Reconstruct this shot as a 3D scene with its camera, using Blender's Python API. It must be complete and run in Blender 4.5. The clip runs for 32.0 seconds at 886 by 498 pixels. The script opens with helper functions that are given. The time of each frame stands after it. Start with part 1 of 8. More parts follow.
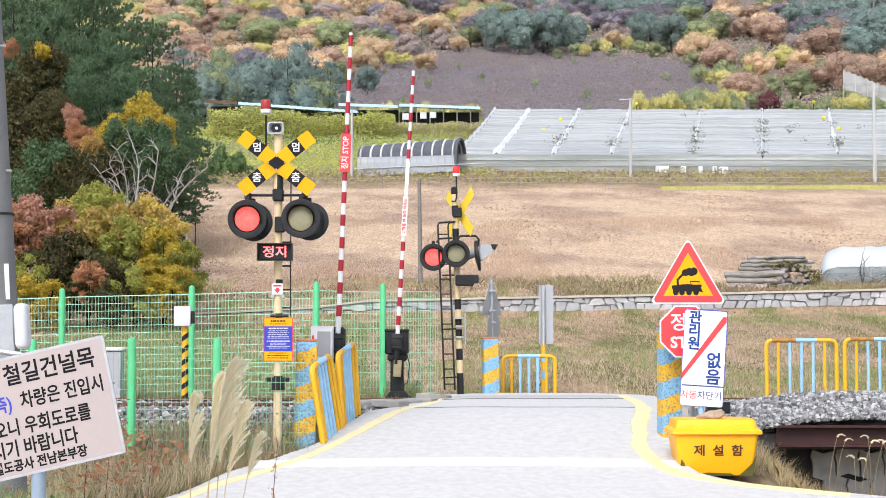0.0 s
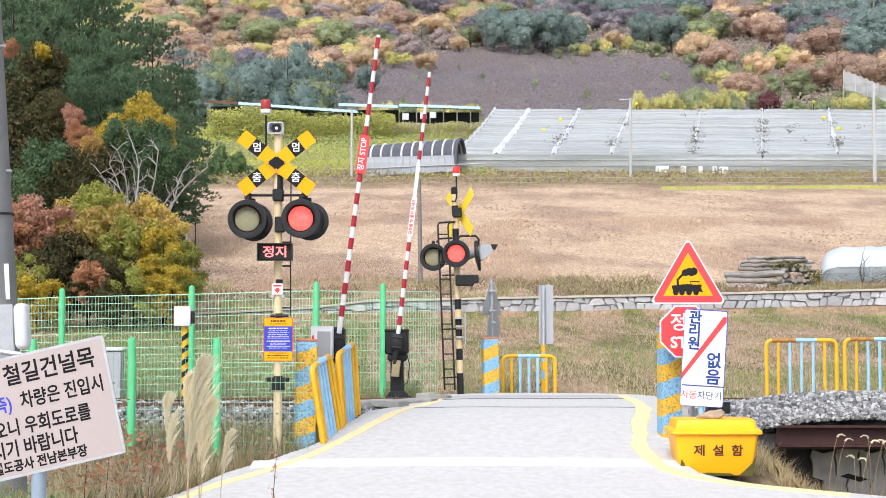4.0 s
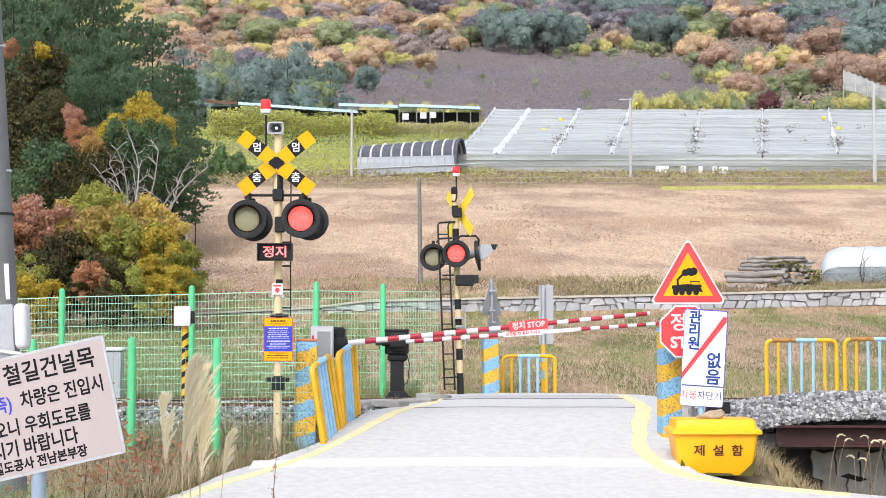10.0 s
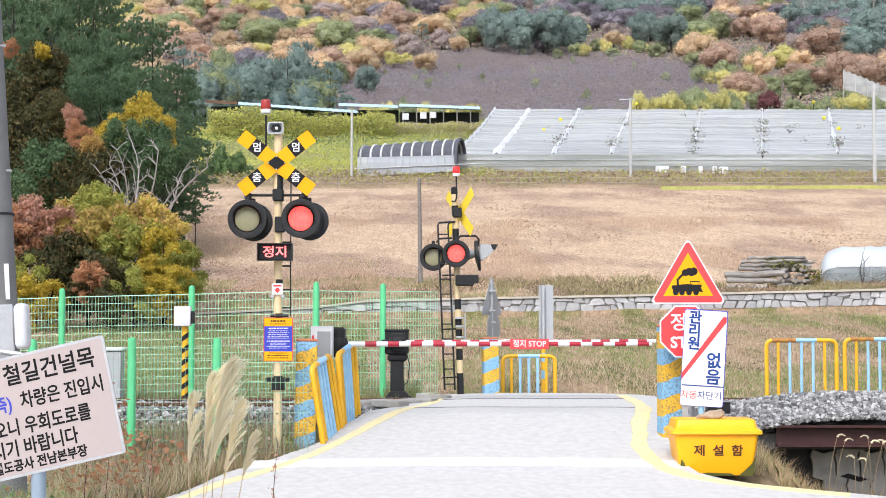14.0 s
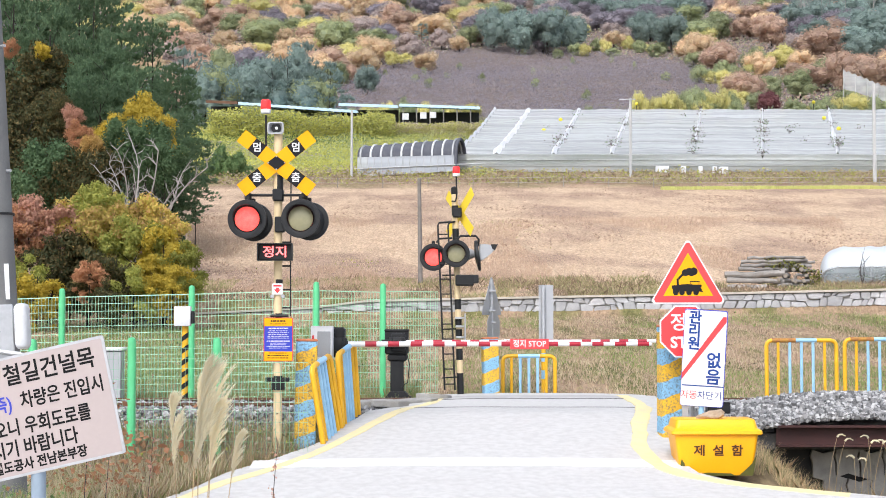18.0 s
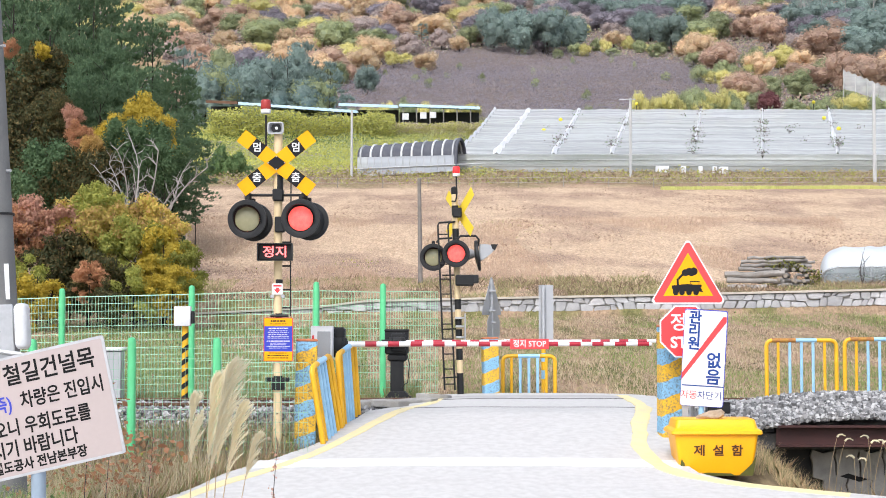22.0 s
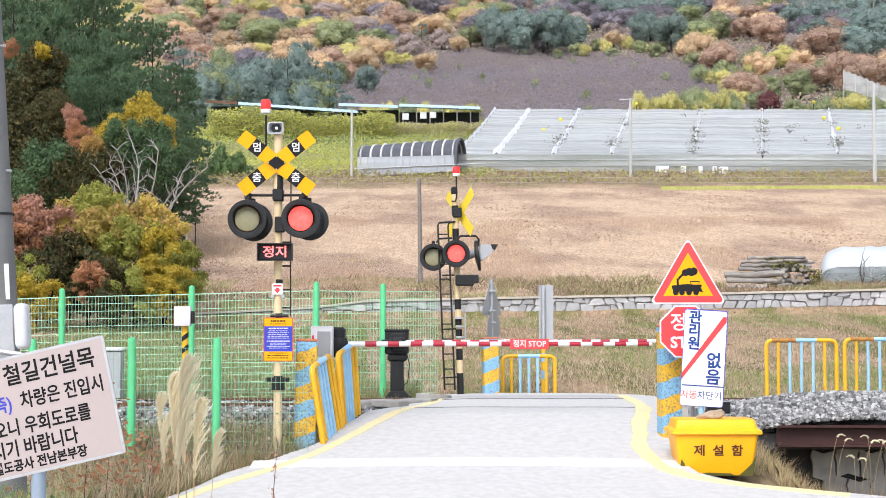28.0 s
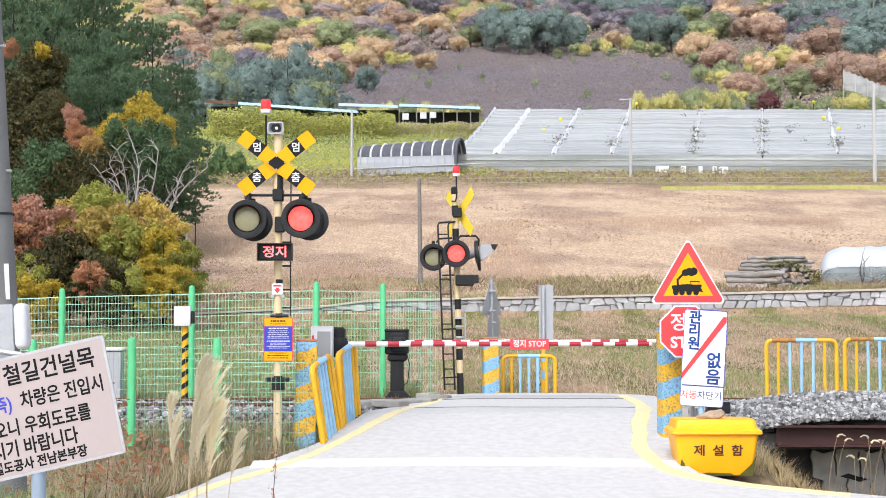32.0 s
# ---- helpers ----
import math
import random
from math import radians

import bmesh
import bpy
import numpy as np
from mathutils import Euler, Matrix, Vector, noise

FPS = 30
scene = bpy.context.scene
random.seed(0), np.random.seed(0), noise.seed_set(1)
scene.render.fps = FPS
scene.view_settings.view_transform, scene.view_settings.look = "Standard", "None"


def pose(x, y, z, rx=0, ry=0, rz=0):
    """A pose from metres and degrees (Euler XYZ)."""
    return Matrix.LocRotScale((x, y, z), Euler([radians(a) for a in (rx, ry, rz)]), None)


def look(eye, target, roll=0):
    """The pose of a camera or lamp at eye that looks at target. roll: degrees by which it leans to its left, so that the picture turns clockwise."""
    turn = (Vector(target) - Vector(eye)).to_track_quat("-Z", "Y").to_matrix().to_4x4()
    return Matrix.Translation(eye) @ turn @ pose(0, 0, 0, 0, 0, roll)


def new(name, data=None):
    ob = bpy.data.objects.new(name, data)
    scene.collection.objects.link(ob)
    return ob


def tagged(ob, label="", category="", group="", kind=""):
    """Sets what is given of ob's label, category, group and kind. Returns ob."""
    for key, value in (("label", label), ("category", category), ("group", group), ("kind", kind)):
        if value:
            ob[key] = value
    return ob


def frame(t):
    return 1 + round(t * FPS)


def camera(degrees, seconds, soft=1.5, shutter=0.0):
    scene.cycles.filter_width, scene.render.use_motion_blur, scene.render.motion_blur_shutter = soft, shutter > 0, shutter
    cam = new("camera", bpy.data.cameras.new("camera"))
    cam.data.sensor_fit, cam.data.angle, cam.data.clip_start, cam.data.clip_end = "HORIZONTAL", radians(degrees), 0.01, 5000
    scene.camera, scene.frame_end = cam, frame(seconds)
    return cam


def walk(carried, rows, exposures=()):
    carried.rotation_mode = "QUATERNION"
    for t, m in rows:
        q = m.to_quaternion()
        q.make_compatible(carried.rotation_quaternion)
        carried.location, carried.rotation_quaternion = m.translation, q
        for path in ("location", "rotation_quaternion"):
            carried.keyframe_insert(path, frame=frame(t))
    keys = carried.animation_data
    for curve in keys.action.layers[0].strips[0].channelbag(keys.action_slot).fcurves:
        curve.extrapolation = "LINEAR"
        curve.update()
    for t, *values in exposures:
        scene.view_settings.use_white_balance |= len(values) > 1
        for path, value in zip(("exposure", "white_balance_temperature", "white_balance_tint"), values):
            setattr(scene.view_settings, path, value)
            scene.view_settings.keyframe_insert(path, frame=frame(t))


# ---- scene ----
cam = camera(32.8, 32.0, soft=0.95)
walk(cam, [(0, pose(0, 0, 1.22, 92.665, 0, 0)), (32.0, pose(0, 0, 1.22, 92.665, 0, 0))], exposures=[(0, 0.80, 6280, 11), (32.0, 0.80, 6280, 11)])

# ---- light: a bright overcast autumn day ----
world = bpy.data.worlds.new("overcast_sky")
scene.world = world
world.use_nodes = True
wn = world.node_tree
sky = wn.nodes.new("ShaderNodeTexSky")
sky.sky_type, sky.sun_disc = "NISHITA", False
sky.sun_elevation, sky.sun_rotation = radians(48), radians(200)
sky.dust_density, sky.ozone_density = 3.0, 1.0
grey = wn.nodes.new("ShaderNodeHueSaturation")
grey.inputs["Saturation"].default_value = 0.5
wn.links.new(sky.outputs[0], grey.inputs["Color"])
wn.links.new(grey.outputs[0], wn.nodes["Background"].inputs[0])
wn.nodes["Background"].inputs[1].default_value = 0.15
sun = new("sun", bpy.data.lights.new("sun", "SUN"))
sun.data.energy, sun.data.angle, sun.data.color = 1.2, radians(25), (1.0, 0.98, 0.95)
sun.matrix_world = look((0, 0, 60), (0.34 * 40, 0.94 * 40, 60 - 44))


# ---- materials ----
def mat(name, c, c2=None, rough=0.65, metal=0.0, scale=3.0, fine=40.0, bump=0.15, dist=0.004, rand=0.0, island=None, glow=0.0, amount=0.6, spec=0.4, through_light=0.0):
    m = bpy.data.materials.new(name)
    m.use_nodes = True
    t = m.node_tree
    n, l = t.nodes, t.links
    b = n["Principled BSDF"]
    b.inputs["Roughness"].default_value, b.inputs["Metallic"].default_value = rough, metal
    b.inputs["Specular IOR Level"].default_value = spec
    c2 = c2 or tuple(v * 0.72 for v in c)
    co = n.new("ShaderNodeTexCoord")
    big, small = n.new("ShaderNodeTexNoise"), n.new("ShaderNodeTexNoise")
    big.inputs["Scale"].default_value, big.inputs["Detail"].default_value = scale, 5
    small.inputs["Scale"].default_value, small.inputs["Detail"].default_value = fine, 4
    mix = n.new("ShaderNodeMix")
    mix.data_type = "RGBA"
    mix.inputs[6].default_value, mix.inputs[7].default_value = (*c, 1), (*c2, 1)
    add = n.new("ShaderNodeMath")
    add.operation = "MULTIPLY_ADD"
    ramp = n.new("ShaderNodeMapRange")
    ramp.inputs[1].default_value, ramp.inputs[2].default_value, ramp.inputs[4].default_value = 0.35, 0.68, amount
    for k in (big, small):
        l.new(co.outputs["Object"], k.inputs["Vector"])
    l.new(small.outputs["Fac"], add.inputs[0])
    add.inputs[1].default_value = 0.4
    sub2 = n.new("ShaderNodeMath")
    sub2.operation = "SUBTRACT"
    l.new(big.outputs["Fac"], sub2.inputs[0])
    sub2.inputs[1].default_value = 0.2
    l.new(sub2.outputs[0], add.inputs[2])
    l.new(add.outputs[0], ramp.inputs[0])
    l.new(ramp.outputs[0], mix.inputs[0])
    out = mix.outputs[2]
    if island:
        geo, cr = n.new("ShaderNodeNewGeometry"), n.new("ShaderNodeValToRGB")
        e = cr.color_ramp.elements
        for i, col in enumerate(island):
            pos = i / (len(island) - 1)
            k = e[i] if i < 2 else e.new(pos)
            k.position, k.color = pos, (*col, 1)
        l.new(geo.outputs["Random Per Island"], cr.inputs[0])
        im = n.new("ShaderNodeMix")
        im.data_type, im.blend_type = "RGBA", "MIX"
        im.inputs[0].default_value = 0.65
        l.new(out, im.inputs[6])
        l.new(cr.outputs[0], im.inputs[7])
        out = im.outputs[2]
    if rand:
        oi, hs, mr = n.new("ShaderNodeObjectInfo"), n.new("ShaderNodeHueSaturation"), n.new("ShaderNodeMapRange")
        mr.inputs[3].default_value, mr.inputs[4].default_value = 1 - rand, 1 + rand
        l.new(oi.outputs["Random"], mr.inputs[0])
        l.new(mr.outputs[0], hs.inputs["Value"])
        l.new(out, hs.inputs["Color"])
        out = hs.outputs[0]
    l.new(out, b.inputs["Base Color"])
    if bump:
        bp = n.new("ShaderNodeBump")
        bp.inputs["Strength"].default_value, bp.inputs["Distance"].default_value = bump, dist
        l.new(small.outputs["Fac"], bp.inputs["Height"])
        l.new(bp.outputs[0], b.inputs["Normal"])
    if glow:
        l.new(out, b.inputs["Emission Color"])
        b.inputs["Emission Strength"].default_value = glow
    if through_light:
        tr, ms = n.new("ShaderNodeBsdfTranslucent"), n.new("ShaderNodeMixShader")
        l.new(out, tr.inputs[0])
        ms.inputs[0].default_value = through_light
        l.new(b.outputs[0], ms.inputs[1])
        l.new(tr.outputs[0], ms.inputs[2])
        l.new(ms.outputs[0], n["Material Output"].inputs[0])
    return m


CONCRETE = mat("road_concrete", (0.52, 0.51, 0.497), (0.37, 0.36, 0.348), rough=0.92, amount=0.5, scale=10, fine=120, bump=0.1, dist=0.003)
ASPHALT_EDGE = mat("rough_concrete_edge", (0.34, 0.33, 0.31), (0.2, 0.19, 0.17), rough=0.95, scale=4, fine=60, bump=0.6, dist=0.01)
LINE_YELLOW = mat("road_paint_yellow", (0.72, 0.615, 0.31), (0.56, 0.51, 0.36), rough=0.8, scale=5, fine=70)
LINE_WHITE = mat("road_paint_white", (0.72, 0.72, 0.72), (0.52, 0.52, 0.51), rough=0.8, scale=4, fine=70)
YELLOW = mat("yellow_paint", (0.80, 0.44, 0.02), (0.68, 0.35, 0.02), rough=0.4, scale=6, fine=120, bump=0.05)
SIGN_YELLOW = mat("yellow_sheeting", (0.82, 0.385, 0.006), (0.76, 0.35, 0.006), rough=0.6, scale=2, bump=0.02, spec=0.15)
BACK_YELLOW = mat("lemon_yellow_paint", (0.84, 0.62, 0.04), (0.78, 0.56, 0.04), rough=0.4, scale=3, bump=0.03)
BLUE_LIGHT = mat("light_blue_paint", (0.34, 0.58, 0.80), (0.25, 0.46, 0.68), rough=0.5, scale=7, fine=90, bump=0.1)
BLACK = mat("black_paint", (0.014, 0.0145, 0.016), (0.024, 0.024, 0.024), rough=0.5, scale=8, bump=0.06, spec=0.28)
BLACK_SIGN = mat("black_sheeting", (0.014, 0.014, 0.016), (0.02, 0.02, 0.023), rough=0.6, bump=0.0, spec=0.15)
SIGN_NAVY = mat("navy_lettering", (0.015, 0.06, 0.26), (0.015, 0.05, 0.22), rough=0.5, bump=0, spec=0.2)
LETTER_BLACK = mat("matt_black_lettering", (0.008, 0.008, 0.009), (0.012, 0.012, 0.012), rough=0.7, bump=0, spec=0.15)
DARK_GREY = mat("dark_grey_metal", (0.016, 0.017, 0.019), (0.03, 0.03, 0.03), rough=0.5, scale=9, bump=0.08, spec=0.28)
CREAM = mat("cream_post_paint", (0.72, 0.56, 0.33), (0.6, 0.46, 0.28), rough=0.5, scale=7, bump=0.08)
WHITE = mat("white_paint", (0.74, 0.74, 0.75), (0.62, 0.62, 0.62), rough=0.45, scale=6, bump=0.05)
RED = mat("red_paint", (0.36, 0.014, 0.032), (0.3, 0.014, 0.028), rough=0.4, scale=8, bump=0.05)
SIGN_RED = mat("red_sheeting", (0.75, 0.055, 0.06), (0.66, 0.05, 0.055), rough=0.35, bump=0.02)
SIGN_BLUE = mat("blue_sheeting", (0.03, 0.05, 0.45), (0.03, 0.045, 0.38), rough=0.35, bump=0.0)
GALV = mat("galvanised_steel", (0.5, 0.51, 0.53), (0.4, 0.41, 0.43), rough=0.45, metal=0.55, scale=12, bump=0.08)
GREY_PLATE = mat("grey_sign_back", (0.42, 0.43, 0.45), (0.36, 0.37, 0.38), rough=0.5, metal=0.3, scale=4)
GREEN_PAINT = mat("green_fence_paint", (0.12, 0.56, 0.25), (0.1, 0.46, 0.2), rough=0.4, scale=6, bump=0.05)
RAIL_STEEL = mat("rusty_rail", (0.16, 0.085, 0.05), (0.09, 0.05, 0.035), rough=0.7, metal=0.3, scale=10, fine=80, bump=0.3)
GIRDER = mat("brown_girder_paint", (0.055, 0.018, 0.016), (0.03, 0.013, 0.012), rough=0.6, scale=5, bump=0.15)
STONE = mat("grey_stone", (0.42, 0.42, 0.43), (0.27, 0.27, 0.28), rough=0.9, scale=5, fine=30, bump=0.5, dist=0.02, rand=0.22)
# ballast tones spread wide; the darkest stones stand in for shaded gaps
BALLAST = mat("ballast_stone", (0.29, 0.29, 0.295), (0.18, 0.18, 0.18), rough=0.9, scale=10, fine=60, bump=0.4, dist=0.004, island=[(0.035, 0.035, 0.036), (0.14, 0.14, 0.14), (0.36, 0.357, 0.352), (0.64, 0.635, 0.63)])
BLOCK_WALL = mat("block_concrete", (0.42, 0.41, 0.39), (0.26, 0.255, 0.245), rough=0.95, scale=6, fine=50, bump=0.5, dist=0.01)
POLE_CONCRETE = mat("pole_concrete", (0.2, 0.2, 0.195), (0.13, 0.13, 0.13), rough=0.9, scale=3, fine=60, bump=0.3)
LENS_OFF = mat("unlit_lens", (0.30, 0.28, 0.17), (0.25, 0.235, 0.14), rough=0.25, scale=20, fine=110, bump=0.4, dist=0.003)
LENS_ON = mat("lit_red_lens", (1.0, 0.08, 0.07), (1.0, 0.15, 0.12), rough=0.3, scale=20, fine=110, bump=0.3, glow=0.62)
LED_RED = mat("red_light_dots", (1.0, 0.1, 0.1), (1.0, 0.32, 0.3), rough=0.4, scale=60, fine=160, glow=1.3)
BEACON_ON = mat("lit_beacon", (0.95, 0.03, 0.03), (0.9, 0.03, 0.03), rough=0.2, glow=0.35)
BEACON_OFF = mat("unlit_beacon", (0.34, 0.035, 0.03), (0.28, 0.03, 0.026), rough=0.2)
CLAY = mat("beige_sign_face", (0.43, 0.36, 0.345), (0.385, 0.325, 0.31), rough=0.55, scale=1.5, bump=0.03)
BLUE_ROOF = mat("blue_roof_sheet", (0.42, 0.62, 0.80), (0.6, 0.68, 0.74), rough=0.5, scale=0.6, fine=6)
WOOD_GREY = mat("weathered_wood", (0.3, 0.28, 0.26), (0.18, 0.165, 0.15), rough=0.9, scale=5, fine=50, bump=0.4, rand=0.25)
BARK = mat("bark", (0.04, 0.033, 0.028), (0.022, 0.018, 0.016), rough=0.95, scale=5, fine=40, bump=0.6, dist=0.02)
BARK_GREY = mat("pale_dead_bark", (0.34, 0.32, 0.30), (0.2, 0.19, 0.18), rough=0.95, scale=5, fine=40, bump=0.4)


def leaves(name, cols, tl=0.35, k=1.5, wash=0.14):
    cols = [tuple(min(0.8, k * ((1 - wash) * v + wash * sum(c) / 3)) for v in c) for c in cols]
    return mat(name, cols[1], cols[0], rough=0.7, scale=0.8, fine=6, bump=0, island=cols, rand=0.16, through_light=tl, spec=0.2)


PINE = leaves("pine_needles", [(0.042, 0.078, 0.04), (0.062, 0.108, 0.054), (0.082, 0.134, 0.064), (0.115, 0.165, 0.08)], 0.35, 1.85)
RUST = leaves("rust_leaves", [(0.22, 0.095, 0.045), (0.31, 0.145, 0.07), (0.37, 0.19, 0.085), (0.28, 0.17, 0.06)], 0.45, 1.6)
ORANGE = leaves("orange_leaves", [(0.27, 0.15, 0.035), (0.36, 0.21, 0.05), (0.4, 0.27, 0.06), (0.3, 0.22, 0.06)])
MOTTLED = leaves("mottled_leaves", [(0.4, 0.2, 0.12), (0.36, 0.3, 0.055), (0.22, 0.22, 0.045), (0.42, 0.28, 0.09)], 0.45, 1.6, 0.05)
GOLD = leaves("yellow_leaves", [(0.27, 0.22, 0.03), (0.37, 0.3, 0.04), (0.43, 0.36, 0.06), (0.24, 0.24, 0.05)])
OLIVE = leaves("olive_leaves", [(0.12, 0.14, 0.03), (0.19, 0.2, 0.04), (0.27, 0.255, 0.05), (0.16, 0.18, 0.045)], 0.45, 1.7, 0.06)
GREEN = leaves("green_leaves", [(0.05, 0.1, 0.035), (0.08, 0.14, 0.045), (0.12, 0.18, 0.06), (0.15, 0.2, 0.06)])
PINK = leaves("pinkish_brown_leaves", [(0.22, 0.115, 0.075), (0.32, 0.16, 0.11), (0.38, 0.21, 0.14), (0.27, 0.17, 0.08)], 0.45, 1.7)
WINE = leaves("wine_red_leaves", [(0.12, 0.04, 0.045), (0.16, 0.055, 0.06), (0.2, 0.08, 0.08), (0.14, 0.06, 0.06)])
TWIGS = leaves("bare_purple_twigs", [(0.1, 0.075, 0.075), (0.15, 0.11, 0.11), (0.19, 0.145, 0.14), (0.17, 0.12, 0.1)], 0.1, 1.35)
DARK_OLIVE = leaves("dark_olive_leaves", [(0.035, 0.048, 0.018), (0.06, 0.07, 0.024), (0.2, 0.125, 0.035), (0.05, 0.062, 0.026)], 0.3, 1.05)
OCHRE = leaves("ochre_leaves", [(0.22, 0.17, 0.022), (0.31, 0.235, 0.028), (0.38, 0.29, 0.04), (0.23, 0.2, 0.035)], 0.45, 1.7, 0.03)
DARK_GREEN = leaves("dark_green_leaves", [(0.035, 0.07, 0.03), (0.055, 0.1, 0.04), (0.08, 0.125, 0.05), (0.045, 0.085, 0.038)], 0.3, 1.6)
# hillside leaf colours, lifted paler and bluer to stand in for haze
HAZED_HILL = {}
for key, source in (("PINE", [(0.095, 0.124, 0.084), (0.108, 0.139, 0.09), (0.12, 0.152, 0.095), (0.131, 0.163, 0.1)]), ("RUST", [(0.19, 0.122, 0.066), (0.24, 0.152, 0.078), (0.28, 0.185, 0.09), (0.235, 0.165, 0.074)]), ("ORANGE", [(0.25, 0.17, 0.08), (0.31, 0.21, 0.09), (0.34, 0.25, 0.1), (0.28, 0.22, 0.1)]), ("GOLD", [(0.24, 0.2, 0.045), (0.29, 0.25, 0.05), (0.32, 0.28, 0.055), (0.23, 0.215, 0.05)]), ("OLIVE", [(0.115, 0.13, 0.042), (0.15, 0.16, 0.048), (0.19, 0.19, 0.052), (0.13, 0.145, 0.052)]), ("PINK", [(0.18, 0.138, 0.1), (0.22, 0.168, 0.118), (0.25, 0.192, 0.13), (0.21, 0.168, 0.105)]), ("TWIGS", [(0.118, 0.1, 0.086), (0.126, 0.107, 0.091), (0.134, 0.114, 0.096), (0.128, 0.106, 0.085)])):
    HAZED_HILL[key] = leaves("hillside_" + key.lower(), [(r * 0.98, g * 1.04, b * 1.15 + 0.026) for r, g, b in source], 0.5, 2.5, 0.2)
THICKET_BROWN = leaves("brownish_twigs", [(0.15, 0.118, 0.11), (0.165, 0.13, 0.12), (0.175, 0.142, 0.125), (0.165, 0.138, 0.112)], 0.4, 2.2, 0.2)
VINES = mat("yellow_green_vines", (0.42, 0.42, 0.1), rough=0.8, bump=0, island=[(0.4, 0.44, 0.14), (0.53, 0.53, 0.14), (0.64, 0.6, 0.16), (0.5, 0.49, 0.16)], through_light=0.3)
STRAW = leaves("dry_grass", [(0.28, 0.19, 0.10), (0.38, 0.27, 0.15), (0.46, 0.34, 0.2), (0.32, 0.25, 0.13)], 0.45, 1.7)
GRASS = leaves("green_grass", [(0.1, 0.16, 0.04), (0.16, 0.21, 0.06), (0.24, 0.25, 0.09), (0.3, 0.26, 0.12)], 0.45, 1.8)
MIXED = leaves("half_dry_grass", [(0.14, 0.18, 0.06), (0.24, 0.23, 0.09), (0.35, 0.27, 0.14), (0.42, 0.32, 0.19)], 0.25)
PLUME = leaves("silver_grass_plume", [(0.74, 0.53, 0.37), (0.8, 0.63, 0.46), (0.8, 0.7, 0.58), (0.76, 0.57, 0.4)], 0.6, 1.2, 0.0)


def ground_material():
    # dark base colour puts the shade between grass blades into the near ground
    m = mat("ground", (0.2, 0.155, 0.095), (0.13, 0.105, 0.06), rough=1.0, scale=0.35, fine=5, bump=0.8, dist=0.05, spec=0.1)
    t = m.node_tree
    n, l = t.nodes, t.links
    b = n["Principled BSDF"]
    base = b.inputs["Base Color"].links[0].from_socket
    geo, sep = n.new("ShaderNodeNewGeometry"), n.new("ShaderNodeSeparateXYZ")
    l.new(geo.outputs["Position"], sep.inputs[0])
    wob = n.new("ShaderNodeTexNoise")
    wob.inputs["Scale"].default_value, wob.inputs["Detail"].default_value = 0.12, 6
    l.new(geo.outputs["Position"], wob.inputs["Vector"])
    far = n.new("ShaderNodeMath")
    far.operation = "MULTIPLY_ADD"
    far.inputs[1].default_value = 16
    l.new(wob.outputs["Fac"], far.inputs[0])
    l.new(sep.outputs["Y"], far.inputs[2])

    def zone(prev, start, end, col, col2, size=0.5, lo=0.35, hi=0.65, grain=(0.6, 1.0, 0.2)):
        k = n.new("ShaderNodeTexNoise")
        k.inputs["Scale"].default_value, k.inputs["Detail"].default_value = size, 8
        flat = n.new("ShaderNodeMapping")
        flat.inputs["Scale"].default_value = grain
        l.new(geo.outputs["Position"], flat.inputs[0])
        l.new(flat.outputs[0], k.inputs["Vector"])
        mr = n.new("ShaderNodeMapRange")
        mr.inputs[1].default_value, mr.inputs[2].default_value = lo, hi
        l.new(k.outputs["Fac"], mr.inputs[0])
        c = n.new("ShaderNodeMix")
        c.data_type = "RGBA"
        c.inputs[6].default_value, c.inputs[7].default_value = (*col, 1), (*col2, 1)
        l.new(mr.outputs[0], c.inputs[0])
        f = n.new("ShaderNodeMapRange")
        f.inputs[1].default_value, f.inputs[2].default_value = start + 8, end + 8
        l.new(far.outputs[0], f.inputs[0])
        z = n.new("ShaderNodeMix")
        z.data_type = "RGBA"
        l.new(f.outputs[0], z.inputs[0])
        l.new(prev, z.inputs[6])
        l.new(c.outputs[2], z.inputs[7])
        return z.outputs[2]

    out = zone(base, 23, 26, (0.31, 0.22, 0.145), (0.165, 0.155, 0.065), 0.9, 0.46, 0.6, (1.0, 0.16, 0.2))
    out = zone(out, 52, 58, (0.5, 0.372, 0.26), (0.34, 0.24, 0.178), 0.45, 0.46, 0.62, (0.4, 0.22, 0.2))
    out = zone(out, 137, 143, (0.27, 0.18, 0.13), (0.24, 0.2, 0.11))
    out = zone(out, 150, 158, (0.3, 0.31, 0.1), (0.18, 0.21, 0.07))
    out = zone(out, 236, 250, (0.2, 0.16, 0.14), (0.16, 0.13, 0.115))
    for size, low, high, stretch in ((1.6, 0.78, 1.2, 0.8), (8.0, 0.42, 1.52, 1.0)):
        k, mp, mr, hs = n.new("ShaderNodeTexNoise"), n.new("ShaderNodeMapping"), n.new("ShaderNodeMapRange"), n.new("ShaderNodeHueSaturation")
        mp.inputs["Scale"].default_value = (stretch, 0.2, 1.0)
        k.inputs["Scale"].default_value, k.inputs["Detail"].default_value, k.inputs["Roughness"].default_value = size, 10, 0.75
        l.new(geo.outputs["Position"], mp.inputs[0])
        l.new(mp.outputs[0], k.inputs["Vector"])
        mr.inputs[1].default_value, mr.inputs[2].default_value, mr.inputs[3].default_value, mr.inputs[4].default_value = 0.3, 0.7, low, high
        l.new(k.outputs["Fac"], mr.inputs[0])
        l.new(mr.outputs[0], hs.inputs["Value"])
        l.new(out, hs.inputs["Color"])
        out = hs.outputs[0]
    l.new(out, b.inputs["Base Color"])
    return m


GROUND = ground_material()


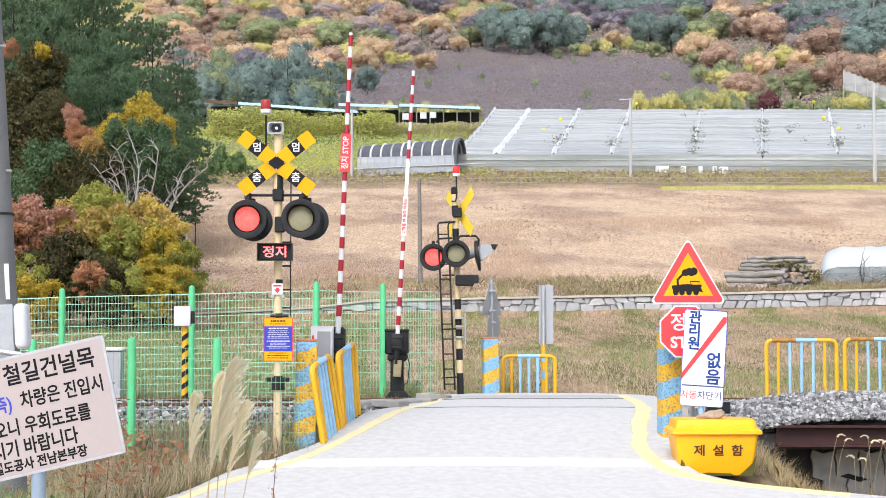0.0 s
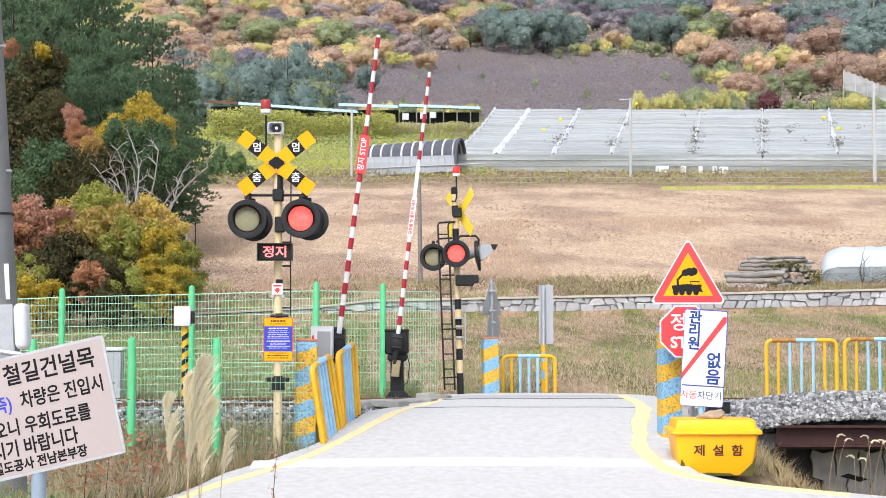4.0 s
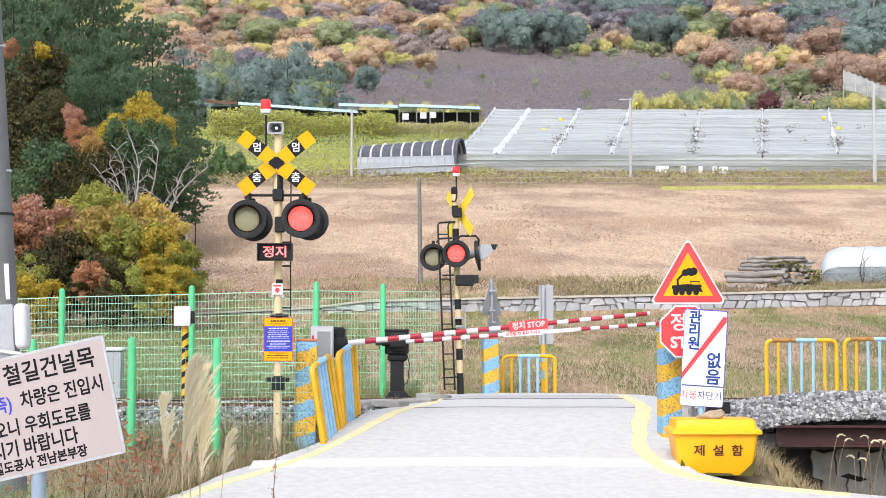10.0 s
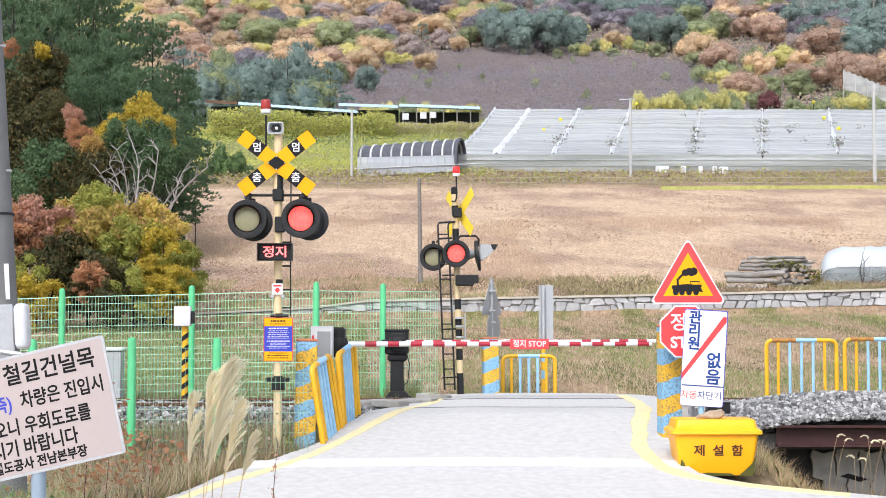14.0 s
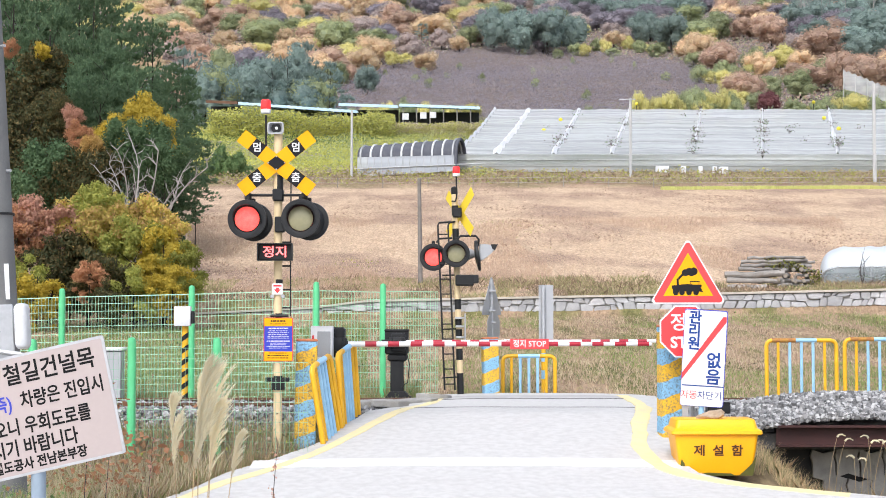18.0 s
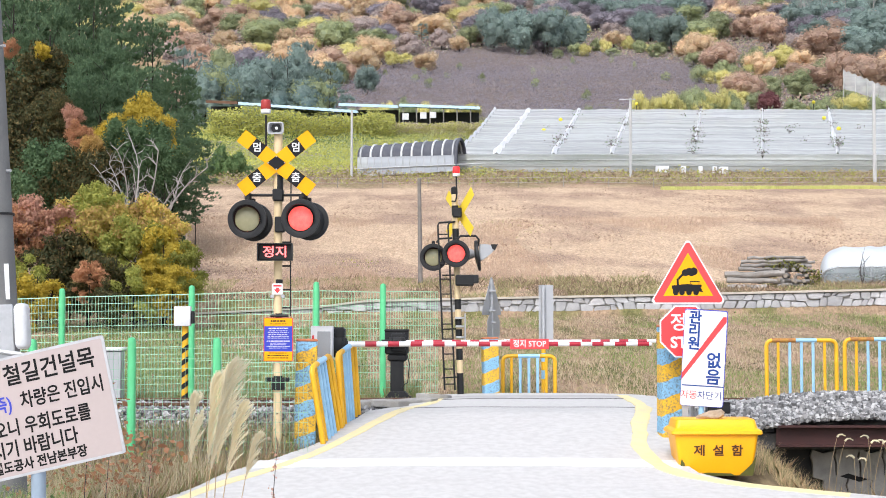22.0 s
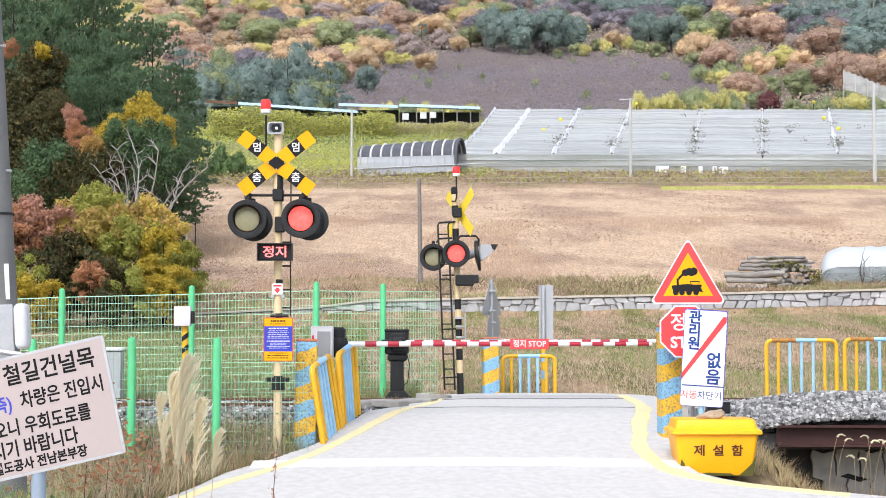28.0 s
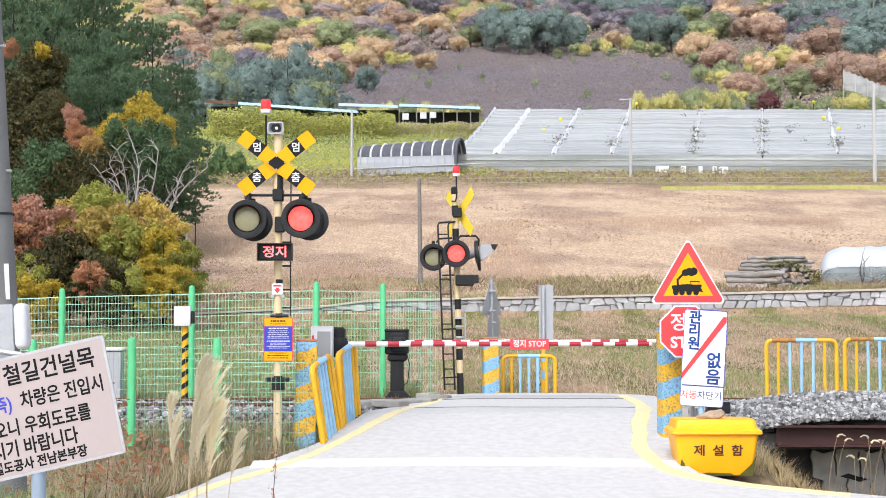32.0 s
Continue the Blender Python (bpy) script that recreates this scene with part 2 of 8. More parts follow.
# ---- tools ----
def link_mesh(name, bm, material, parent=None, label="", smooth=False):
    me = bpy.data.meshes.new(name)
    bmesh.ops.recalc_face_normals(bm, faces=bm.faces)
    bm.to_mesh(me)
    bm.free()
    for m in material if isinstance(material, (list, tuple)) else [material]:
        me.materials.append(m)
    if smooth:
        me.shade_smooth()
        me.set_sharp_from_angle(angle=radians(38))
    ob = new(name, me)
    if parent:
        ob.parent = parent
    if label:
        ob["label"] = label
    return ob


def part(name, bm, material, parent, label="", smooth=True):
    return link_mesh(name, bm, material, parent, label, smooth)


def raw(name, verts, faces, material, parent=None, smooth=False):
    me = bpy.data.meshes.new(name)
    me.from_pydata(verts, [], faces)
    for m in material if isinstance(material, (list, tuple)) else [material]:
        me.materials.append(m)
    if smooth:
        me.shade_smooth()
    ob = new(name, me)
    if parent:
        ob.parent = parent
    return ob


def thing(name, m, label, category, group="", kind=""):
    ob = new(name)
    ob.empty_display_size = 0.2
    ob.matrix_basis = m
    return tagged(ob, label, category, group, kind)


def box(bm, c, s, bevel=0.0, m=None, seg=1):
    r = bmesh.ops.create_cube(bm, size=1.0)
    vs = r["verts"]
    mm = (m or Matrix.Identity(4)) @ Matrix.Translation(c) @ Matrix.Diagonal((*s, 1))
    bmesh.ops.transform(bm, matrix=mm, verts=vs)
    if bevel:
        es = list({e for v in vs for e in v.link_edges})
        bmesh.ops.bevel(bm, geom=es, offset=bevel, segments=seg, affect="EDGES", profile=0.5)
    return bm


def tube(bm, pts, r, seg=10, r1=None, caps=True):
    """A round bar along the points; r1 is the radius at its end."""
    pts = [Vector(p) for p in pts]
    rings = []
    n = len(pts)
    side = None
    for i, p in enumerate(pts):
        d = (pts[min(i + 1, n - 1)] - pts[max(i - 1, 0)]).normalized()
        if side is None:
            side = d.cross(Vector((0, 0, 1)) if abs(d.z) < 0.9 else Vector((0, 1, 0))).normalized()
        side = (side - d * side.dot(d)).normalized()
        up = d.cross(side)
        rr = r + ((r1 if r1 is not None else r) - r) * i / (n - 1)
        rings.append([bm.verts.new(p + (side * math.cos(a) + up * math.sin(a)) * rr) for a in (2 * math.pi * k / seg for k in range(seg))])
    for a, b in zip(rings, rings[1:]):
        for k in range(seg):
            bm.faces.new((a[k], a[(k + 1) % seg], b[(k + 1) % seg], b[k]))
    if caps:
        bm.faces.new(rings[0][::-1])
        bm.faces.new(rings[-1])
    return bm


def lathe(bm, prof, m=None, seg=28, close=True):
    """Turns (radius, height) pairs about the z axis."""
    m = m or Matrix.Identity(4)
    rings = []
    for r, h in prof:
        rings.append([bm.verts.new(m @ Vector((max(r, 1e-4) * math.cos(2 * math.pi * k / seg), max(r, 1e-4) * math.sin(2 * math.pi * k / seg), h))) for k in range(seg)])
    for a, b in zip(rings, rings[1:]):
        for k in range(seg):
            bm.faces.new((a[k], a[(k + 1) % seg], b[(k + 1) % seg], b[k]))
    if close:
        bm.faces.new(rings[0][::-1])
        bm.faces.new(rings[-1])
    return bm


FRONT = Matrix(((1, 0, 0, 0), (0, 0, -1, 0), (0, 1, 0, 0), (0, 0, 0, 1)))  # local x, y, depth -> x, z, towards the road user


def plate(bm, outline, depth0, depth1, m=FRONT):
    """A flat piece: an outline in its own x, y, from depth0 to depth1 along its face's normal."""
    a = [bm.verts.new(m @ Vector((x, y, depth0))) for x, y in outline]
    b = [bm.verts.new(m @ Vector((x, y, depth1))) for x, y in outline]
    n = len(a)
    bm.faces.new(a[::-1])
    bm.faces.new(b)
    for i in range(n):
        bm.faces.new((a[i], a[(i + 1) % n], b[(i + 1) % n], b[i]))
    return bm


def rect(x0, y0, x1, y1):
    return [(x0, y0), (x1, y0), (x1, y1), (x0, y1)]


def rounded(pts, r, k=5):
    """The outline with its corners rounded."""
    out = []
    n = len(pts)
    for i in range(n):
        p, a, b = Vector(pts[i]), Vector(pts[i - 1]), Vector(pts[(i + 1) % n])
        da, db = (a - p).normalized(), (b - p).normalized()
        half = da.angle(db) / 2
        t = r / math.tan(half)
        c = p + (da + db).normalized() * (r / math.sin(half))
        p0, p1 = p + da * t - c, p + db * t - c
        for j in range(k + 1):
            v = p0.lerp(p1, j / k).normalized() * r + c
            out.append((v.x, v.y))
    return out


def disc(cx, cy, r, n=20):
    return [(cx + r * math.cos(2 * math.pi * k / n), cy + r * math.sin(2 * math.pi * k / n)) for k in range(n)]


def letters(name, text, size, material, parent, x, y, depth, m=FRONT, align="CENTER", sx=1.0, bold=0.0, thick=0.001):
    """Lettering in the built-in font, as a thin mesh on a face."""
    cu = bpy.data.curves.new(name, "FONT")
    cu.body, cu.size, cu.align_x, cu.align_y, cu.extrude, cu.offset = text, size, align, "CENTER", thick, bold
    cu.resolution_u = 3
    tmp = new(name, cu)
    me = bpy.data.meshes.new_from_object(tmp)
    bpy.data.objects.remove(tmp)
    me.transform(m @ Matrix.Translation((x, y, depth)) @ Matrix.Diagonal((sx, 1, 1, 1)))
    me.materials.clear()
    me.materials.append(material)
    ob = new(name, me)
    ob.parent = parent
    return ob


# ---- ground ----
PROFILE_Y = (-60, 10, 14, 16, 18, 20, 21, 24, 26, 28, 36, 49.6, 50.6, 60, 100, 140, 142, 150, 190, 230, 260, 350, 500, 900, 2500)
PROFILE_Z = (-1.1, -1.05, -1.0, -0.85, -0.6, -0.42, -0.5, -0.45, -0.25, -0.12, 0.38, 1.22, 1.92, 2.6, 7.8, 13.5, 14.0, 15.9, 22.5, 31, 37.5, 62, 105, 235, 600)


def between(v, xs, ys):
    """Linear between the pairs of xs and ys."""
    if v <= xs[0]:
        return ys[0]
    for i in range(1, len(xs)):
        if v <= xs[i]:
            return ys[i - 1] + (ys[i] - ys[i - 1]) * (v - xs[i - 1]) / (xs[i] - xs[i - 1])
    return ys[-1]


def road_z(y):
    return float(between(y, (-60, 10, 14, 15.7, 17.4, 18.4, 19.4, 20.2, 20.8, 24.4, 26, 30, 36), (-0.9, -0.86, -0.82, -0.66, -0.42, -0.275, -0.13, -0.035, 0, 0, -0.06, -0.22, -0.3)))


def smooth(a, b, v):
    t = min(max((v - a) / (b - a), 0), 1)
    return t * t * (3 - 2 * t)


def height(x, y):
    z = between(y, PROFILE_Y, PROFILE_Z)
    near = 1 - smooth(26, 34, y)
    # the verge falls away on both sides of the road, the ditch lies beside it
    z -= near * 0.25 * smooth(3, 9, -x)
    ditch = smooth(4.0, 4.9, x) * smooth(16.4, 17.6, y + 0.12 * (x - 4)) * (1 - smooth(21.3, 21.5, y))
    z -= ditch * 1.7
    if y > 28:
        z += 0.10 * (noise.noise((x * 0.12, y * 0.12, 0)) + 0.5 * noise.noise((x * 0.4, y * 0.4, 3))) * min(1.0, (y - 28) / 10)
    if 34 < y < 50.3:
        z += 0.011 * x * smooth(34, 48, y)
    elif 50.3 <= y < 70:
        z += 0.011 * x * (1 - smooth(52, 70, y))
    if y > 150:
        z += 2.2 * noise.noise((x * 0.02, y * 0.02, 5)) * smooth(240, 300, y)
        z += smooth(0, 60, -x - 20) * smooth(150, 240, y) * 1.0
    return z


def ground_sheet():
    ys = np.concatenate([np.arange(-60, 14, 6), np.arange(14, 30, 0.32), np.arange(30, 50, 1.0), (49.7, 50.15, 50.6), np.arange(52, 140, 4.0), (140.0, 142.0), np.arange(146, 250, 5.0), np.arange(250, 560, 14), (600, 700, 900, 1300, 2500)])
    xs = np.concatenate([(-1600, -800, -400, -250), np.arange(-180, -30, 8.0), np.arange(-30, -9, 2.0), np.arange(-9, 9, 0.35), np.arange(9, 30, 2.0), np.arange(30, 180, 8.0), (180, 250, 400, 800, 1600)])
    v = [(x, y, height(x, y)) for y in ys for x in xs]
    w = len(xs)
    f = [(j * w + i, j * w + i + 1, (j + 1) * w + i + 1, (j + 1) * w + i) for j in range(len(ys) - 1) for i in range(w - 1)]
    return tagged(raw("ground", v, f, GROUND, smooth=True), "dry grassy farmland rising to a wooded hill", "ground", kind="structure")


ground_sheet()


# ---- road ----
def road_left(y):
    return float(between(y, (-60, 12, 14, 15.7, 17.2, 18.3, 20.2, 21.5, 23, 26, 36), (-6, -6, -4.6, -3.02, -2.32, -1.58, -1.12, -0.75, -0.3, -0.1, 0)))


def road_right(y):
    return float(between(y, (-60, 14.6, 15.9, 16.2, 16.5, 16.9, 17.4, 19, 22, 26, 36), (40, 14, 4.9, 4.1, 3.4, 2.95, 2.78, 2.95, 3.4, 3.5, 3.6)))


def sweep_strip(name, rows, material, lift, parent=None, label="", thick=0.0):
    """A strip on the road between left and right edges at each y."""
    bm = bmesh.new()
    prev = None
    n = 48
    for y, a, b in rows:
        z = road_z(y) + lift - (0.02 if not thick and y in (rows[0][0], rows[-1][0]) else 0)
        cur = [bm.verts.new((a + (b - a) * k / n, y, z - 0.03 * abs(2 * k / n - 1) ** 3)) for k in range(n + 1)]
        if thick:
            cur = [bm.verts.new((a - 0.05, y, z - thick))] + cur + [bm.verts.new((b + 0.05, y, z - thick))]
        if prev:
            for k in range(len(cur) - 1):
                bm.faces.new((prev[k], prev[k + 1], cur[k + 1], cur[k]))
        prev = cur
    return link_mesh(name, bm, material, parent, label, True)


ys = [-60, -20, 0, 8, 12] + [13 + 0.25 * k for k in range(57)]
tagged(sweep_strip("road", [(y, road_left(y) + 0.03 * math.sin(y * 5.1), road_right(y) + 0.04 * math.sin(y * 4.3 + 1)) for y in ys], CONCRETE, 0, thick=0.45), "pale worn concrete road humping over the railway", "road", kind="structure")


def painted_line(name, pts, width, material, label, lift=0.006, rag=0.012):
    """Road paint along plan points, with a slightly ragged edge."""
    bm = bmesh.new()
    pts = [Vector(p) for p in pts]
    fine = []
    for a, b in zip(pts, pts[1:]):
        k = max(2, int((b - a).length / 0.12))
        fine += [a.lerp(b, i / k) for i in range(k)]
    fine.append(pts[-1])
    for _ in range(9):
        fine = [fine[0]] + [(fine[i - 1] + fine[i] * 2 + fine[i + 1]) / 4 for i in range(1, len(fine) - 1)] + [fine[-1]]
    prev = None
    for i, p in enumerate(fine):
        d = (fine[min(i + 1, len(fine) - 1)] - fine[max(i - 1, 0)]).normalized()
        s = Vector((d.y, -d.x))
        w = width / 2
        j1, j2 = (rag * (1.6 * noise.noise((p.x * 2.3, p.y * 2.3, e)) + 0.8 * noise.noise((p.x * 9, p.y * 9, e))) for e in (1.5, 7.5))
        q = [p - s * (w + j1 + 0.006), p - s * (w + j1), p, p + s * (w + j2), p + s * (w + j2 + 0.006)]
        cur = [bm.verts.new((u.x, u.y, road_z(u.y) + lift - 0.03 * min(1, abs(2 * (u.x - road_left(u.y)) / (road_right(u.y) - road_left(u.y)) - 1)) ** 3 - (0.012 if k in (0, 4) else 0))) for k, u in enumerate(q)]
        if prev:
            for k in range(4):
                bm.faces.new((prev[k], prev[k + 1], cur[k + 1], cur[k]))
        prev = cur
    return tagged(link_mesh(name, bm, material, None, "", True), label, "road marking", kind="structure")


painted_line("edge_line_left", [(-2.95, 15.4), (-2.5, 16.4), (-1.95, 17.1), (-1.5, 17.9), (-1.12, 18.9), (-0.68, 20.2), (-0.2, 22), (0.0, 24.2)], 0.145, LINE_YELLOW, "faded yellow edge line on the concrete road")
painted_line("edge_line_right", [(2.88, 24.3), (2.87, 22.5), (2.78, 20.8), (2.54, 19.5), (2.37, 18.3), (2.43, 17.3), (2.66, 16.85), (3.1, 16.5), (3.9, 16.15), (4.3, 16.0)], 0.2, LINE_YELLOW, "faded yellow edge line on the concrete road", 0.0075, 0.022)
painted_line("stop_line", [(-2.2, 17.38), (0.0, 17.4), (2.72, 17.4)], 0.36, LINE_WHITE, "white stop line across the concrete road")

painted_line("joint_crack", [(-0.1, 23.2), (0.9, 23.3), (1.6, 23.15), (2.9, 23.3)], 0.09, mat("dark_crack", (0.12, 0.115, 0.11), rough=1.0, bump=0), "dark crack across the concrete by the rails")
painted_line("joint_crack", [(-0.6, 20.95), (0.4, 21.0), (1.4, 20.92), (2.75, 21.05)], 0.025, bpy.data.materials["dark_crack"], "dark crack across the concrete by the rails")

CROSSING_DECK = mat("worn_grey_deck", (0.44, 0.433, 0.42), (0.27, 0.264, 0.255), rough=0.95, scale=1.6, fine=60, bump=0.5, dist=0.006)
tagged(sweep_strip("crossing_deck", [(23.35 + 0.15 * k, road_left(23.35 + 0.15 * k) + 0.1, road_right(23.35 + 0.15 * k) - 0.15) for k in range(8)], CROSSING_DECK, 0.003), "worn grey concrete strip behind the rails", "road", kind="structure")


# ---- railway ----
def railway():
    prof = [(-0.065, 0), (0.065, 0), (0.065, 0.012), (0.012, 0.03), (0.01, 0.11), (0.034, 0.12), (0.034, 0.152), (-0.034, 0.152), (-0.034, 0.12), (-0.01, 0.11), (-0.012, 0.03), (-0.065, 0.012)]
    for y in (21.75, 23.185):
        for x0, x1 in ((-90, road_left(y) - 0.02), (road_right(y) + 0.02, 90)):
            bm = bmesh.new()
            a = [bm.verts.new((x0, y + u, -0.14 + h)) for u, h in prof]
            b = [bm.verts.new((x1, y + u, -0.14 + h)) for u, h in prof]
            bm.faces.new(a)
            bm.faces.new(b[::-1])
            for i in range(len(a)):
                bm.faces.new((a[i], a[(i + 1) % 12], b[(i + 1) % 12], b[i]))
            tagged(link_mesh("rail", bm, RAIL_STEEL), "rusty brown steel rail on grey ballast", "rail", group="rails of the track")


def stones(name, n, place, smin, smax, material, seed, label):
    """Loose stones: low, angular lumps, many in one sheet."""
    rng = np.random.default_rng(seed)
    base = np.array([(a, b, c) for a in (-1, 1) for b in (-1, 1) for c in (-1, 1)], float) * 0.68
    fc = [(0, 1, 3), (0, 3, 2), (4, 6, 7), (4, 7, 5), (0, 4, 5), (0, 5, 1), (2, 3, 7), (2, 7, 6), (0, 2, 6), (0, 6, 4), (1, 5, 7), (1, 7, 3)]
    vs, fs = [], []
    for i in range(n):
        p = place(rng)
        s = rng.uniform(smin, smax)
        q = np.array(Euler(rng.uniform(0, 6.28, 3)).to_matrix())
        v = (base * rng.uniform(0.55, 1.2, (8, 3)) * s * rng.uniform(0.6, 1.15, 3)) @ q.T + p
        o = len(vs)
        vs += v.tolist()
        fs += [(a + o, b + o, c + o) for a, b, c in fc]
    return tagged(raw(name, vs, fs, material), label, "ballast", kind="stuff")


def ballast_section(y):
    return float(between(y, (19.7, 20.9, 21.2, 23.7, 24.0, 25.2), (-0.5, -0.09, -0.06, -0.06, -0.09, -0.5)))


def ballast():
    bm = bmesh.new()
    yy = (19.7, 20.3, 20.9, 21.2, 22.5, 23.7, 24.0, 25.2)
    for x0, x1 in ((-90, -0.7), (3.3, 90)):
        cols = []
        for x in (x0, x1):
            cols.append([bm.verts.new((x, max(y, 20.45) if x0 > 0 and y < 20.5 else y, ballast_section(y) - 0.04)) for y in yy])
        for k in range(len(yy) - 1):
            bm.faces.new((cols[0][k], cols[1][k], cols[1][k + 1], cols[0][k + 1]))
    # bed coloured dark for the shade in the gaps between the stones
    tagged(link_mesh("ballast_bed", bm, mat("shaded_ballast_fines", (0.09, 0.088, 0.085), rough=1.0, scale=8, bump=0.8, dist=0.03)), "grey crushed stone bed under the track", "ballast", kind="structure")

    def right_side(rng):
        x, y = rng.uniform(3.35, 9.5), 20.3 + 3.3 * rng.uniform() ** 1.7
        return np.array((x, y, ballast_section(y) + rng.uniform(-0.03, 0.035) + 0.16 * smooth(3.6, 5.0, x) * (1 - smooth(21.3, 22.6, y)) + 0.05 * smooth(4.5, 5.5, x)))

    def left_side(rng):
        y = rng.uniform(19.8, 23.8)
        x = rng.uniform(-10, road_left(y) - 0.12)
        return np.array((x, y, ballast_section(y) + rng.uniform(-0.02, 0.02)))

    stones("ballast", 16000, right_side, 0.028, 0.05, BALLAST, 5, "light grey crushed ballast stones along the track")
    stones("ballast", 9000, left_side, 0.025, 0.05, BALLAST, 6, "light grey crushed ballast stones along the track")


railway()
ballast()


def rubble():
    rng = random.Random(15)
    for k, (x, y, w) in enumerate(((-0.62, 22.6, 0.5), (-0.28, 22.9, 0.42), (-0.95, 22.2, 0.4), (-0.12, 23.6, 0.4), (-1.1, 21.6, 0.3), (-0.8, 21.5, 0.34))):
        bm = bmesh.new()
        plate(bm, [(w * rng.uniform(0.7, 1.05) * math.cos(q), 0.55 * w * rng.uniform(0.7, 1.1) * math.sin(q)) for q in (0, 0.9, 1.9, 2.8, 3.9, 5.1)], 0, 0.1, Matrix.Identity(4))
        bmesh.ops.bevel(bm, geom=list(bm.edges), offset=0.012, segments=1, affect="EDGES")
        ob = link_mesh("concrete_slab", bm, ASPHALT_EDGE)
        ob.matrix_basis = pose(x, y, -0.09 + 0.012 * k, rng.uniform(-6, 6), rng.uniform(-7, 7), rng.uniform(0, 90))
        tagged(ob, "broken flat piece of grey concrete beside the track", "concrete piece", "broken concrete by the track")


rubble()


def bridge():
    g = thing("girder_bridge", pose(0, 0, 0), "dark brown steel girder carrying the ballast over a ditch", "bridge")
    bm = bmesh.new()
    x0, x1, y, zt, zb = 4.486, 60, 20.35, -0.205, -0.492
    box(bm, ((x0 + x1) / 2, y + 0.02, (zt + zb) / 2), (x1 - x0, 0.03, zt - zb))
    part("web", bm, GIRDER, g)
    bm = bmesh.new()
    box(bm, ((x0 + x1) / 2, y - 0.02, zt - 0.015), (x1 - x0, 0.22, 0.03), 0.004)
    part("top_flange", bm, GIRDER, g)
    bm = bmesh.new()
    box(bm, ((x0 + x1) / 2, y - 0.02, zb + 0.015), (x1 - x0, 0.22, 0.03), 0.004)
    part("bottom_flange", bm, GIRDER, g)
    bm = bmesh.new()
    box(bm, ((x0 - 0.1 + x1) / 2, y + 1.6, zt - 0.06), (x1 - x0 + 0.2, 3.0, 0.08))
    part("deck", bm, DARK_GREY, g)
    w = thing("abutment_wall", pose(0, 21.25, -2.6), "dark interlocking concrete block wall under the girder", "wall", kind="structure")
    rng = random.Random(4)
    for r in range(6):
        for k in range(16):
            bm = bmesh.new()
            x = 5.163 + 0.34 * k + (0.17 if r % 2 else 0)
            sh = 0.05 * (1 if (k + r) % 2 else -1)
            o = [(x + 0.012, 0.4 * r + 0.012), (x + 0.17, 0.4 * r + 0.012 + sh), (x + 0.328, 0.4 * r + 0.012), (x + 0.328, 0.4 * r + 0.2), (x + 0.298, 0.4 * r + 0.3), (x + 0.328, 0.4 * r + 0.388), (x + 0.17, 0.4 * r + 0.388 + sh), (x + 0.012, 0.4 * r + 0.388), (x - 0.018, 0.4 * r + 0.3), (x + 0.012, 0.4 * r + 0.2)]
            plate(bm, o, 0, 0.06 + rng.uniform(0, 0.012))
            part("block", bm, BLOCK_WALL, w, smooth=False)
    bm = bmesh.new()
    box(bm, (10, 0.12, 1.15), (16, 0.2, 2.4))
    part("backing", bm, DARK_GREY, w)


bridge()


# ---- things at the crossing ----
def settle(ob):
    """Moves the parts, built at their places in the world, into the space of their thing."""
    inv = ob.matrix_basis.inverted()

    def go(o):
        for c in o.children:
            if c.matrix_basis == Matrix.Identity(4):
                if c.data:
                    c.data.transform(inv)
                go(c)
            else:
                c.matrix_basis = inv @ c.matrix_basis

    go(ob)
    return ob


def put(c, turn=0, lean=0):
    return Matrix.Translation(c) @ pose(0, 0, 0, 0, lean, turn)


MOVING = []


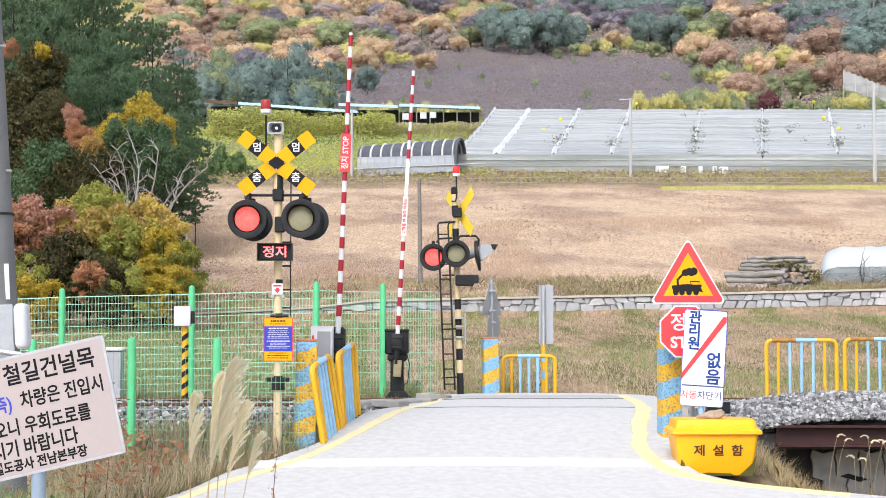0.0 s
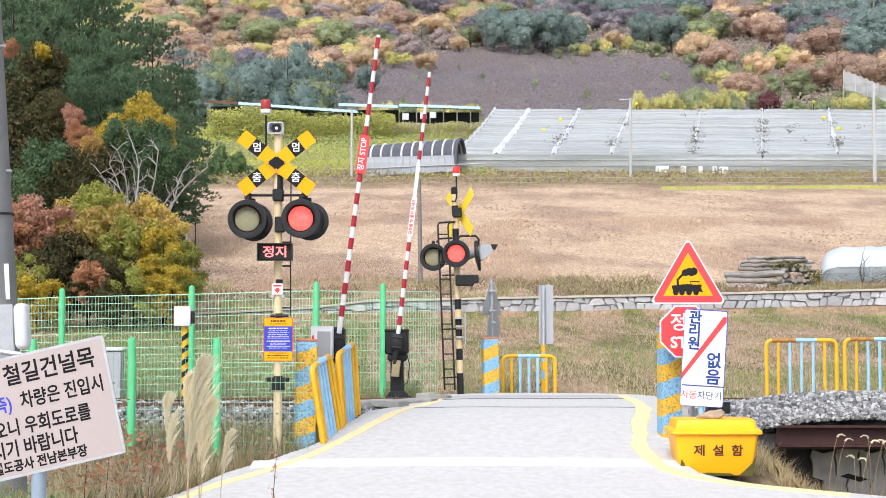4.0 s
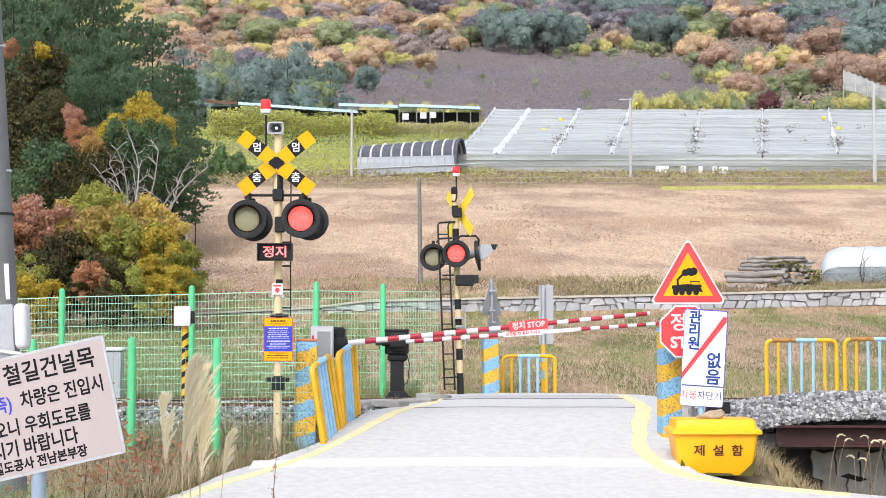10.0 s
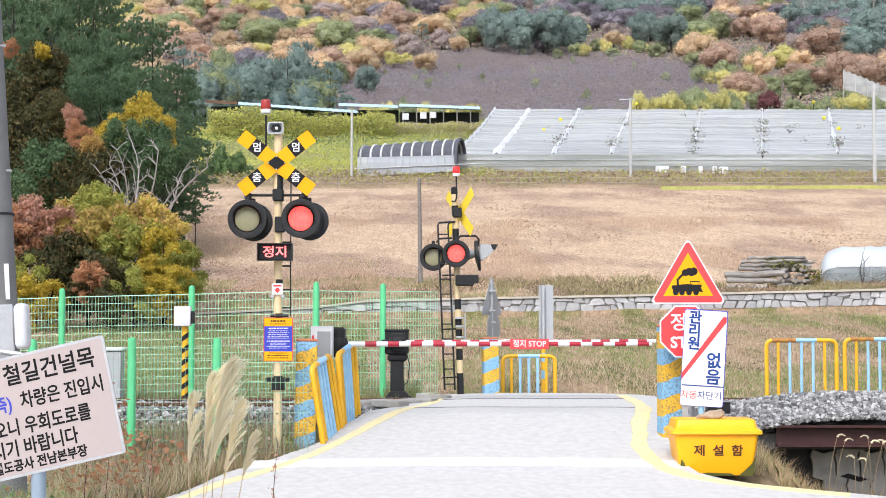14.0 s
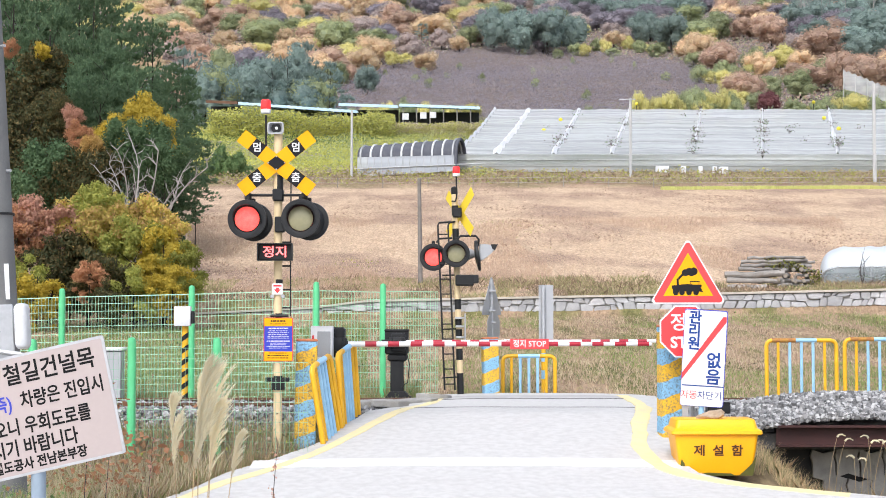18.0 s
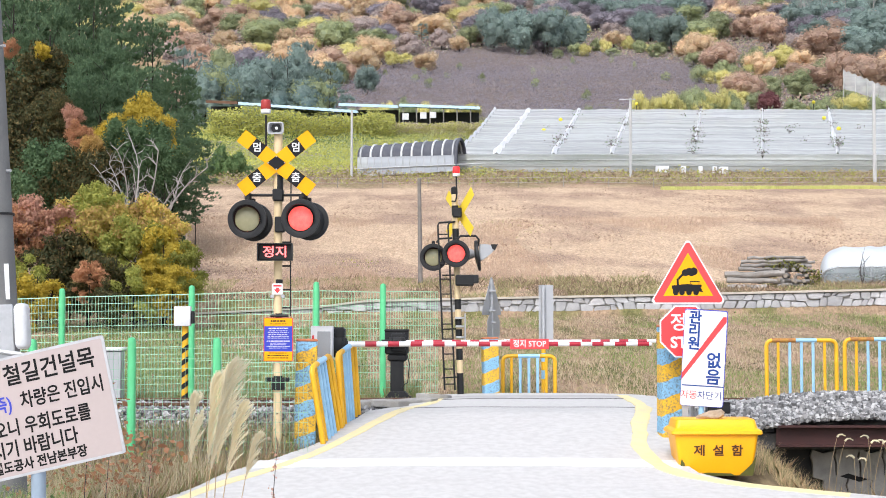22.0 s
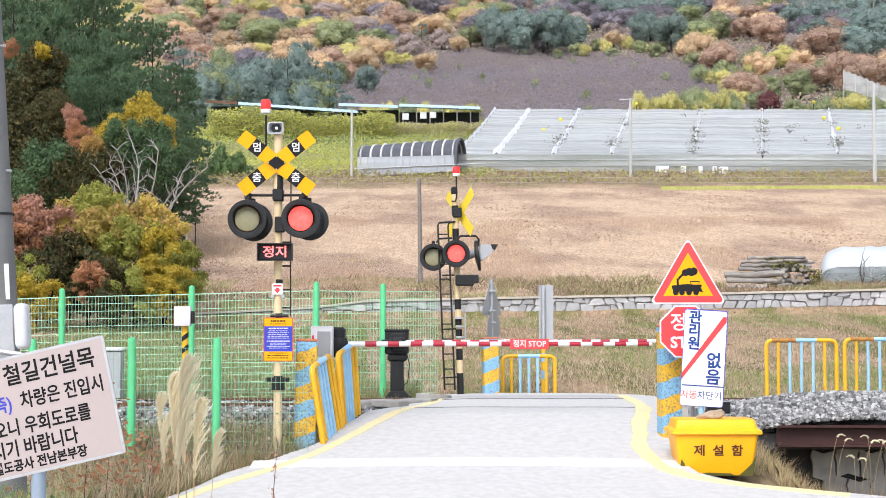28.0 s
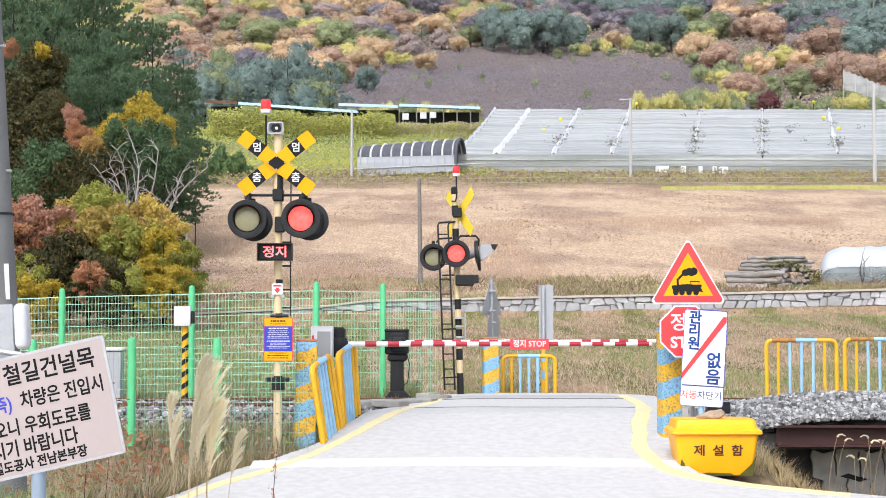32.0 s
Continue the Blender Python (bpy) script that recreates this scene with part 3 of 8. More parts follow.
def lamp(owner, c, turn=0.0, first_lit=True, flashing=True, scale=1.0):
    """A round crossing lamp: background ring, visor, and a lens disc with a lit and an unlit face."""
    m = put(c, turn) @ FRONT @ Matrix.Diagonal((scale, scale, scale, 1))
    bm = bmesh.new()
    lathe(bm, [(0.02, -0.25), (0.07, -0.24), (0.15, -0.18), (0.19, -0.03), (0.236, -0.02), (0.24, 0.0), (0.236, 0.015), (0.185, 0.02), (0.165, 0.015), (0.16, -0.16), (0.02, -0.17)], m, 36)
    body = part("lamp", bm, DARK_GREY, owner)
    bm = bmesh.new()
    seg = 30
    ring = []
    for k in range(seg + 1):
        a = radians(-25) + radians(230) * k / seg
        ring.append([bm.verts.new(m @ Vector((r * math.cos(a), r * math.sin(a), d))) for r, d in ((0.172, 0.0), (0.178, 0.0), (0.176, 0.05 + 0.09 * max(0, math.sin(a))), (0.170, 0.05 + 0.09 * max(0, math.sin(a))))])
    for p, q in zip(ring, ring[1:]):
        for k in range(4):
            bm.faces.new((p[k], p[(k + 1) % 4], q[(k + 1) % 4], q[k]))
    part("visor", bm, BLACK, body)
    bm = bmesh.new()
    box(bm, (0, 0.25, -0.06), (0.06, 0.08, 0.05), 0.01, m)
    part("bracket", bm, BLACK, body)
    if not flashing:
        return body
    me = bpy.data.meshes.new("lens")
    bm = bmesh.new()
    lathe(bm, [(0.001, 0.03), (0.05, 0.027), (0.1, 0.02), (0.14, 0.008), (0.152, 0.0)], FRONT, 32, False)
    k = len(bm.faces)
    lathe(bm, [(0.152, -0.001), (0.14, -0.008), (0.1, -0.02), (0.05, -0.027), (0.001, -0.03)], FRONT, 32, False)
    bm.faces.ensure_lookup_table()
    for i, f in enumerate(bm.faces):
        f.material_index = 0 if i < k else 1
        f.smooth = True
    bm.to_mesh(me)
    bm.free()
    me.materials.append(LENS_ON)
    me.materials.append(LENS_OFF)
    lens = new("lens", me)
    lens.parent = body
    lens["label"] = "red glass lens, flashing"
    lens.matrix_basis = put(c, turn) @ Matrix.Diagonal((scale, scale, scale, 1))
    MOVING.append(("lens", lens, first_lit))
    return body


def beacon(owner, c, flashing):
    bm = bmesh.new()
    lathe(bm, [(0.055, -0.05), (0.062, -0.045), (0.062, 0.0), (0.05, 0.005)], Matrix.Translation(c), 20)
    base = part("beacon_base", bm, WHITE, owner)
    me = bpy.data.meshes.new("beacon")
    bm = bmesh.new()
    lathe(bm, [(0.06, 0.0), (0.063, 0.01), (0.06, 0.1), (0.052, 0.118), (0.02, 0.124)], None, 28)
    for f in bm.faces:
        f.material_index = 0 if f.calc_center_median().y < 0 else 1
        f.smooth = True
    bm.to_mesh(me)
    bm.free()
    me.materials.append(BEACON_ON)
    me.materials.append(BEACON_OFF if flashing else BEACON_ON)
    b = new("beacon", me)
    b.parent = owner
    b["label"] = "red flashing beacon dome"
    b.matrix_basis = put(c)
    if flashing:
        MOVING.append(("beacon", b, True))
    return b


def crossbuck(owner, c, turn, length=1.1, width=0.178, front=True):
    """Two crossed yellow and black boards, with white lettering."""
    for sgn in (1, -1):
        m = put(c, turn) @ FRONT @ Matrix.Rotation(radians(38 * sgn), 4, "Z") @ Matrix.Translation((0, 0, 0.012 if sgn > 0 else 0.022))
        h = length / 2
        bm = bmesh.new()
        plate(bm, rect(-h, -width / 2, h, width / 2), 0, 0.004, m)
        board = part("board", bm, SIGN_YELLOW if front else BACK_YELLOW, owner, smooth=False)
        for s in (1, -1) if front else ():
            bm = bmesh.new()
            a, b = sorted((s * 0.225, s * 0.38))
            plate(bm, rect(a, -width / 2 + 0.001, b, width / 2 - 0.001), 0.004, 0.0055, m)
            part("black_field", bm, BLACK_SIGN, board, smooth=False)
    if not front:
        return
    m = put(c, turn) @ FRONT @ Matrix.Translation((0, 0, 0.032))
    bm = bmesh.new()
    plate(bm, [(-0.115, 0), (0, -0.09), (0.115, 0), (0, 0.09)], -0.004, 0.002, m)
    part("centre_field", bm, BLACK_SIGN, owner, smooth=False)
    for x, y in ((-0.1, 0), (0.1, 0), (0, -0.078), (0, 0.078)):
        bm = bmesh.new()
        plate(bm, disc(x, y, 0.009, 10), 0.002, 0.008, m)
        part("bolt", bm, GALV, owner, smooth=False)
    r = 0.302
    for ch, sx, sy in (("멈", -1, 1), ("멈", 1, 1), ("춤", -1, -1), ("춤", 1, -1)):
        letters("lettering", ch, 0.125, WHITE, owner, sx * r * math.cos(radians(38)), sy * r * math.sin(radians(38)), 0.0, m, bold=0.002)


def near_signal():
    d = 18.5
    x = -2.023
    s = thing("crossing_signal", pose(x, d, -0.55), "level crossing signal with crossbuck, two red lamps and a stop display", "crossing signal")
    bm = bmesh.new()
    tube(bm, [(x, d, -0.55), (x - 0.01, d, 3.499)], 0.052, 18)
    part("post", bm, CREAM, s)
    for a, b in ((310, 352), (384, 412), (495, 502), (555, 563), (665, 690)):
        bm = bmesh.new()
        tube(bm, [(x, d, 1.22 + (565 - b) * d / 2664), (x, d, 1.22 + (565 - a) * d / 2664)], 0.0545, 18)
        part("black_band", bm, BLACK, s)
    crossbuck(s, (-2.044, d - 0.07, 3.135), 0)
    # cross arm and the four lamps
    za = 2.743
    bm = bmesh.new()
    tube(bm, [(-2.406, d - 0.02, za - 0.02), (-2.378, d - 0.02, za), (-1.731, d - 0.02, za), (-1.689, d - 0.02, za - 0.02)], 0.017, 10)
    part("cross_arm", bm, BLACK, s)
    bm = bmesh.new()
    box(bm, (x - 0.005, d - 0.03, za), (0.13, 0.14, 0.15), 0.015)
    part("clamp", bm, BLACK, s)
    for px in (-2.399, -1.710):
        bm = bmesh.new()
        lathe(bm, [(0.03, -0.07), (0.045, -0.05), (0.045, 0.0), (0.03, 0.03), (0.01, 0.045)], Matrix.Translation((px, d - 0.02, za)), 14)
        part("hinge", bm, BLACK, s)
    lamp(s, (-2.392, d - 0.16, 2.440), 0, True)
    lamp(s, (-1.738, d - 0.16, 2.447), 0, False)
    lamp(s, (-2.352, d + 0.2, 2.425), 172, flashing=False)
    lamp(s, (-1.655, d + 0.2, 2.435), 172, flashing=False)
    bm = bmesh.new()
    box(bm, (x + 0.02, d - 0.03, 2.381), (0.12, 0.13, 0.19), 0.01)
    part("junction_box", bm, DARK_GREY, s)
    # stop display
    c = (-2.048, d - 0.13, 2.036)
    bm = bmesh.new()
    box(bm, (c[0], c[1] + 0.03, c[2]), (0.40, 0.1, 0.19), 0.008)
    disp = part("display", bm, BLACK, s)
    m = put(c) @ FRONT
    for o in (rect(-0.215, 0.095, 0.215, 0.108), rect(-0.215, -0.105, 0.215, -0.095), rect(-0.215, -0.095, -0.2, 0.095), rect(0.2, -0.095, 0.215, 0.095)):
        bm = bmesh.new()
        plate(bm, o, -0.03, 0.10, m)
        part("hood", bm, DARK_GREY, disp, smooth=False)
    letters("lit_lettering", "정지", 0.15, LED_RED, disp, 0.0, -0.005, 0.035, m, sx=1.12, bold=0.0025)
    # small arrow sign
    c = (-2.027, d - 0.07, 1.588)
    m = put(c) @ FRONT
    bm = bmesh.new()
    plate(bm, rounded(rect(-0.065, -0.068, 0.065, 0.068), 0.01), 0, 0.003, m)
    sg = part("small_sign", bm, WHITE, s, smooth=False)
    bm = bmesh.new()
    plate(bm, [(-0.018, 0.015), (-0.018, -0.005), (-0.042, -0.005), (0, -0.055), (0.042, -0.005), (0.018, -0.005), (0.018, 0.015)], 0.003, 0.0045, m)
    part("red_arrow", bm, SIGN_RED, sg, smooth=False)
    bm = bmesh.new()
    plate(bm, rect(-0.05, 0.03, 0.05, 0.05), 0.003, 0.0045, m)
    part("red_bar", bm, SIGN_RED, sg, smooth=False)
    for sx in (-1, 1):
        bm = bmesh.new()
        box(bm, (c[0] + sx * 0.065, c[1] + 0.01, c[2] - 0.09), (0.045, 0.03, 0.04), 0.004)
        part("band_clamp", bm, GALV, s)
    # notice board
    c = (-2.013, d - 0.075, 0.971)
    w, h = 0.178, 0.266
    m = put(c) @ FRONT
    bm = bmesh.new()
    plate(bm, rounded(rect(-w, -h, w, h), 0.012), 0, 0.004, m)
    nb = part("notice_board", bm, SIGN_RED, s, "blue and yellow notice board with a red rim", smooth=False)
    for o, mm in ((rect(-w + 0.008, h - 0.105, w - 0.008, h - 0.008), SIGN_YELLOW), (rect(-w + 0.008, -h + 0.12, w - 0.008, h - 0.105), SIGN_BLUE), (rect(-w + 0.008, -h + 0.008, w - 0.008, -h + 0.12), SIGN_YELLOW)):
        bm = bmesh.new()
        plate(bm, o, 0.004, 0.0055, m)
        part("field", bm, mm, nb, smooth=False)
    rng = random.Random(3)
    rows = [(0.225, 0.18, 0.024, BLACK_SIGN), (0.19, 0.2, 0.013, BLACK_SIGN), (0.135, 0.24, 0.02, WHITE)] + [(0.105 - 0.022 * k, rng.uniform(0.2, 0.3), 0.009, WHITE) for k in range(5)] + [(-0.02, 0.28, 0.018, WHITE)] + [(-0.045 - 0.02 * k, rng.uniform(0.2, 0.3), 0.009, WHITE) for k in range(4)] + [(-0.165, 0.22, 0.014, BLACK_SIGN), (-0.195, 0.26, 0.016, BLACK_SIGN), (-0.225, 0.26, 0.016, BLACK_SIGN)]
    for y, ln, th, mm in rows:
        bm = bmesh.new()
        xx = -ln / 2
        while xx < ln / 2:
            k = rng.uniform(0.012, 0.04)
            plate(bm, rect(xx, y - th * 0.36, min(xx + k, ln / 2), y + th * 0.36), 0.0055, 0.0065, m)
            xx += k + 0.008
        part("writing", bm, mm, nb, smooth=False)["kind"] = "stuff"
    bm = bmesh.new()
    tube(bm, [(c[0] - 0.1, c[1] + 0.03, c[2] + 0.29), (c[0] + 0.12, c[1] + 0.03, c[2] + 0.29)], 0.018, 8)
    part("board_bracket", bm, BLACK, s)
    # cable conduits beside the post
    for px, t, b in ((-2.072, 470, 690), (-1.877, 320, 560)):
        bm = bmesh.new()
        tube(bm, [(px, d + 0.03, 1.22 + (565 - b) * d / 2664), (px, d + 0.03, 1.22 + (565 - t) * d / 2664)], 0.008, 6)
        part("conduit", bm, BLACK, s)
    for py in (429, 471, 513, 545):
        bm = bmesh.new()
        z = 1.22 + (565 - py) * d / 2664
        box(bm, (-1.926, d + 0.03, z), (0.11, 0.025, 0.02))
        part("step", bm, BLACK, s)
    # beacon on its stalk and the loudspeaker
    bm = bmesh.new()
    zb = 3.051
    tube(bm, [(x - 0.02, d, zb), (-2.169, d, zb), (-2.183, d, zb + 0.02), (-2.187, d, 3.737)], 0.013, 8)
    part("stalk", bm, BLACK, s)
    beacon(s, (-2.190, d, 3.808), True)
    m = put((-2.058, d - 0.1, 3.566)) @ FRONT
    bm = bmesh.new()
    o = rounded(rect(-0.1, -0.075, 0.1, 0.075), 0.03)
    i1 = rounded(rect(-0.085, -0.06, 0.085, 0.06), 0.028)
    i2 = disc(0.01, 0.0, 0.018, 24)
    rings = [[bm.verts.new(m @ Vector((px * k, py * k, dd))) for px, py in oo] for oo, k, dd in ((o, 0.45, -0.14), (o, 1, 0), (i1, 1, 0), (i1, 0.5, -0.08))]
    for a, b in zip(rings, rings[1:]):
        for k in range(len(a)):
            bm.faces.new((a[k], a[(k + 1) % len(a)], b[(k + 1) % len(a)], b[k]))
    bm.faces.new(rings[0][::-1])
    bm.faces.new(rings[-1])
    horn = part("loudspeaker", bm, GREY_PLATE, s, "grey horn loudspeaker")
    bm = bmesh.new()
    plate(bm, i2, -0.075, -0.012, m)
    part("horn_core", bm, WHITE, horn)
    # flat black disc set in the horn for the shade of its hollow
    bm = bmesh.new()
    plate(bm, disc(0.005, 0, 0.06, 24), -0.05, -0.03, m)
    part("horn_throat", bm, BLACK, horn)
    bm = bmesh.new()
    lathe(bm, [(0.085, 0), (0.085, 0.09), (0.06, 0.12)], Matrix.Translation((x, d, 0.356)), 16)
    box(bm, (x, d, 0.480), (0.3, 0.05, 0.05), 0.005)
    part("post_socket", bm, BLACK, s)
    settle(s)


near_signal()


def far_signal():
    d = 26.4
    xb, xt = 0.317, 0.198
    zb, zt = -0.35, 3.504
    s = thing("crossing_signal", pose(xb, d, zb), "level crossing signal with black and cream post, lamps and ladder", "crossing signal")

    def on(py):
        z = 1.22 + (565 - py) * d / 2664
        return Vector((xb + (xt - xb) * (z - zb) / (zt - zb), d, z))

    bm = bmesh.new()
    tube(bm, [(xb, d, zb), (xt, d, zt)], 0.055, 16)
    part("post", bm, CREAM, s)
    for a, b in ((333, 344), (364, 382), (405, 432), (530, 548), (565, 577), (583, 598), (617, 637), (660, 710)):
        bm = bmesh.new()
        tube(bm, [on(b), on(a)], 0.058, 16)
        part("black_band", bm, BLACK, s)
    bm = bmesh.new()
    lathe(bm, [(0.058, 0), (0.05, 0.05), (0.01, 0.07)], Matrix.Translation((xt, d, zt - 0.02)), 14)
    part("cap", bm, DARK_GREY, s)
    crossbuck(s, (0.278, d + 0.09, 3.09), 118, 1.16, 0.19, False)
    bm = bmesh.new()
    tube(bm, [(0.149, d - 0.08, 3.284), (0.218, d - 0.08, 3.284), (0.238, d - 0.08, 3.354), (0.233, d - 0.08, 3.733)], 0.014, 8)
    part("stalk", bm, BLACK, s)
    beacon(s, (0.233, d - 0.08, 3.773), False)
    lamp(s, (-0.169, d - 0.1, 2.300), 0, True)
    lamp(s, (0.228, d - 0.25, 2.359), 0, False)
    bm = bmesh.new()
    lathe(bm, [(0.12, 0.0), (0.1, 0.05), (0.045, 0.16), (0.03, 0.2)], Matrix.Translation((0.42, d + 0.02, 2.36)) @ Matrix.Rotation(radians(90), 4, "Y"), 18)
    part("rear_hood", bm, GREY_PLATE, s, "grey hood of the lamp behind")
    bm = bmesh.new()
    lathe(bm, [(0.05, -0.05), (0.2, -0.03), (0.265, -0.022), (0.27, 0.0), (0.265, 0.022), (0.2, 0.03)], Matrix.Translation((0.605, d - 0.1, 2.33)) @ Matrix.Rotation(radians(82), 4, "Y"), 30)
    part("side_lamp", bm, BLACK, s, "black lamp turned to the side road")
    bm = bmesh.new()
    tube(bm, [(-0.119, d - 0.05, 2.558), (-0.060, d - 0.05, 2.628), (0.159, d - 0.05, 2.638)], 0.017, 8)
    tube(bm, [(0.218, d - 0.05, 2.578), (0.308, d - 0.05, 2.677), (0.575, d - 0.05, 2.677), (0.625, d - 0.05, 2.618), (0.615, d - 0.05, 2.498)], 0.02, 8)
    part("cross_arm", bm, BLACK, s)
    bm = bmesh.new()
    box(bm, (0.248, d - 0.06, 3.085), (0.16, 0.12, 0.17), 0.015)
    part("clamp", bm, BLACK, s)
    bm = bmesh.new()
    o = [(0.0, -0.15), (0.0, 0.16), (0.03, 0.17), (0.2, 0.155), (0.3, 0.115), (0.23, 0.03), (0.14, -0.05), (0.04, -0.12)]
    plate(bm, o, -0.14, 0.14, put((0.635, d - 0.1, 2.36)) @ FRONT)
    bmesh.ops.bevel(bm, geom=list(bm.edges), offset=0.03, segments=2, affect="EDGES")
    part("side_hood", bm, GREY_PLATE, s, "grey hood of a lamp turned to the side road")
    bm = bmesh.new()
    plate(bm, [(0.2, 0.16), (0.32, 0.16), (0.27, 0.06), (0.22, 0.08)], -0.1, 0.15, put((0.635, d - 0.1, 2.36)) @ FRONT)
    part("hood_tip", bm, BLACK, s)
    # stop display seen from its side
    bm = bmesh.new()
    c = (0.377, d - 0.15, 1.893)
    box(bm, c, (0.32, 0.42, 0.19), 0.02, None)
    disp = part("display", bm, BLACK, s)
    bm = bmesh.new()
    box(bm, (c[0] + 0.19, c[1], c[2] + 0.02), (0.1, 0.42, 0.14), 0.01)
    part("hood", bm, DARK_GREY, disp)
    # notice board edge-on, with clamps
    bm = bmesh.new()
    box(bm, (0.387, d - 0.02, 1.042), (0.02, 0.36, 0.55), 0.003, None)
    part("notice_board", bm, GREY_PLATE, s, "grey notice board seen from the side")
    for py in (563, 578, 597):
        bm = bmesh.new()
        p = on(py)
        box(bm, (p.x + 0.02, d - 0.03, p.z), (0.15, 0.14, 0.035), 0.005)
        part("band_clamp", bm, GALV, s)
    # ladder
    xl0, xl1 = -0.089, 0.089
    top, bot = 2.856, -0.014
    for k, xx in enumerate((xl0, xl1)):
        bm = bmesh.new()
        tube(bm, [(xx + 0.12, d - 0.14, bot), (xx, d - 0.14, top), (xx + 0.02, d - 0.13, top + 0.045), (0.208, d - 0.06, 2.926)], 0.017, 7)
        part("ladder_rail", bm, BLACK, s)
    for k in range(11):
        bm = bmesh.new()
        f = (k + 0.6) / 11
        z = top + (bot - top) * f
        tube(bm, [(xl0 + 0.12 * f, d - 0.14, z), (xl1 + 0.12 * f, d - 0.14, z)], 0.012, 6)
        part("rung", bm, BLACK, s)
    for py in (487, 582, 667):
        bm = bmesh.new()
        p = on(py)
        tube(bm, [(p.x, d, p.z), (xl0 + 0.08, d - 0.14, p.z - 0.01)], 0.014, 6)
        part("ladder_stay", bm, BLACK, s)
    settle(s)


far_signal()


def barrier_arm(gate, c, length, first, boards):
    me = bmesh.new()
    tube(me, [(-0.25, 0, 0), (length, 0, 0)], 0.036, 12, 0.026)
    arm = part("arm", me, WHITE, gate, "red and white striped barrier arm")
    arm.matrix_basis = put(c)
    k = first
    while k < length:
        e = min(k + 0.15, length + 0.004)
        bm = bmesh.new()
        r0 = 0.036 - 0.01 * k / length + 0.0025
        tube(bm, [(k, 0, 0), (e, 0, 0)], r0, 12, r0 - 0.0004)
        part("red_stripe", bm, RED, arm)
        k += 0.30
    bm = bmesh.new()
    tube(bm, [(-0.25, 0, 0), (0.14, 0, 0)], 0.046, 12)
    part("sleeve", bm, BLACK, arm)
    bm = bmesh.new()
    box(bm, (0.0, -0.03, 0.0), (0.26, 0.08, 0.17), 0.025, None, 2)
    part("arm_holder", bm, BLACK, arm)
    for bx in (-0.08, 0.08):
        bm = bmesh.new()
        tube(bm, [(bx, -0.075, -0.075), (bx, -0.075, 0.075)], 0.014, 8)
        part("clamp_bolt", bm, DARK_GREY, arm)
    for x0, x1, h, mm, text, tm, size, sx in boards:
        bm = bmesh.new()
        box(bm, ((x0 + x1) / 2, -0.042, 0), (x1 - x0, 0.006, h), 0.001)
        part("board", bm, mm, arm, "small printed board" if text else "", smooth=False)
        if text:
            letters("lettering", text, size, tm, arm, (x0 + x1) / 2, 0, 0.0465, FRONT, sx=sx, bold=0.0015)
    return arm


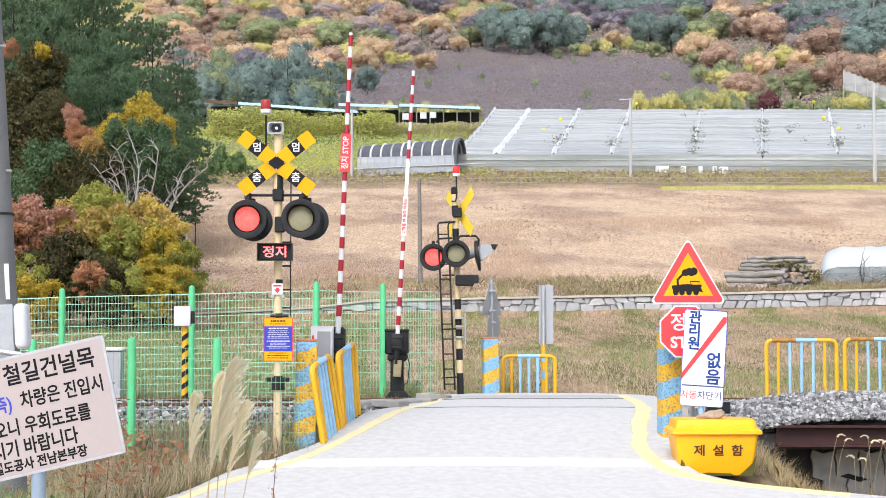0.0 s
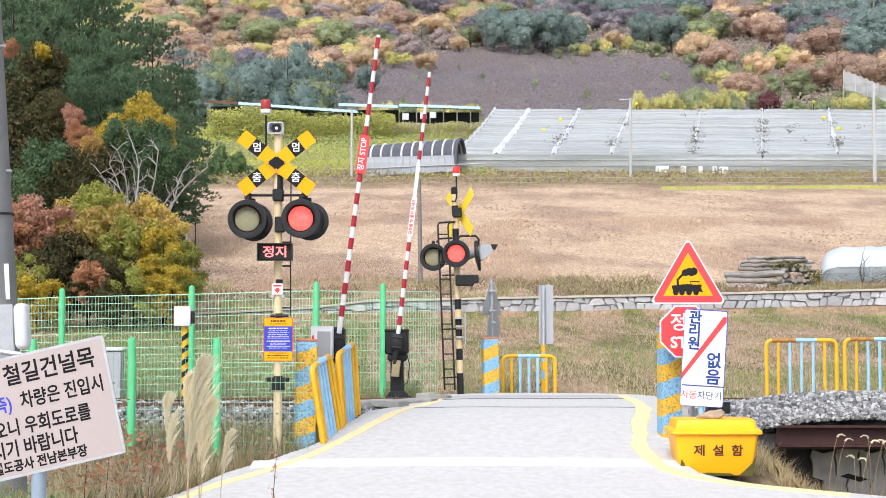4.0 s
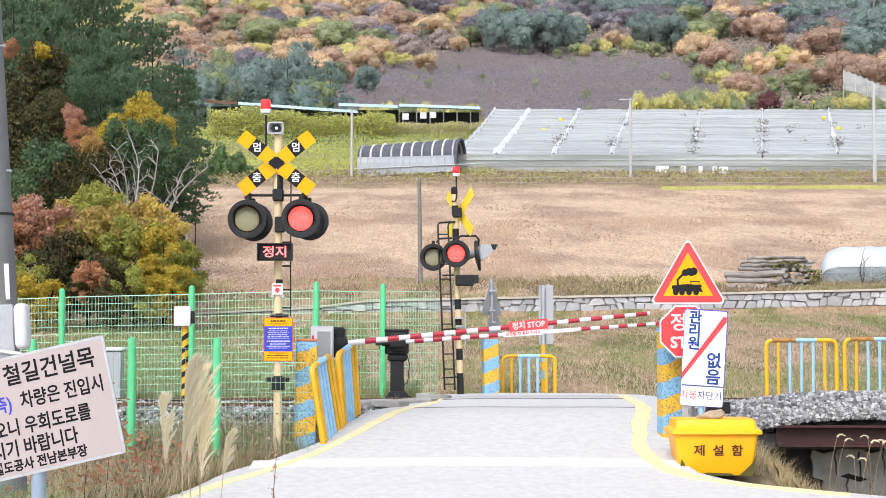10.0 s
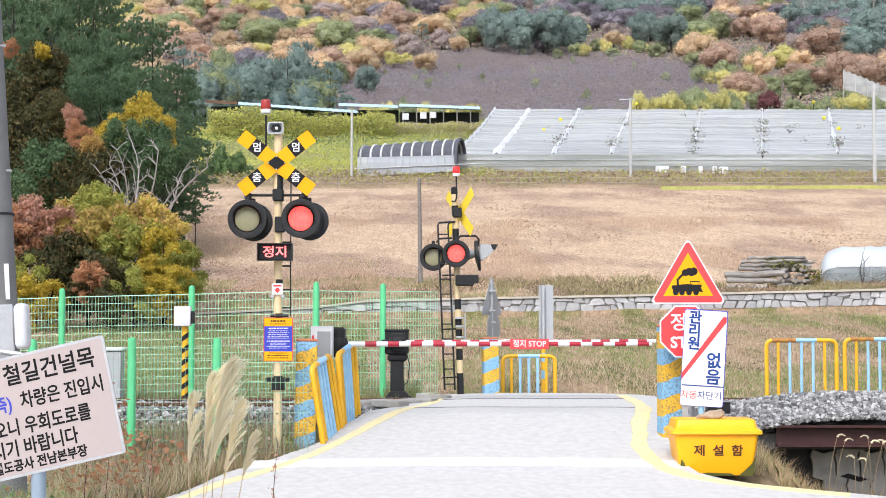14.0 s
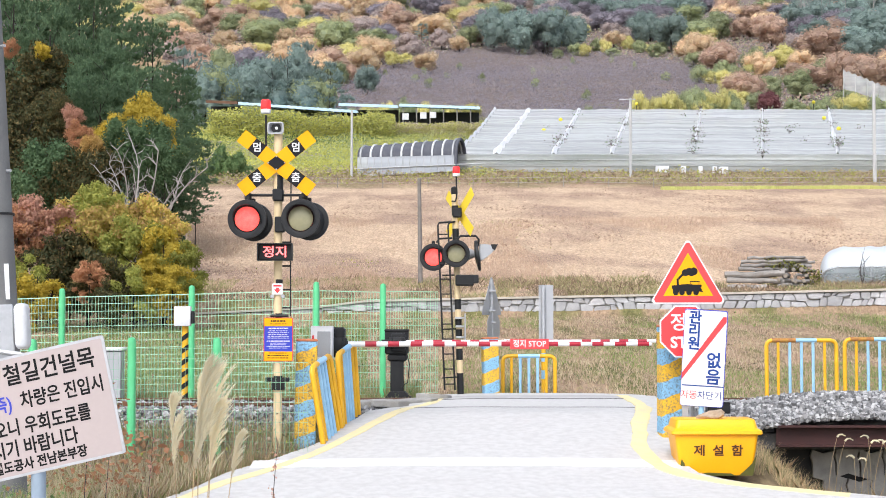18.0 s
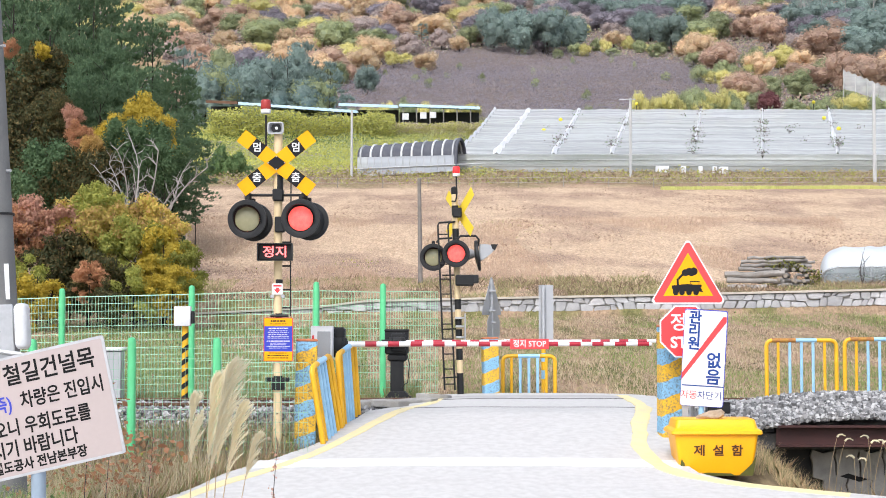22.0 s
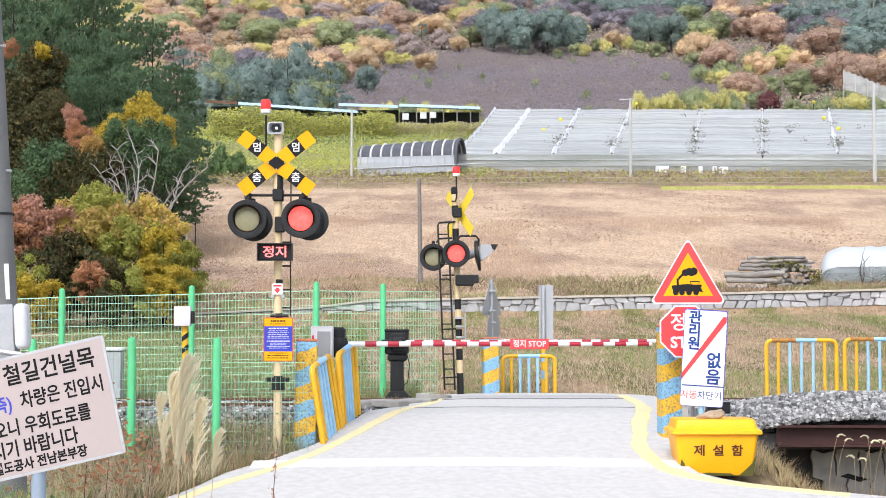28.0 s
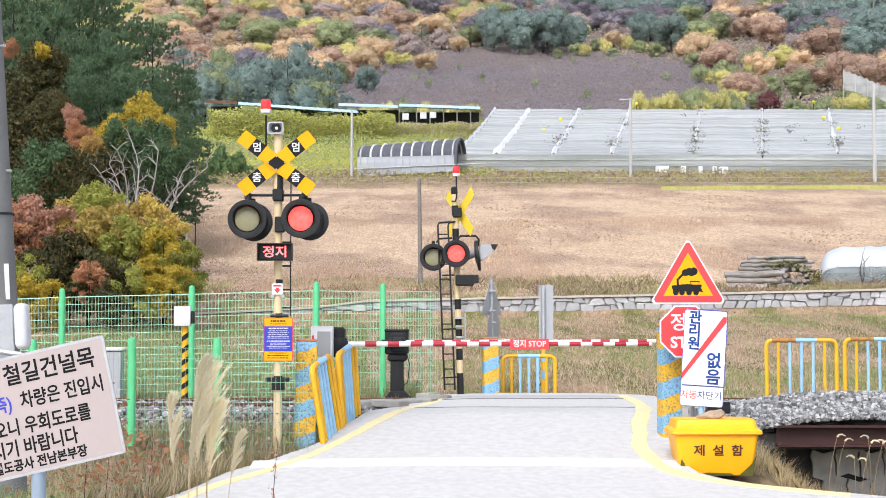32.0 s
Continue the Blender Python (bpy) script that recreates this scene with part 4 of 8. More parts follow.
def gates():
    d = 20.0
    c = (-1.394, 20, 0.891)
    g = thing("barrier_gate", pose(c[0], d, -0.45), "automatic barrier with a long red and white arm", "barrier")
    bm = bmesh.new()
    box(bm, (c[0] - 0.02, d + 0.12, c[2] + 0.02), (0.22, 0.28, 0.4), 0.03)
    part("machine_box", bm, BLACK, g)
    bm = bmesh.new()
    box(bm, (c[0] + 0.03, d - 0.02, c[2] + 0.06), (0.13, 0.1, 0.3), 0.02)
    part("arm_mount", bm, BLACK, g)
    bm = bmesh.new()
    box(bm, (c[0] - 0.02, d + 0.12, -0.1), (0.18, 0.2, 0.75), 0.02)
    part("pedestal", bm, BLACK, g)
    a1 = barrier_arm(g, (c[0], d - 0.06, c[2]), 4.15, 0.365, [(2.28, 2.79, 0.135, SIGN_RED, "정지 STOP", WHITE, 0.105, 0.92)])
    MOVING.append(("near arm", a1, Vector((c[0], d - 0.06, c[2])) - Vector(g.location)))
    settle(g)
    d = 24.4
    c = (-0.741, 24.4, 0.845)
    g = thing("barrier_gate", pose(c[0], d, -0.08), "black barrier machine on a pedestal with a striped arm", "barrier")
    bm = bmesh.new()
    box(bm, (c[0] - 0.01, d + 0.16, c[2] + 0.0), (0.385, 0.3, 0.4), 0.03)
    box(bm, (c[0] - 0.01, d + 0.16, c[2] + 0.19), (0.4, 0.32, 0.04), 0.012)
    part("machine_box", bm, BLACK, g)
    bm = bmesh.new()
    box(bm, (c[0] + 0.02, d + 0.0, c[2]), (0.24, 0.09, 0.3), 0.02)
    part("arm_mount", bm, DARK_GREY, g)
    bm = bmesh.new()
    box(bm, (c[0], d + 0.16, c[2] - 0.25), (0.32, 0.26, 0.12), 0.03)
    box(bm, (c[0] - 0.005, d + 0.16, (c[2] - 0.3 - 0.02) / 2 + 0.02), (0.215, 0.2, c[2] - 0.3 + 0.06), 0.015)
    part("pedestal", bm, BLACK, g)
    bm = bmesh.new()
    prof = [(-0.11, 0.1), (-0.2, 0.0), (0.23, 0.0), (0.12, 0.1)]
    plate(bm, [(px, py - 0.05) for px, py in prof], -0.32, -0.02, put((c[0], d, 0.0)) @ FRONT)
    part("base_plate", bm, DARK_GREY, g)
    bm = bmesh.new()
    tube(bm, [(c[0] + 0.13, d - 0.02, c[2] - 0.1), (c[0] + 0.2, d - 0.03, c[2] - 0.35), (c[0] + 0.17, d - 0.02, c[2] - 0.65), (c[0] + 0.06, d, c[2] - 0.72)], 0.008, 6)
    part("cable", bm, BLACK, g)
    a2 = barrier_arm(g, (c[0], d - 0.06, c[2]), 4.42, 0.28, [(1.72, 2.36, 0.085, WHITE, "갇혔을 때 돌파 하세요", SIGN_RED, 0.062, 1.0), (2.38, 2.92, 0.06, WHITE, "", None, 0, 1)])
    bm = bmesh.new()
    box(bm, (-0.42, 0.02, -0.03), (0.27, 0.05, 0.13), 0.008)
    part("counterweight", bm, mat("tarnished_brass_paint", (0.36, 0.3, 0.17), (0.22, 0.18, 0.1), rough=0.6, metal=0.2, scale=9), a2, "dull brass-coloured counterweight plate")
    bm = bmesh.new()
    box(bm, (-0.2, 0.0, 0), (0.3, 0.04, 0.05), 0.006)
    part("counterweight_arm", bm, BLACK, a2)
    MOVING.append(("far arm", a2, Vector((c[0], d - 0.06, c[2])) - Vector(g.location)))
    settle(g)


gates()


def stripe_material():
    m = mat("yellow_and_blue_stripes", (0.80, 0.47, 0.03), (0.6, 0.34, 0.03), rough=0.7, scale=9, fine=30, bump=0.7, dist=0.012)
    n, l = m.node_tree.nodes, m.node_tree.links
    b = n["Principled BSDF"]
    base = b.inputs["Base Color"].links[0].from_socket
    tc, sp = n.new("ShaderNodeTexCoord"), n.new("ShaderNodeSeparateXYZ")
    l.new(tc.outputs["Object"], sp.inputs[0])
    w = n.new("ShaderNodeTexNoise")
    w.inputs["Scale"].default_value = 9
    l.new(tc.outputs["Object"], w.inputs["Vector"])
    k = n.new("ShaderNodeMath")
    k.operation = "MULTIPLY_ADD"
    k.inputs[1].default_value = -0.42
    l.new(sp.outputs["X"], k.inputs[0])
    l.new(sp.outputs["Z"], k.inputs[2])
    j = n.new("ShaderNodeMath")
    j.operation = "MULTIPLY_ADD"
    j.inputs[1].default_value = 0.07
    l.new(w.outputs["Fac"], j.inputs[0])
    l.new(k.outputs[0], j.inputs[2])
    q = n.new("ShaderNodeMath")
    q.operation = "WRAP"
    q.inputs[1].default_value, q.inputs[2].default_value = 0.42, 0.0
    l.new(j.outputs[0], q.inputs[0])
    g = n.new("ShaderNodeMath")
    g.operation = "GREATER_THAN"
    g.inputs[1].default_value = 0.21
    l.new(q.outputs[0], g.inputs[0])
    mx = n.new("ShaderNodeMix")
    mx.data_type = "RGBA"
    spots = n.new("ShaderNodeTexNoise")
    spots.inputs["Scale"].default_value, spots.inputs["Detail"].default_value = 42, 5
    l.new(tc.outputs["Object"], spots.inputs["Vector"])
    dirt, worn = n.new("ShaderNodeMapRange"), n.new("ShaderNodeMix")
    dirt.inputs[1].default_value, dirt.inputs[2].default_value, dirt.inputs[4].default_value = 0.48, 0.68, 0.8
    l.new(spots.outputs["Fac"], dirt.inputs[0])
    worn.data_type = "RGBA"
    worn.inputs[7].default_value = (0.12, 0.12, 0.11, 1)
    mx.inputs[7].default_value = (0.22, 0.45, 0.66, 1)
    l.new(g.outputs[0], mx.inputs[0])
    l.new(base, mx.inputs[6])
    l.new(dirt.outputs[0], worn.inputs[0])
    l.new(mx.outputs[2], worn.inputs[6])
    l.new(worn.outputs[2], b.inputs["Base Color"])
    return m


STRIPES = stripe_material()
CAP_ORANGE = mat("orange_cap_paint", (0.6, 0.2, 0.09), (0.45, 0.16, 0.08), rough=0.7, scale=9)


def striped_pillar(x, y, z0, z1, w, lean=0):
    p = thing("marker_pillar", Matrix.Translation((x, y, z0)) @ pose(0, 0, 0, 0, lean, 8), "rough concrete marker pillar painted in yellow and light blue stripes", "pillar", group="striped pillars at the crossing")
    bm = bmesh.new()
    h = z1 - z0
    box(bm, (0, 0, h / 2), (w, w, h), 0.02, None, 2)
    bmesh.ops.subdivide_edges(bm, edges=[e for e in bm.edges if e.calc_length() > 0.15], cuts=9, use_grid_fill=True)
    for v in bm.verts:
        v.co += Vector((noise.noise(v.co * 9 + Vector((x, 0, 0))), noise.noise(v.co * 9 + Vector((5, x, 0))), 0)) * 0.010
    part("pillar", bm, STRIPES, p)
    bm = bmesh.new()
    box(bm, (0, 0, h + 0.012), (w + 0.004, w + 0.004, 0.03), 0.01)
    part("top", bm, CAP_ORANGE, p)


striped_pillar(2.841, 18.9, -0.32, 1.121, 0.27)
striped_pillar(-1.733, 18.9, -0.6, 0.944, 0.26, 1)
striped_pillar(0.856, 26.8, -0.28, 0.869, 0.275, -1.5)


RUSTY_TOP = mat("rust_worn_paint", (0.3, 0.12, 0.05), (0.6, 0.34, 0.05), rough=0.8, scale=14, fine=60, bump=0.3)


def guard_rail(m, length, hgt=0.9, bars=7, worn=""):
    g = thing("guard_rail", m, "tubular guard rail painted yellow and light blue" + worn, "guard rail", group="guard rails at the crossing")
    r = 0.036
    for x in (r, length - r):
        bm = bmesh.new()
        sx = 1 if x < length / 2 else -1
        tube(bm, [(x, 0, -0.05), (x, 0, hgt - 0.1), (x + sx * 0.012, 0, hgt - 0.05), (x + sx * 0.05, 0, hgt - 0.012), (x + sx * 0.1, 0, hgt), (x + sx * length * 0.28, 0, hgt)], r, 10)
        part("end_post", bm, YELLOW, g)
    bm = bmesh.new()
    tube(bm, [(r + length * 0.27, 0, hgt), (length - r - length * 0.27, 0, hgt)], r + 0.0015, 10)
    part("top_rail", bm, BLUE_LIGHT, g)
    if worn:
        bm = bmesh.new()
        tube(bm, [(0.13, 0, hgt), (length * 0.42, 0, hgt)], r + 0.003, 10)
        part("rusted_stretch", bm, RUSTY_TOP, g)
    for k in range(1, bars - 1):
        x = r + (length - 2 * r) * k / (bars - 1)
        bm = bmesh.new()
        tube(bm, [(x, 0, -0.05), (x, 0, hgt - 0.01)], 0.026, 8)
        part("bar", bm, YELLOW if k in (1, bars - 2) else BLUE_LIGHT, g)


def rails():
    a, b, c = Vector((-1.47, 18.4)), Vector((-1.30, 19.36)), Vector((-1.13, 20.35))
    for p, q, lean, z in ((a, b, -7, -0.28), (b + Vector((0.0, 0.03)), c, -2, -0.15)):
        ang = math.degrees(math.atan2(q.y - p.y, q.x - p.x))
        slope = math.degrees(math.atan2(0.15, 1.0))
        guard_rail(Matrix.Translation((p.x, p.y, z)) @ pose(0, 0, 0, 0, 0, ang) @ pose(0, 0, 0, lean, -slope, 0), (q - p).length, 0.92)
    guard_rail(pose(1.050, 27.4, -0.32), 1.02, 0.87)
    guard_rail(pose(5.583, 26.2, -0.22), 1.285, 1.07, 7, ", rusting along the top")
    guard_rail(pose(6.942, 26.2, -0.2), 1.285, 1.07, 7, ", rusting along the top")


rails()


# ---- signs ----
def triangle(r):
    return [(r * math.sin(a), r * math.cos(a)) for a in (0, radians(120), radians(240))]


def warning_signs():
    d = 18.5
    x = 3.010
    s = thing("warning_sign", pose(x, d, -0.5), "red-rimmed yellow triangular train warning sign on a post", "road sign")
    bm = bmesh.new()
    tube(bm, [(3.059, d + 0.03, -0.5), (3.010, d + 0.03, 2.088)], 0.032, 12)
    part("post", bm, GALV, s)
    c = (x + 0.002, d, 1.681)
    m = put(c) @ FRONT
    for r, rr, mm, nm, d0, d1 in ((0.545, 0.04, WHITE, "white_rim", 0, 0.004), (0.515, 0.035, SIGN_RED, "red_rim", 0.004, 0.0055), (0.355, 0.004, SIGN_YELLOW, "yellow_field", 0.0055, 0.007)):
        bm = bmesh.new()
        plate(bm, rounded(triangle(r), rr), d0, d1, m)
        part(nm, bm, mm, s, smooth=False)
    shapes = [[(-0.165, -0.115), (0.155, -0.115), (0.155, -0.045), (-0.165, -0.045)], [(-0.175, -0.045), (-0.03, -0.03), (0.06, -0.03), (0.06, -0.06), (-0.175, -0.085)], [(0.045, -0.06), (0.165, -0.06), (0.165, -0.035), (0.045, -0.035)], rect(-0.12, -0.04, -0.095, 0.03), [(-0.125, 0.02), (-0.09, 0.02), (-0.03, 0.085), (-0.06, 0.09)], rect(0.03, -0.005, 0.145, 0.006), rect(0.034, -0.05, 0.04, 0.0), rect(0.13, -0.05, 0.137, 0.0), [(0.14, -0.115), (0.185, -0.125), (0.16, -0.08)]]
    shapes += [disc(-0.02, 0.1, 0.04), disc(0.025, 0.115, 0.042), disc(0.075, 0.115, 0.045), disc(0.05, 0.105, 0.045)] + [disc(k, -0.125, 0.032) for k in (-0.13, -0.06, 0.02, 0.1)]
    bm = bmesh.new()
    mm2 = m @ Matrix.Translation((-0.012, -0.0, 0)) @ Matrix.Diagonal((1.08, 1.08, 1, 1))
    for k, o in enumerate(shapes):
        plate(bm, o, 0.007, 0.0078 + 0.0001 * k, mm2)
    part("steam_engine_symbol", bm, BLACK_SIGN, s, smooth=False)
    # octagon below
    c = (2.976, d - 0.012, 1.068)
    m = put(c) @ FRONT
    for r, mm, nm, d0, d1 in ((0.345, WHITE, "stop_plate_rim", 0, 0.004), (0.325, SIGN_RED, "stop_plate", 0.004, 0.0055)):
        bm = bmesh.new()
        plate(bm, [(r * math.cos(radians(22.5 + 45 * k)), r * math.sin(radians(22.5 + 45 * k))) for k in range(8)], d0, d1, m)
        part(nm, bm, mm, s, smooth=False)
    letters("lettering", "정지", 0.23, WHITE, s, 0.02, 0.10, 0.0065, m, bold=0.004)
    letters("lettering", "STOP", 0.19, WHITE, s, 0.04, -0.14, 0.0065, m, bold=0.006)
    settle(s)
    # white board, leaning
    d = 18.25
    s = thing("notice_sign", pose(3.114, d, -0.5), "white notice board with blue lettering and a red diagonal", "road sign")
    bm = bmesh.new()
    tube(bm, [(3.107, d + 0.03, -0.5), (3.148, d + 0.03, 0.981)], 0.033, 12)
    part("post", bm, BLUE_LIGHT, s)
    bm = bmesh.new()
    box(bm, (2.929, d + 0.04, 0.061), (0.07, 0.05, 0.5), 0.005)
    part("second_post", bm, GALV, s)
    c = (3.155, d - 0.01, 0.749)
    m = put(c) @ FRONT @ Matrix.Rotation(radians(-3.6), 4, "Z")
    w, h = 0.262, 0.585
    bm = bmesh.new()
    plate(bm, rounded(rect(-w, -h, w, h), 0.03), 0, 0.004, m)
    bd = part("board", bm, SIGN_BLUE, s, smooth=False)
    bm = bmesh.new()
    plate(bm, rounded(rect(-w + 0.004, -h + 0.004, w - 0.01, h - 0.012), 0.028), 0.004, 0.0055, m)
    part("white_field", bm, WHITE, bd, smooth=False)
    bm = bmesh.new()
    plate(bm, [(-w + 0.004, -0.27), (-w + 0.004, -0.19), (w - 0.055, h - 0.075), (w - 0.012, h - 0.075), (w - 0.012, h - 0.14)], 0.0055, 0.0065, m)
    part("red_diagonal", bm, SIGN_RED, bd, smooth=False)
    bm = bmesh.new()
    plate(bm, rect(-w + 0.012, -0.345, w - 0.012, -0.33), 0.0055, 0.0065, m)
    part("blue_line", bm, SIGN_NAVY, bd, smooth=False)
    for k, ch in enumerate("관리원"):
        letters("lettering", ch, 0.172, SIGN_NAVY, bd, -0.13, 0.475 - 0.157 * k, 0.0068, m, bold=0.005)
    for k, ch in enumerate("없음"):
        letters("lettering", ch, 0.2, SIGN_NAVY, bd, 0.12, -0.035 - 0.2 * k, 0.0068, m, bold=0.005)
    letters("lettering", "자동", 0.11, SIGN_RED, bd, -0.16, -0.455, 0.0068, m)
    letters("lettering", "차단기", 0.11, SIGN_NAVY, bd, 0.09, -0.455, 0.0068, m)
    settle(s)


warning_signs()


def grit_box():
    d = 17.3
    z0 = -0.567
    s = thing("grit_box", pose(3.140, d, z0), "bright yellow plastic grit bin with a lid beside the road", "grit bin")
    xc = 3.134
    yb = d + 0.3

    def slab(bm, levels):
        rings = []
        for hx, hy, z in levels:
            rings.append([bm.verts.new((xc + px, yb + py, z)) for px, py in rounded(rect(-hx, -hy, hx, hy), 0.05, 4)])
        for a, b in zip(rings, rings[1:]):
            for k in range(len(a)):
                bm.faces.new((a[k], a[(k + 1) % len(a)], b[(k + 1) % len(a)], b[k]))
        bm.faces.new(rings[0][::-1])
        bm.faces.new(rings[-1])
        return bm

    z1, z2, z3 = -0.091, -0.059, 0.070
    box_mat = mat("yellow_plastic", (0.9, 0.43, 0.005), (0.84, 0.38, 0.005), rough=0.4, scale=2.5, fine=50, bump=0.05)
    part("body", slab(bmesh.new(), [(0.40, 0.27, z0), (0.42, 0.28, z0 + 0.04), (0.48, 0.31, z1)]), box_mat, s)
    part("lid", slab(bmesh.new(), [(0.515, 0.34, z1 - 0.012), (0.525, 0.35, z1), (0.52, 0.345, z2), (0.475, 0.29, z2 + 0.03), (0.455, 0.25, z3 - 0.01), (0.44, 0.23, z3)]), box_mat, s)
    m = put((xc, yb - 0.298, (z0 + z1) / 2)) @ pose(0, 0, 0, 3.8, 0, 0) @ FRONT
    brown = mat("brown_lettering", (0.07, 0.025, 0.01), rough=0.6, bump=0)
    for ch, px in (("제", -0.215), ("설", 0.0), ("함", 0.215)):
        letters("lettering", ch, 0.135, brown, s, 0.015 + px, 0.04, 0.0025, m, sx=1.12, bold=0.003)
    stain = mat("mossy_dirt", (0.1, 0.1, 0.02), (0.05, 0.05, 0.02), rough=0.95, scale=12, bump=0.4)
    for o in ([(0.25, -0.24), (0.41, -0.24), (0.455, 0.0), (0.40, -0.1), (0.33, -0.17)], [(-0.40, -0.24), (-0.36, -0.24), (-0.37, -0.1), (-0.405, -0.05), (-0.42, -0.12)], [(-0.35, -0.24), (0.2, -0.24), (0.16, -0.215), (-0.1, -0.205)]):
        bm = bmesh.new()
        plate(bm, o, 0.001, 0.006, m)
        part("dirt_patch", bm, stain, s, smooth=False)
    settle(s)
    bm = bmesh.new()
    bmesh.ops.create_icosphere(bm, subdivisions=3, radius=1.0)
    for v in bm.verts:
        q = v.co.copy()
        v.co = Vector((q.x * 0.17, q.y * 0.1, max(-0.6, q.z) * 0.06)) * (1 + 0.35 * noise.noise(q * 1.7))
        v.co.z += 0.03 * q.x
    st = link_mesh("stone", bm, mat("brown_stone", (0.42, 0.32, 0.22), (0.27, 0.2, 0.14), rough=0.9, scale=9, bump=0.5, dist=0.01), smooth=False)
    st.location = (3.114, yb - 0.1, z3 + 0.032)
    tagged(st, "flat brown stone lying on the grit bin lid", "stone")


grit_box()


def beige_sign():
    d = 10.0
    s = thing("crossing_notice", pose(-2.661, d, -1.05), "tilted beige notice board with black lettering on a blue post", "sign")
    bm = bmesh.new()
    tube(bm, [(-2.661, d + 0.04, -1.05), (-2.691, d + 0.04, 0.715)], 0.05, 14)
    part("post", bm, mat("grey_blue_post", (0.3, 0.37, 0.45), (0.24, 0.3, 0.36), rough=0.5, metal=0.2), s)
    c = (-2.841, d, 0.574)
    m = put(c) @ FRONT @ Matrix.Rotation(radians(12.9), 4, "Z")
    sh = Matrix(((1, 0.02, 0, 0), (0, 1, 0, 0), (0, 0, 1, 0), (0, 0, 0, 1)))
    m = m @ sh
    w, h = 0.685, 0.397
    bm = bmesh.new()
    plate(bm, rounded(rect(-w, -h, w, h), 0.015), 0, 0.012, m)
    bd = part("board", bm, GALV, s, smooth=False)
    bm = bmesh.new()
    plate(bm, rounded(rect(-w + 0.018, -h + 0.018, w - 0.018, h - 0.018), 0.01), 0.012, 0.0135, m)
    part("face", bm, CLAY, bd, smooth=False)
    e = 0.0145
    for t, size, xr, y, mm, sx in (("철길건널목", 0.15, 0.605, 0.262, LETTER_BLACK, 0.9), ("차량은 진입시", 0.122, 0.632, 0.085, LETTER_BLACK, 0.8), ("측)", 0.122, 0.01, 0.085, SIGN_BLUE, 0.8), ("오니 우회도로를", 0.122, 0.512, -0.08, LETTER_BLACK, 0.8), ("시기 바랍니다", 0.122, 0.40, -0.215, LETTER_BLACK, 0.82), ("철도공사 전남본부장", 0.084, 0.44, -0.325, LETTER_BLACK, 0.88)):
        letters("lettering", t, size, mm, bd, xr, y, e, m, align="RIGHT", sx=sx, bold=0.0026)
    settle(s)


beige_sign()


# ---- plants and landscape: tools ----
def face_mesh(name, corners, material):
    """Many separate faces in one mesh: corners is faces x corners x 3."""
    n, k = corners.shape[:2]
    me = bpy.data.meshes.new(name)
    me.vertices.add(n * k)
    me.vertices.foreach_set("co", np.ascontiguousarray(corners, dtype=np.float32).ravel())
    me.loops.add(n * k)
    me.loops.foreach_set("vertex_index", np.arange(n * k, dtype=np.int32))
    me.polygons.add(n)
    me.polygons.foreach_set("loop_start", np.arange(0, n * k, k, dtype=np.int32))
    me.update(calc_edges=True)
    me.materials.append(material)
    return me


def quads_mesh(name, c, u, v, material):
    """Small leaf faces: centres c with half-edges u and v."""
    return face_mesh(name, np.stack([c - u * 0.55 - v, c + u * 0.55 - v * 0.6, c + u * 0.35 + v, c - u * 0.7 + v * 0.5], 1), material)


def unit(a):
    return a / np.maximum(np.linalg.norm(a, axis=-1, keepdims=True), 1e-9)


def leaf_faces(rng, c, out, size, tilt=0.8, stretch=1.0):
    """Faces that look roughly outwards, with scatter."""
    n = len(c)
    nrm = unit(out + rng.normal(0, tilt, (n, 3)))
    u = unit(np.cross(nrm, rng.normal(0, 1, (n, 3))))
    v = np.cross(nrm, u)
    s = size * rng.uniform(0.6, 1.35, (n, 1))
    return u * s * 0.5, v * s * 0.5 * stretch


def pad_faces(c, r, squash, rng, rings=4, seg=7):
    """The faces of an uneven, closed cushion round c."""
    pts = []
    for i in range(rings + 1):
        a = math.pi * i / rings
        for k in range(seg):
            b = 2 * math.pi * k / seg + 0.4 * i
            q = r * rng.uniform(0.8, 1.08)
            pts.append(c + np.array((math.sin(a) * math.cos(b) * q, math.sin(a) * math.sin(b) * q, math.cos(a) * q * squash)))
    out = []
    for i in range(rings):
        for k in range(seg):
            a, b, d, e = i * seg + k, i * seg + (k + 1) % seg, (i + 1) * seg + k, (i + 1) * seg + (k + 1) % seg
            if i:
                out.append((pts[a], pts[d], pts[b]))
            if i < rings - 1:
                out.append((pts[b], pts[d], pts[e]))
    return out


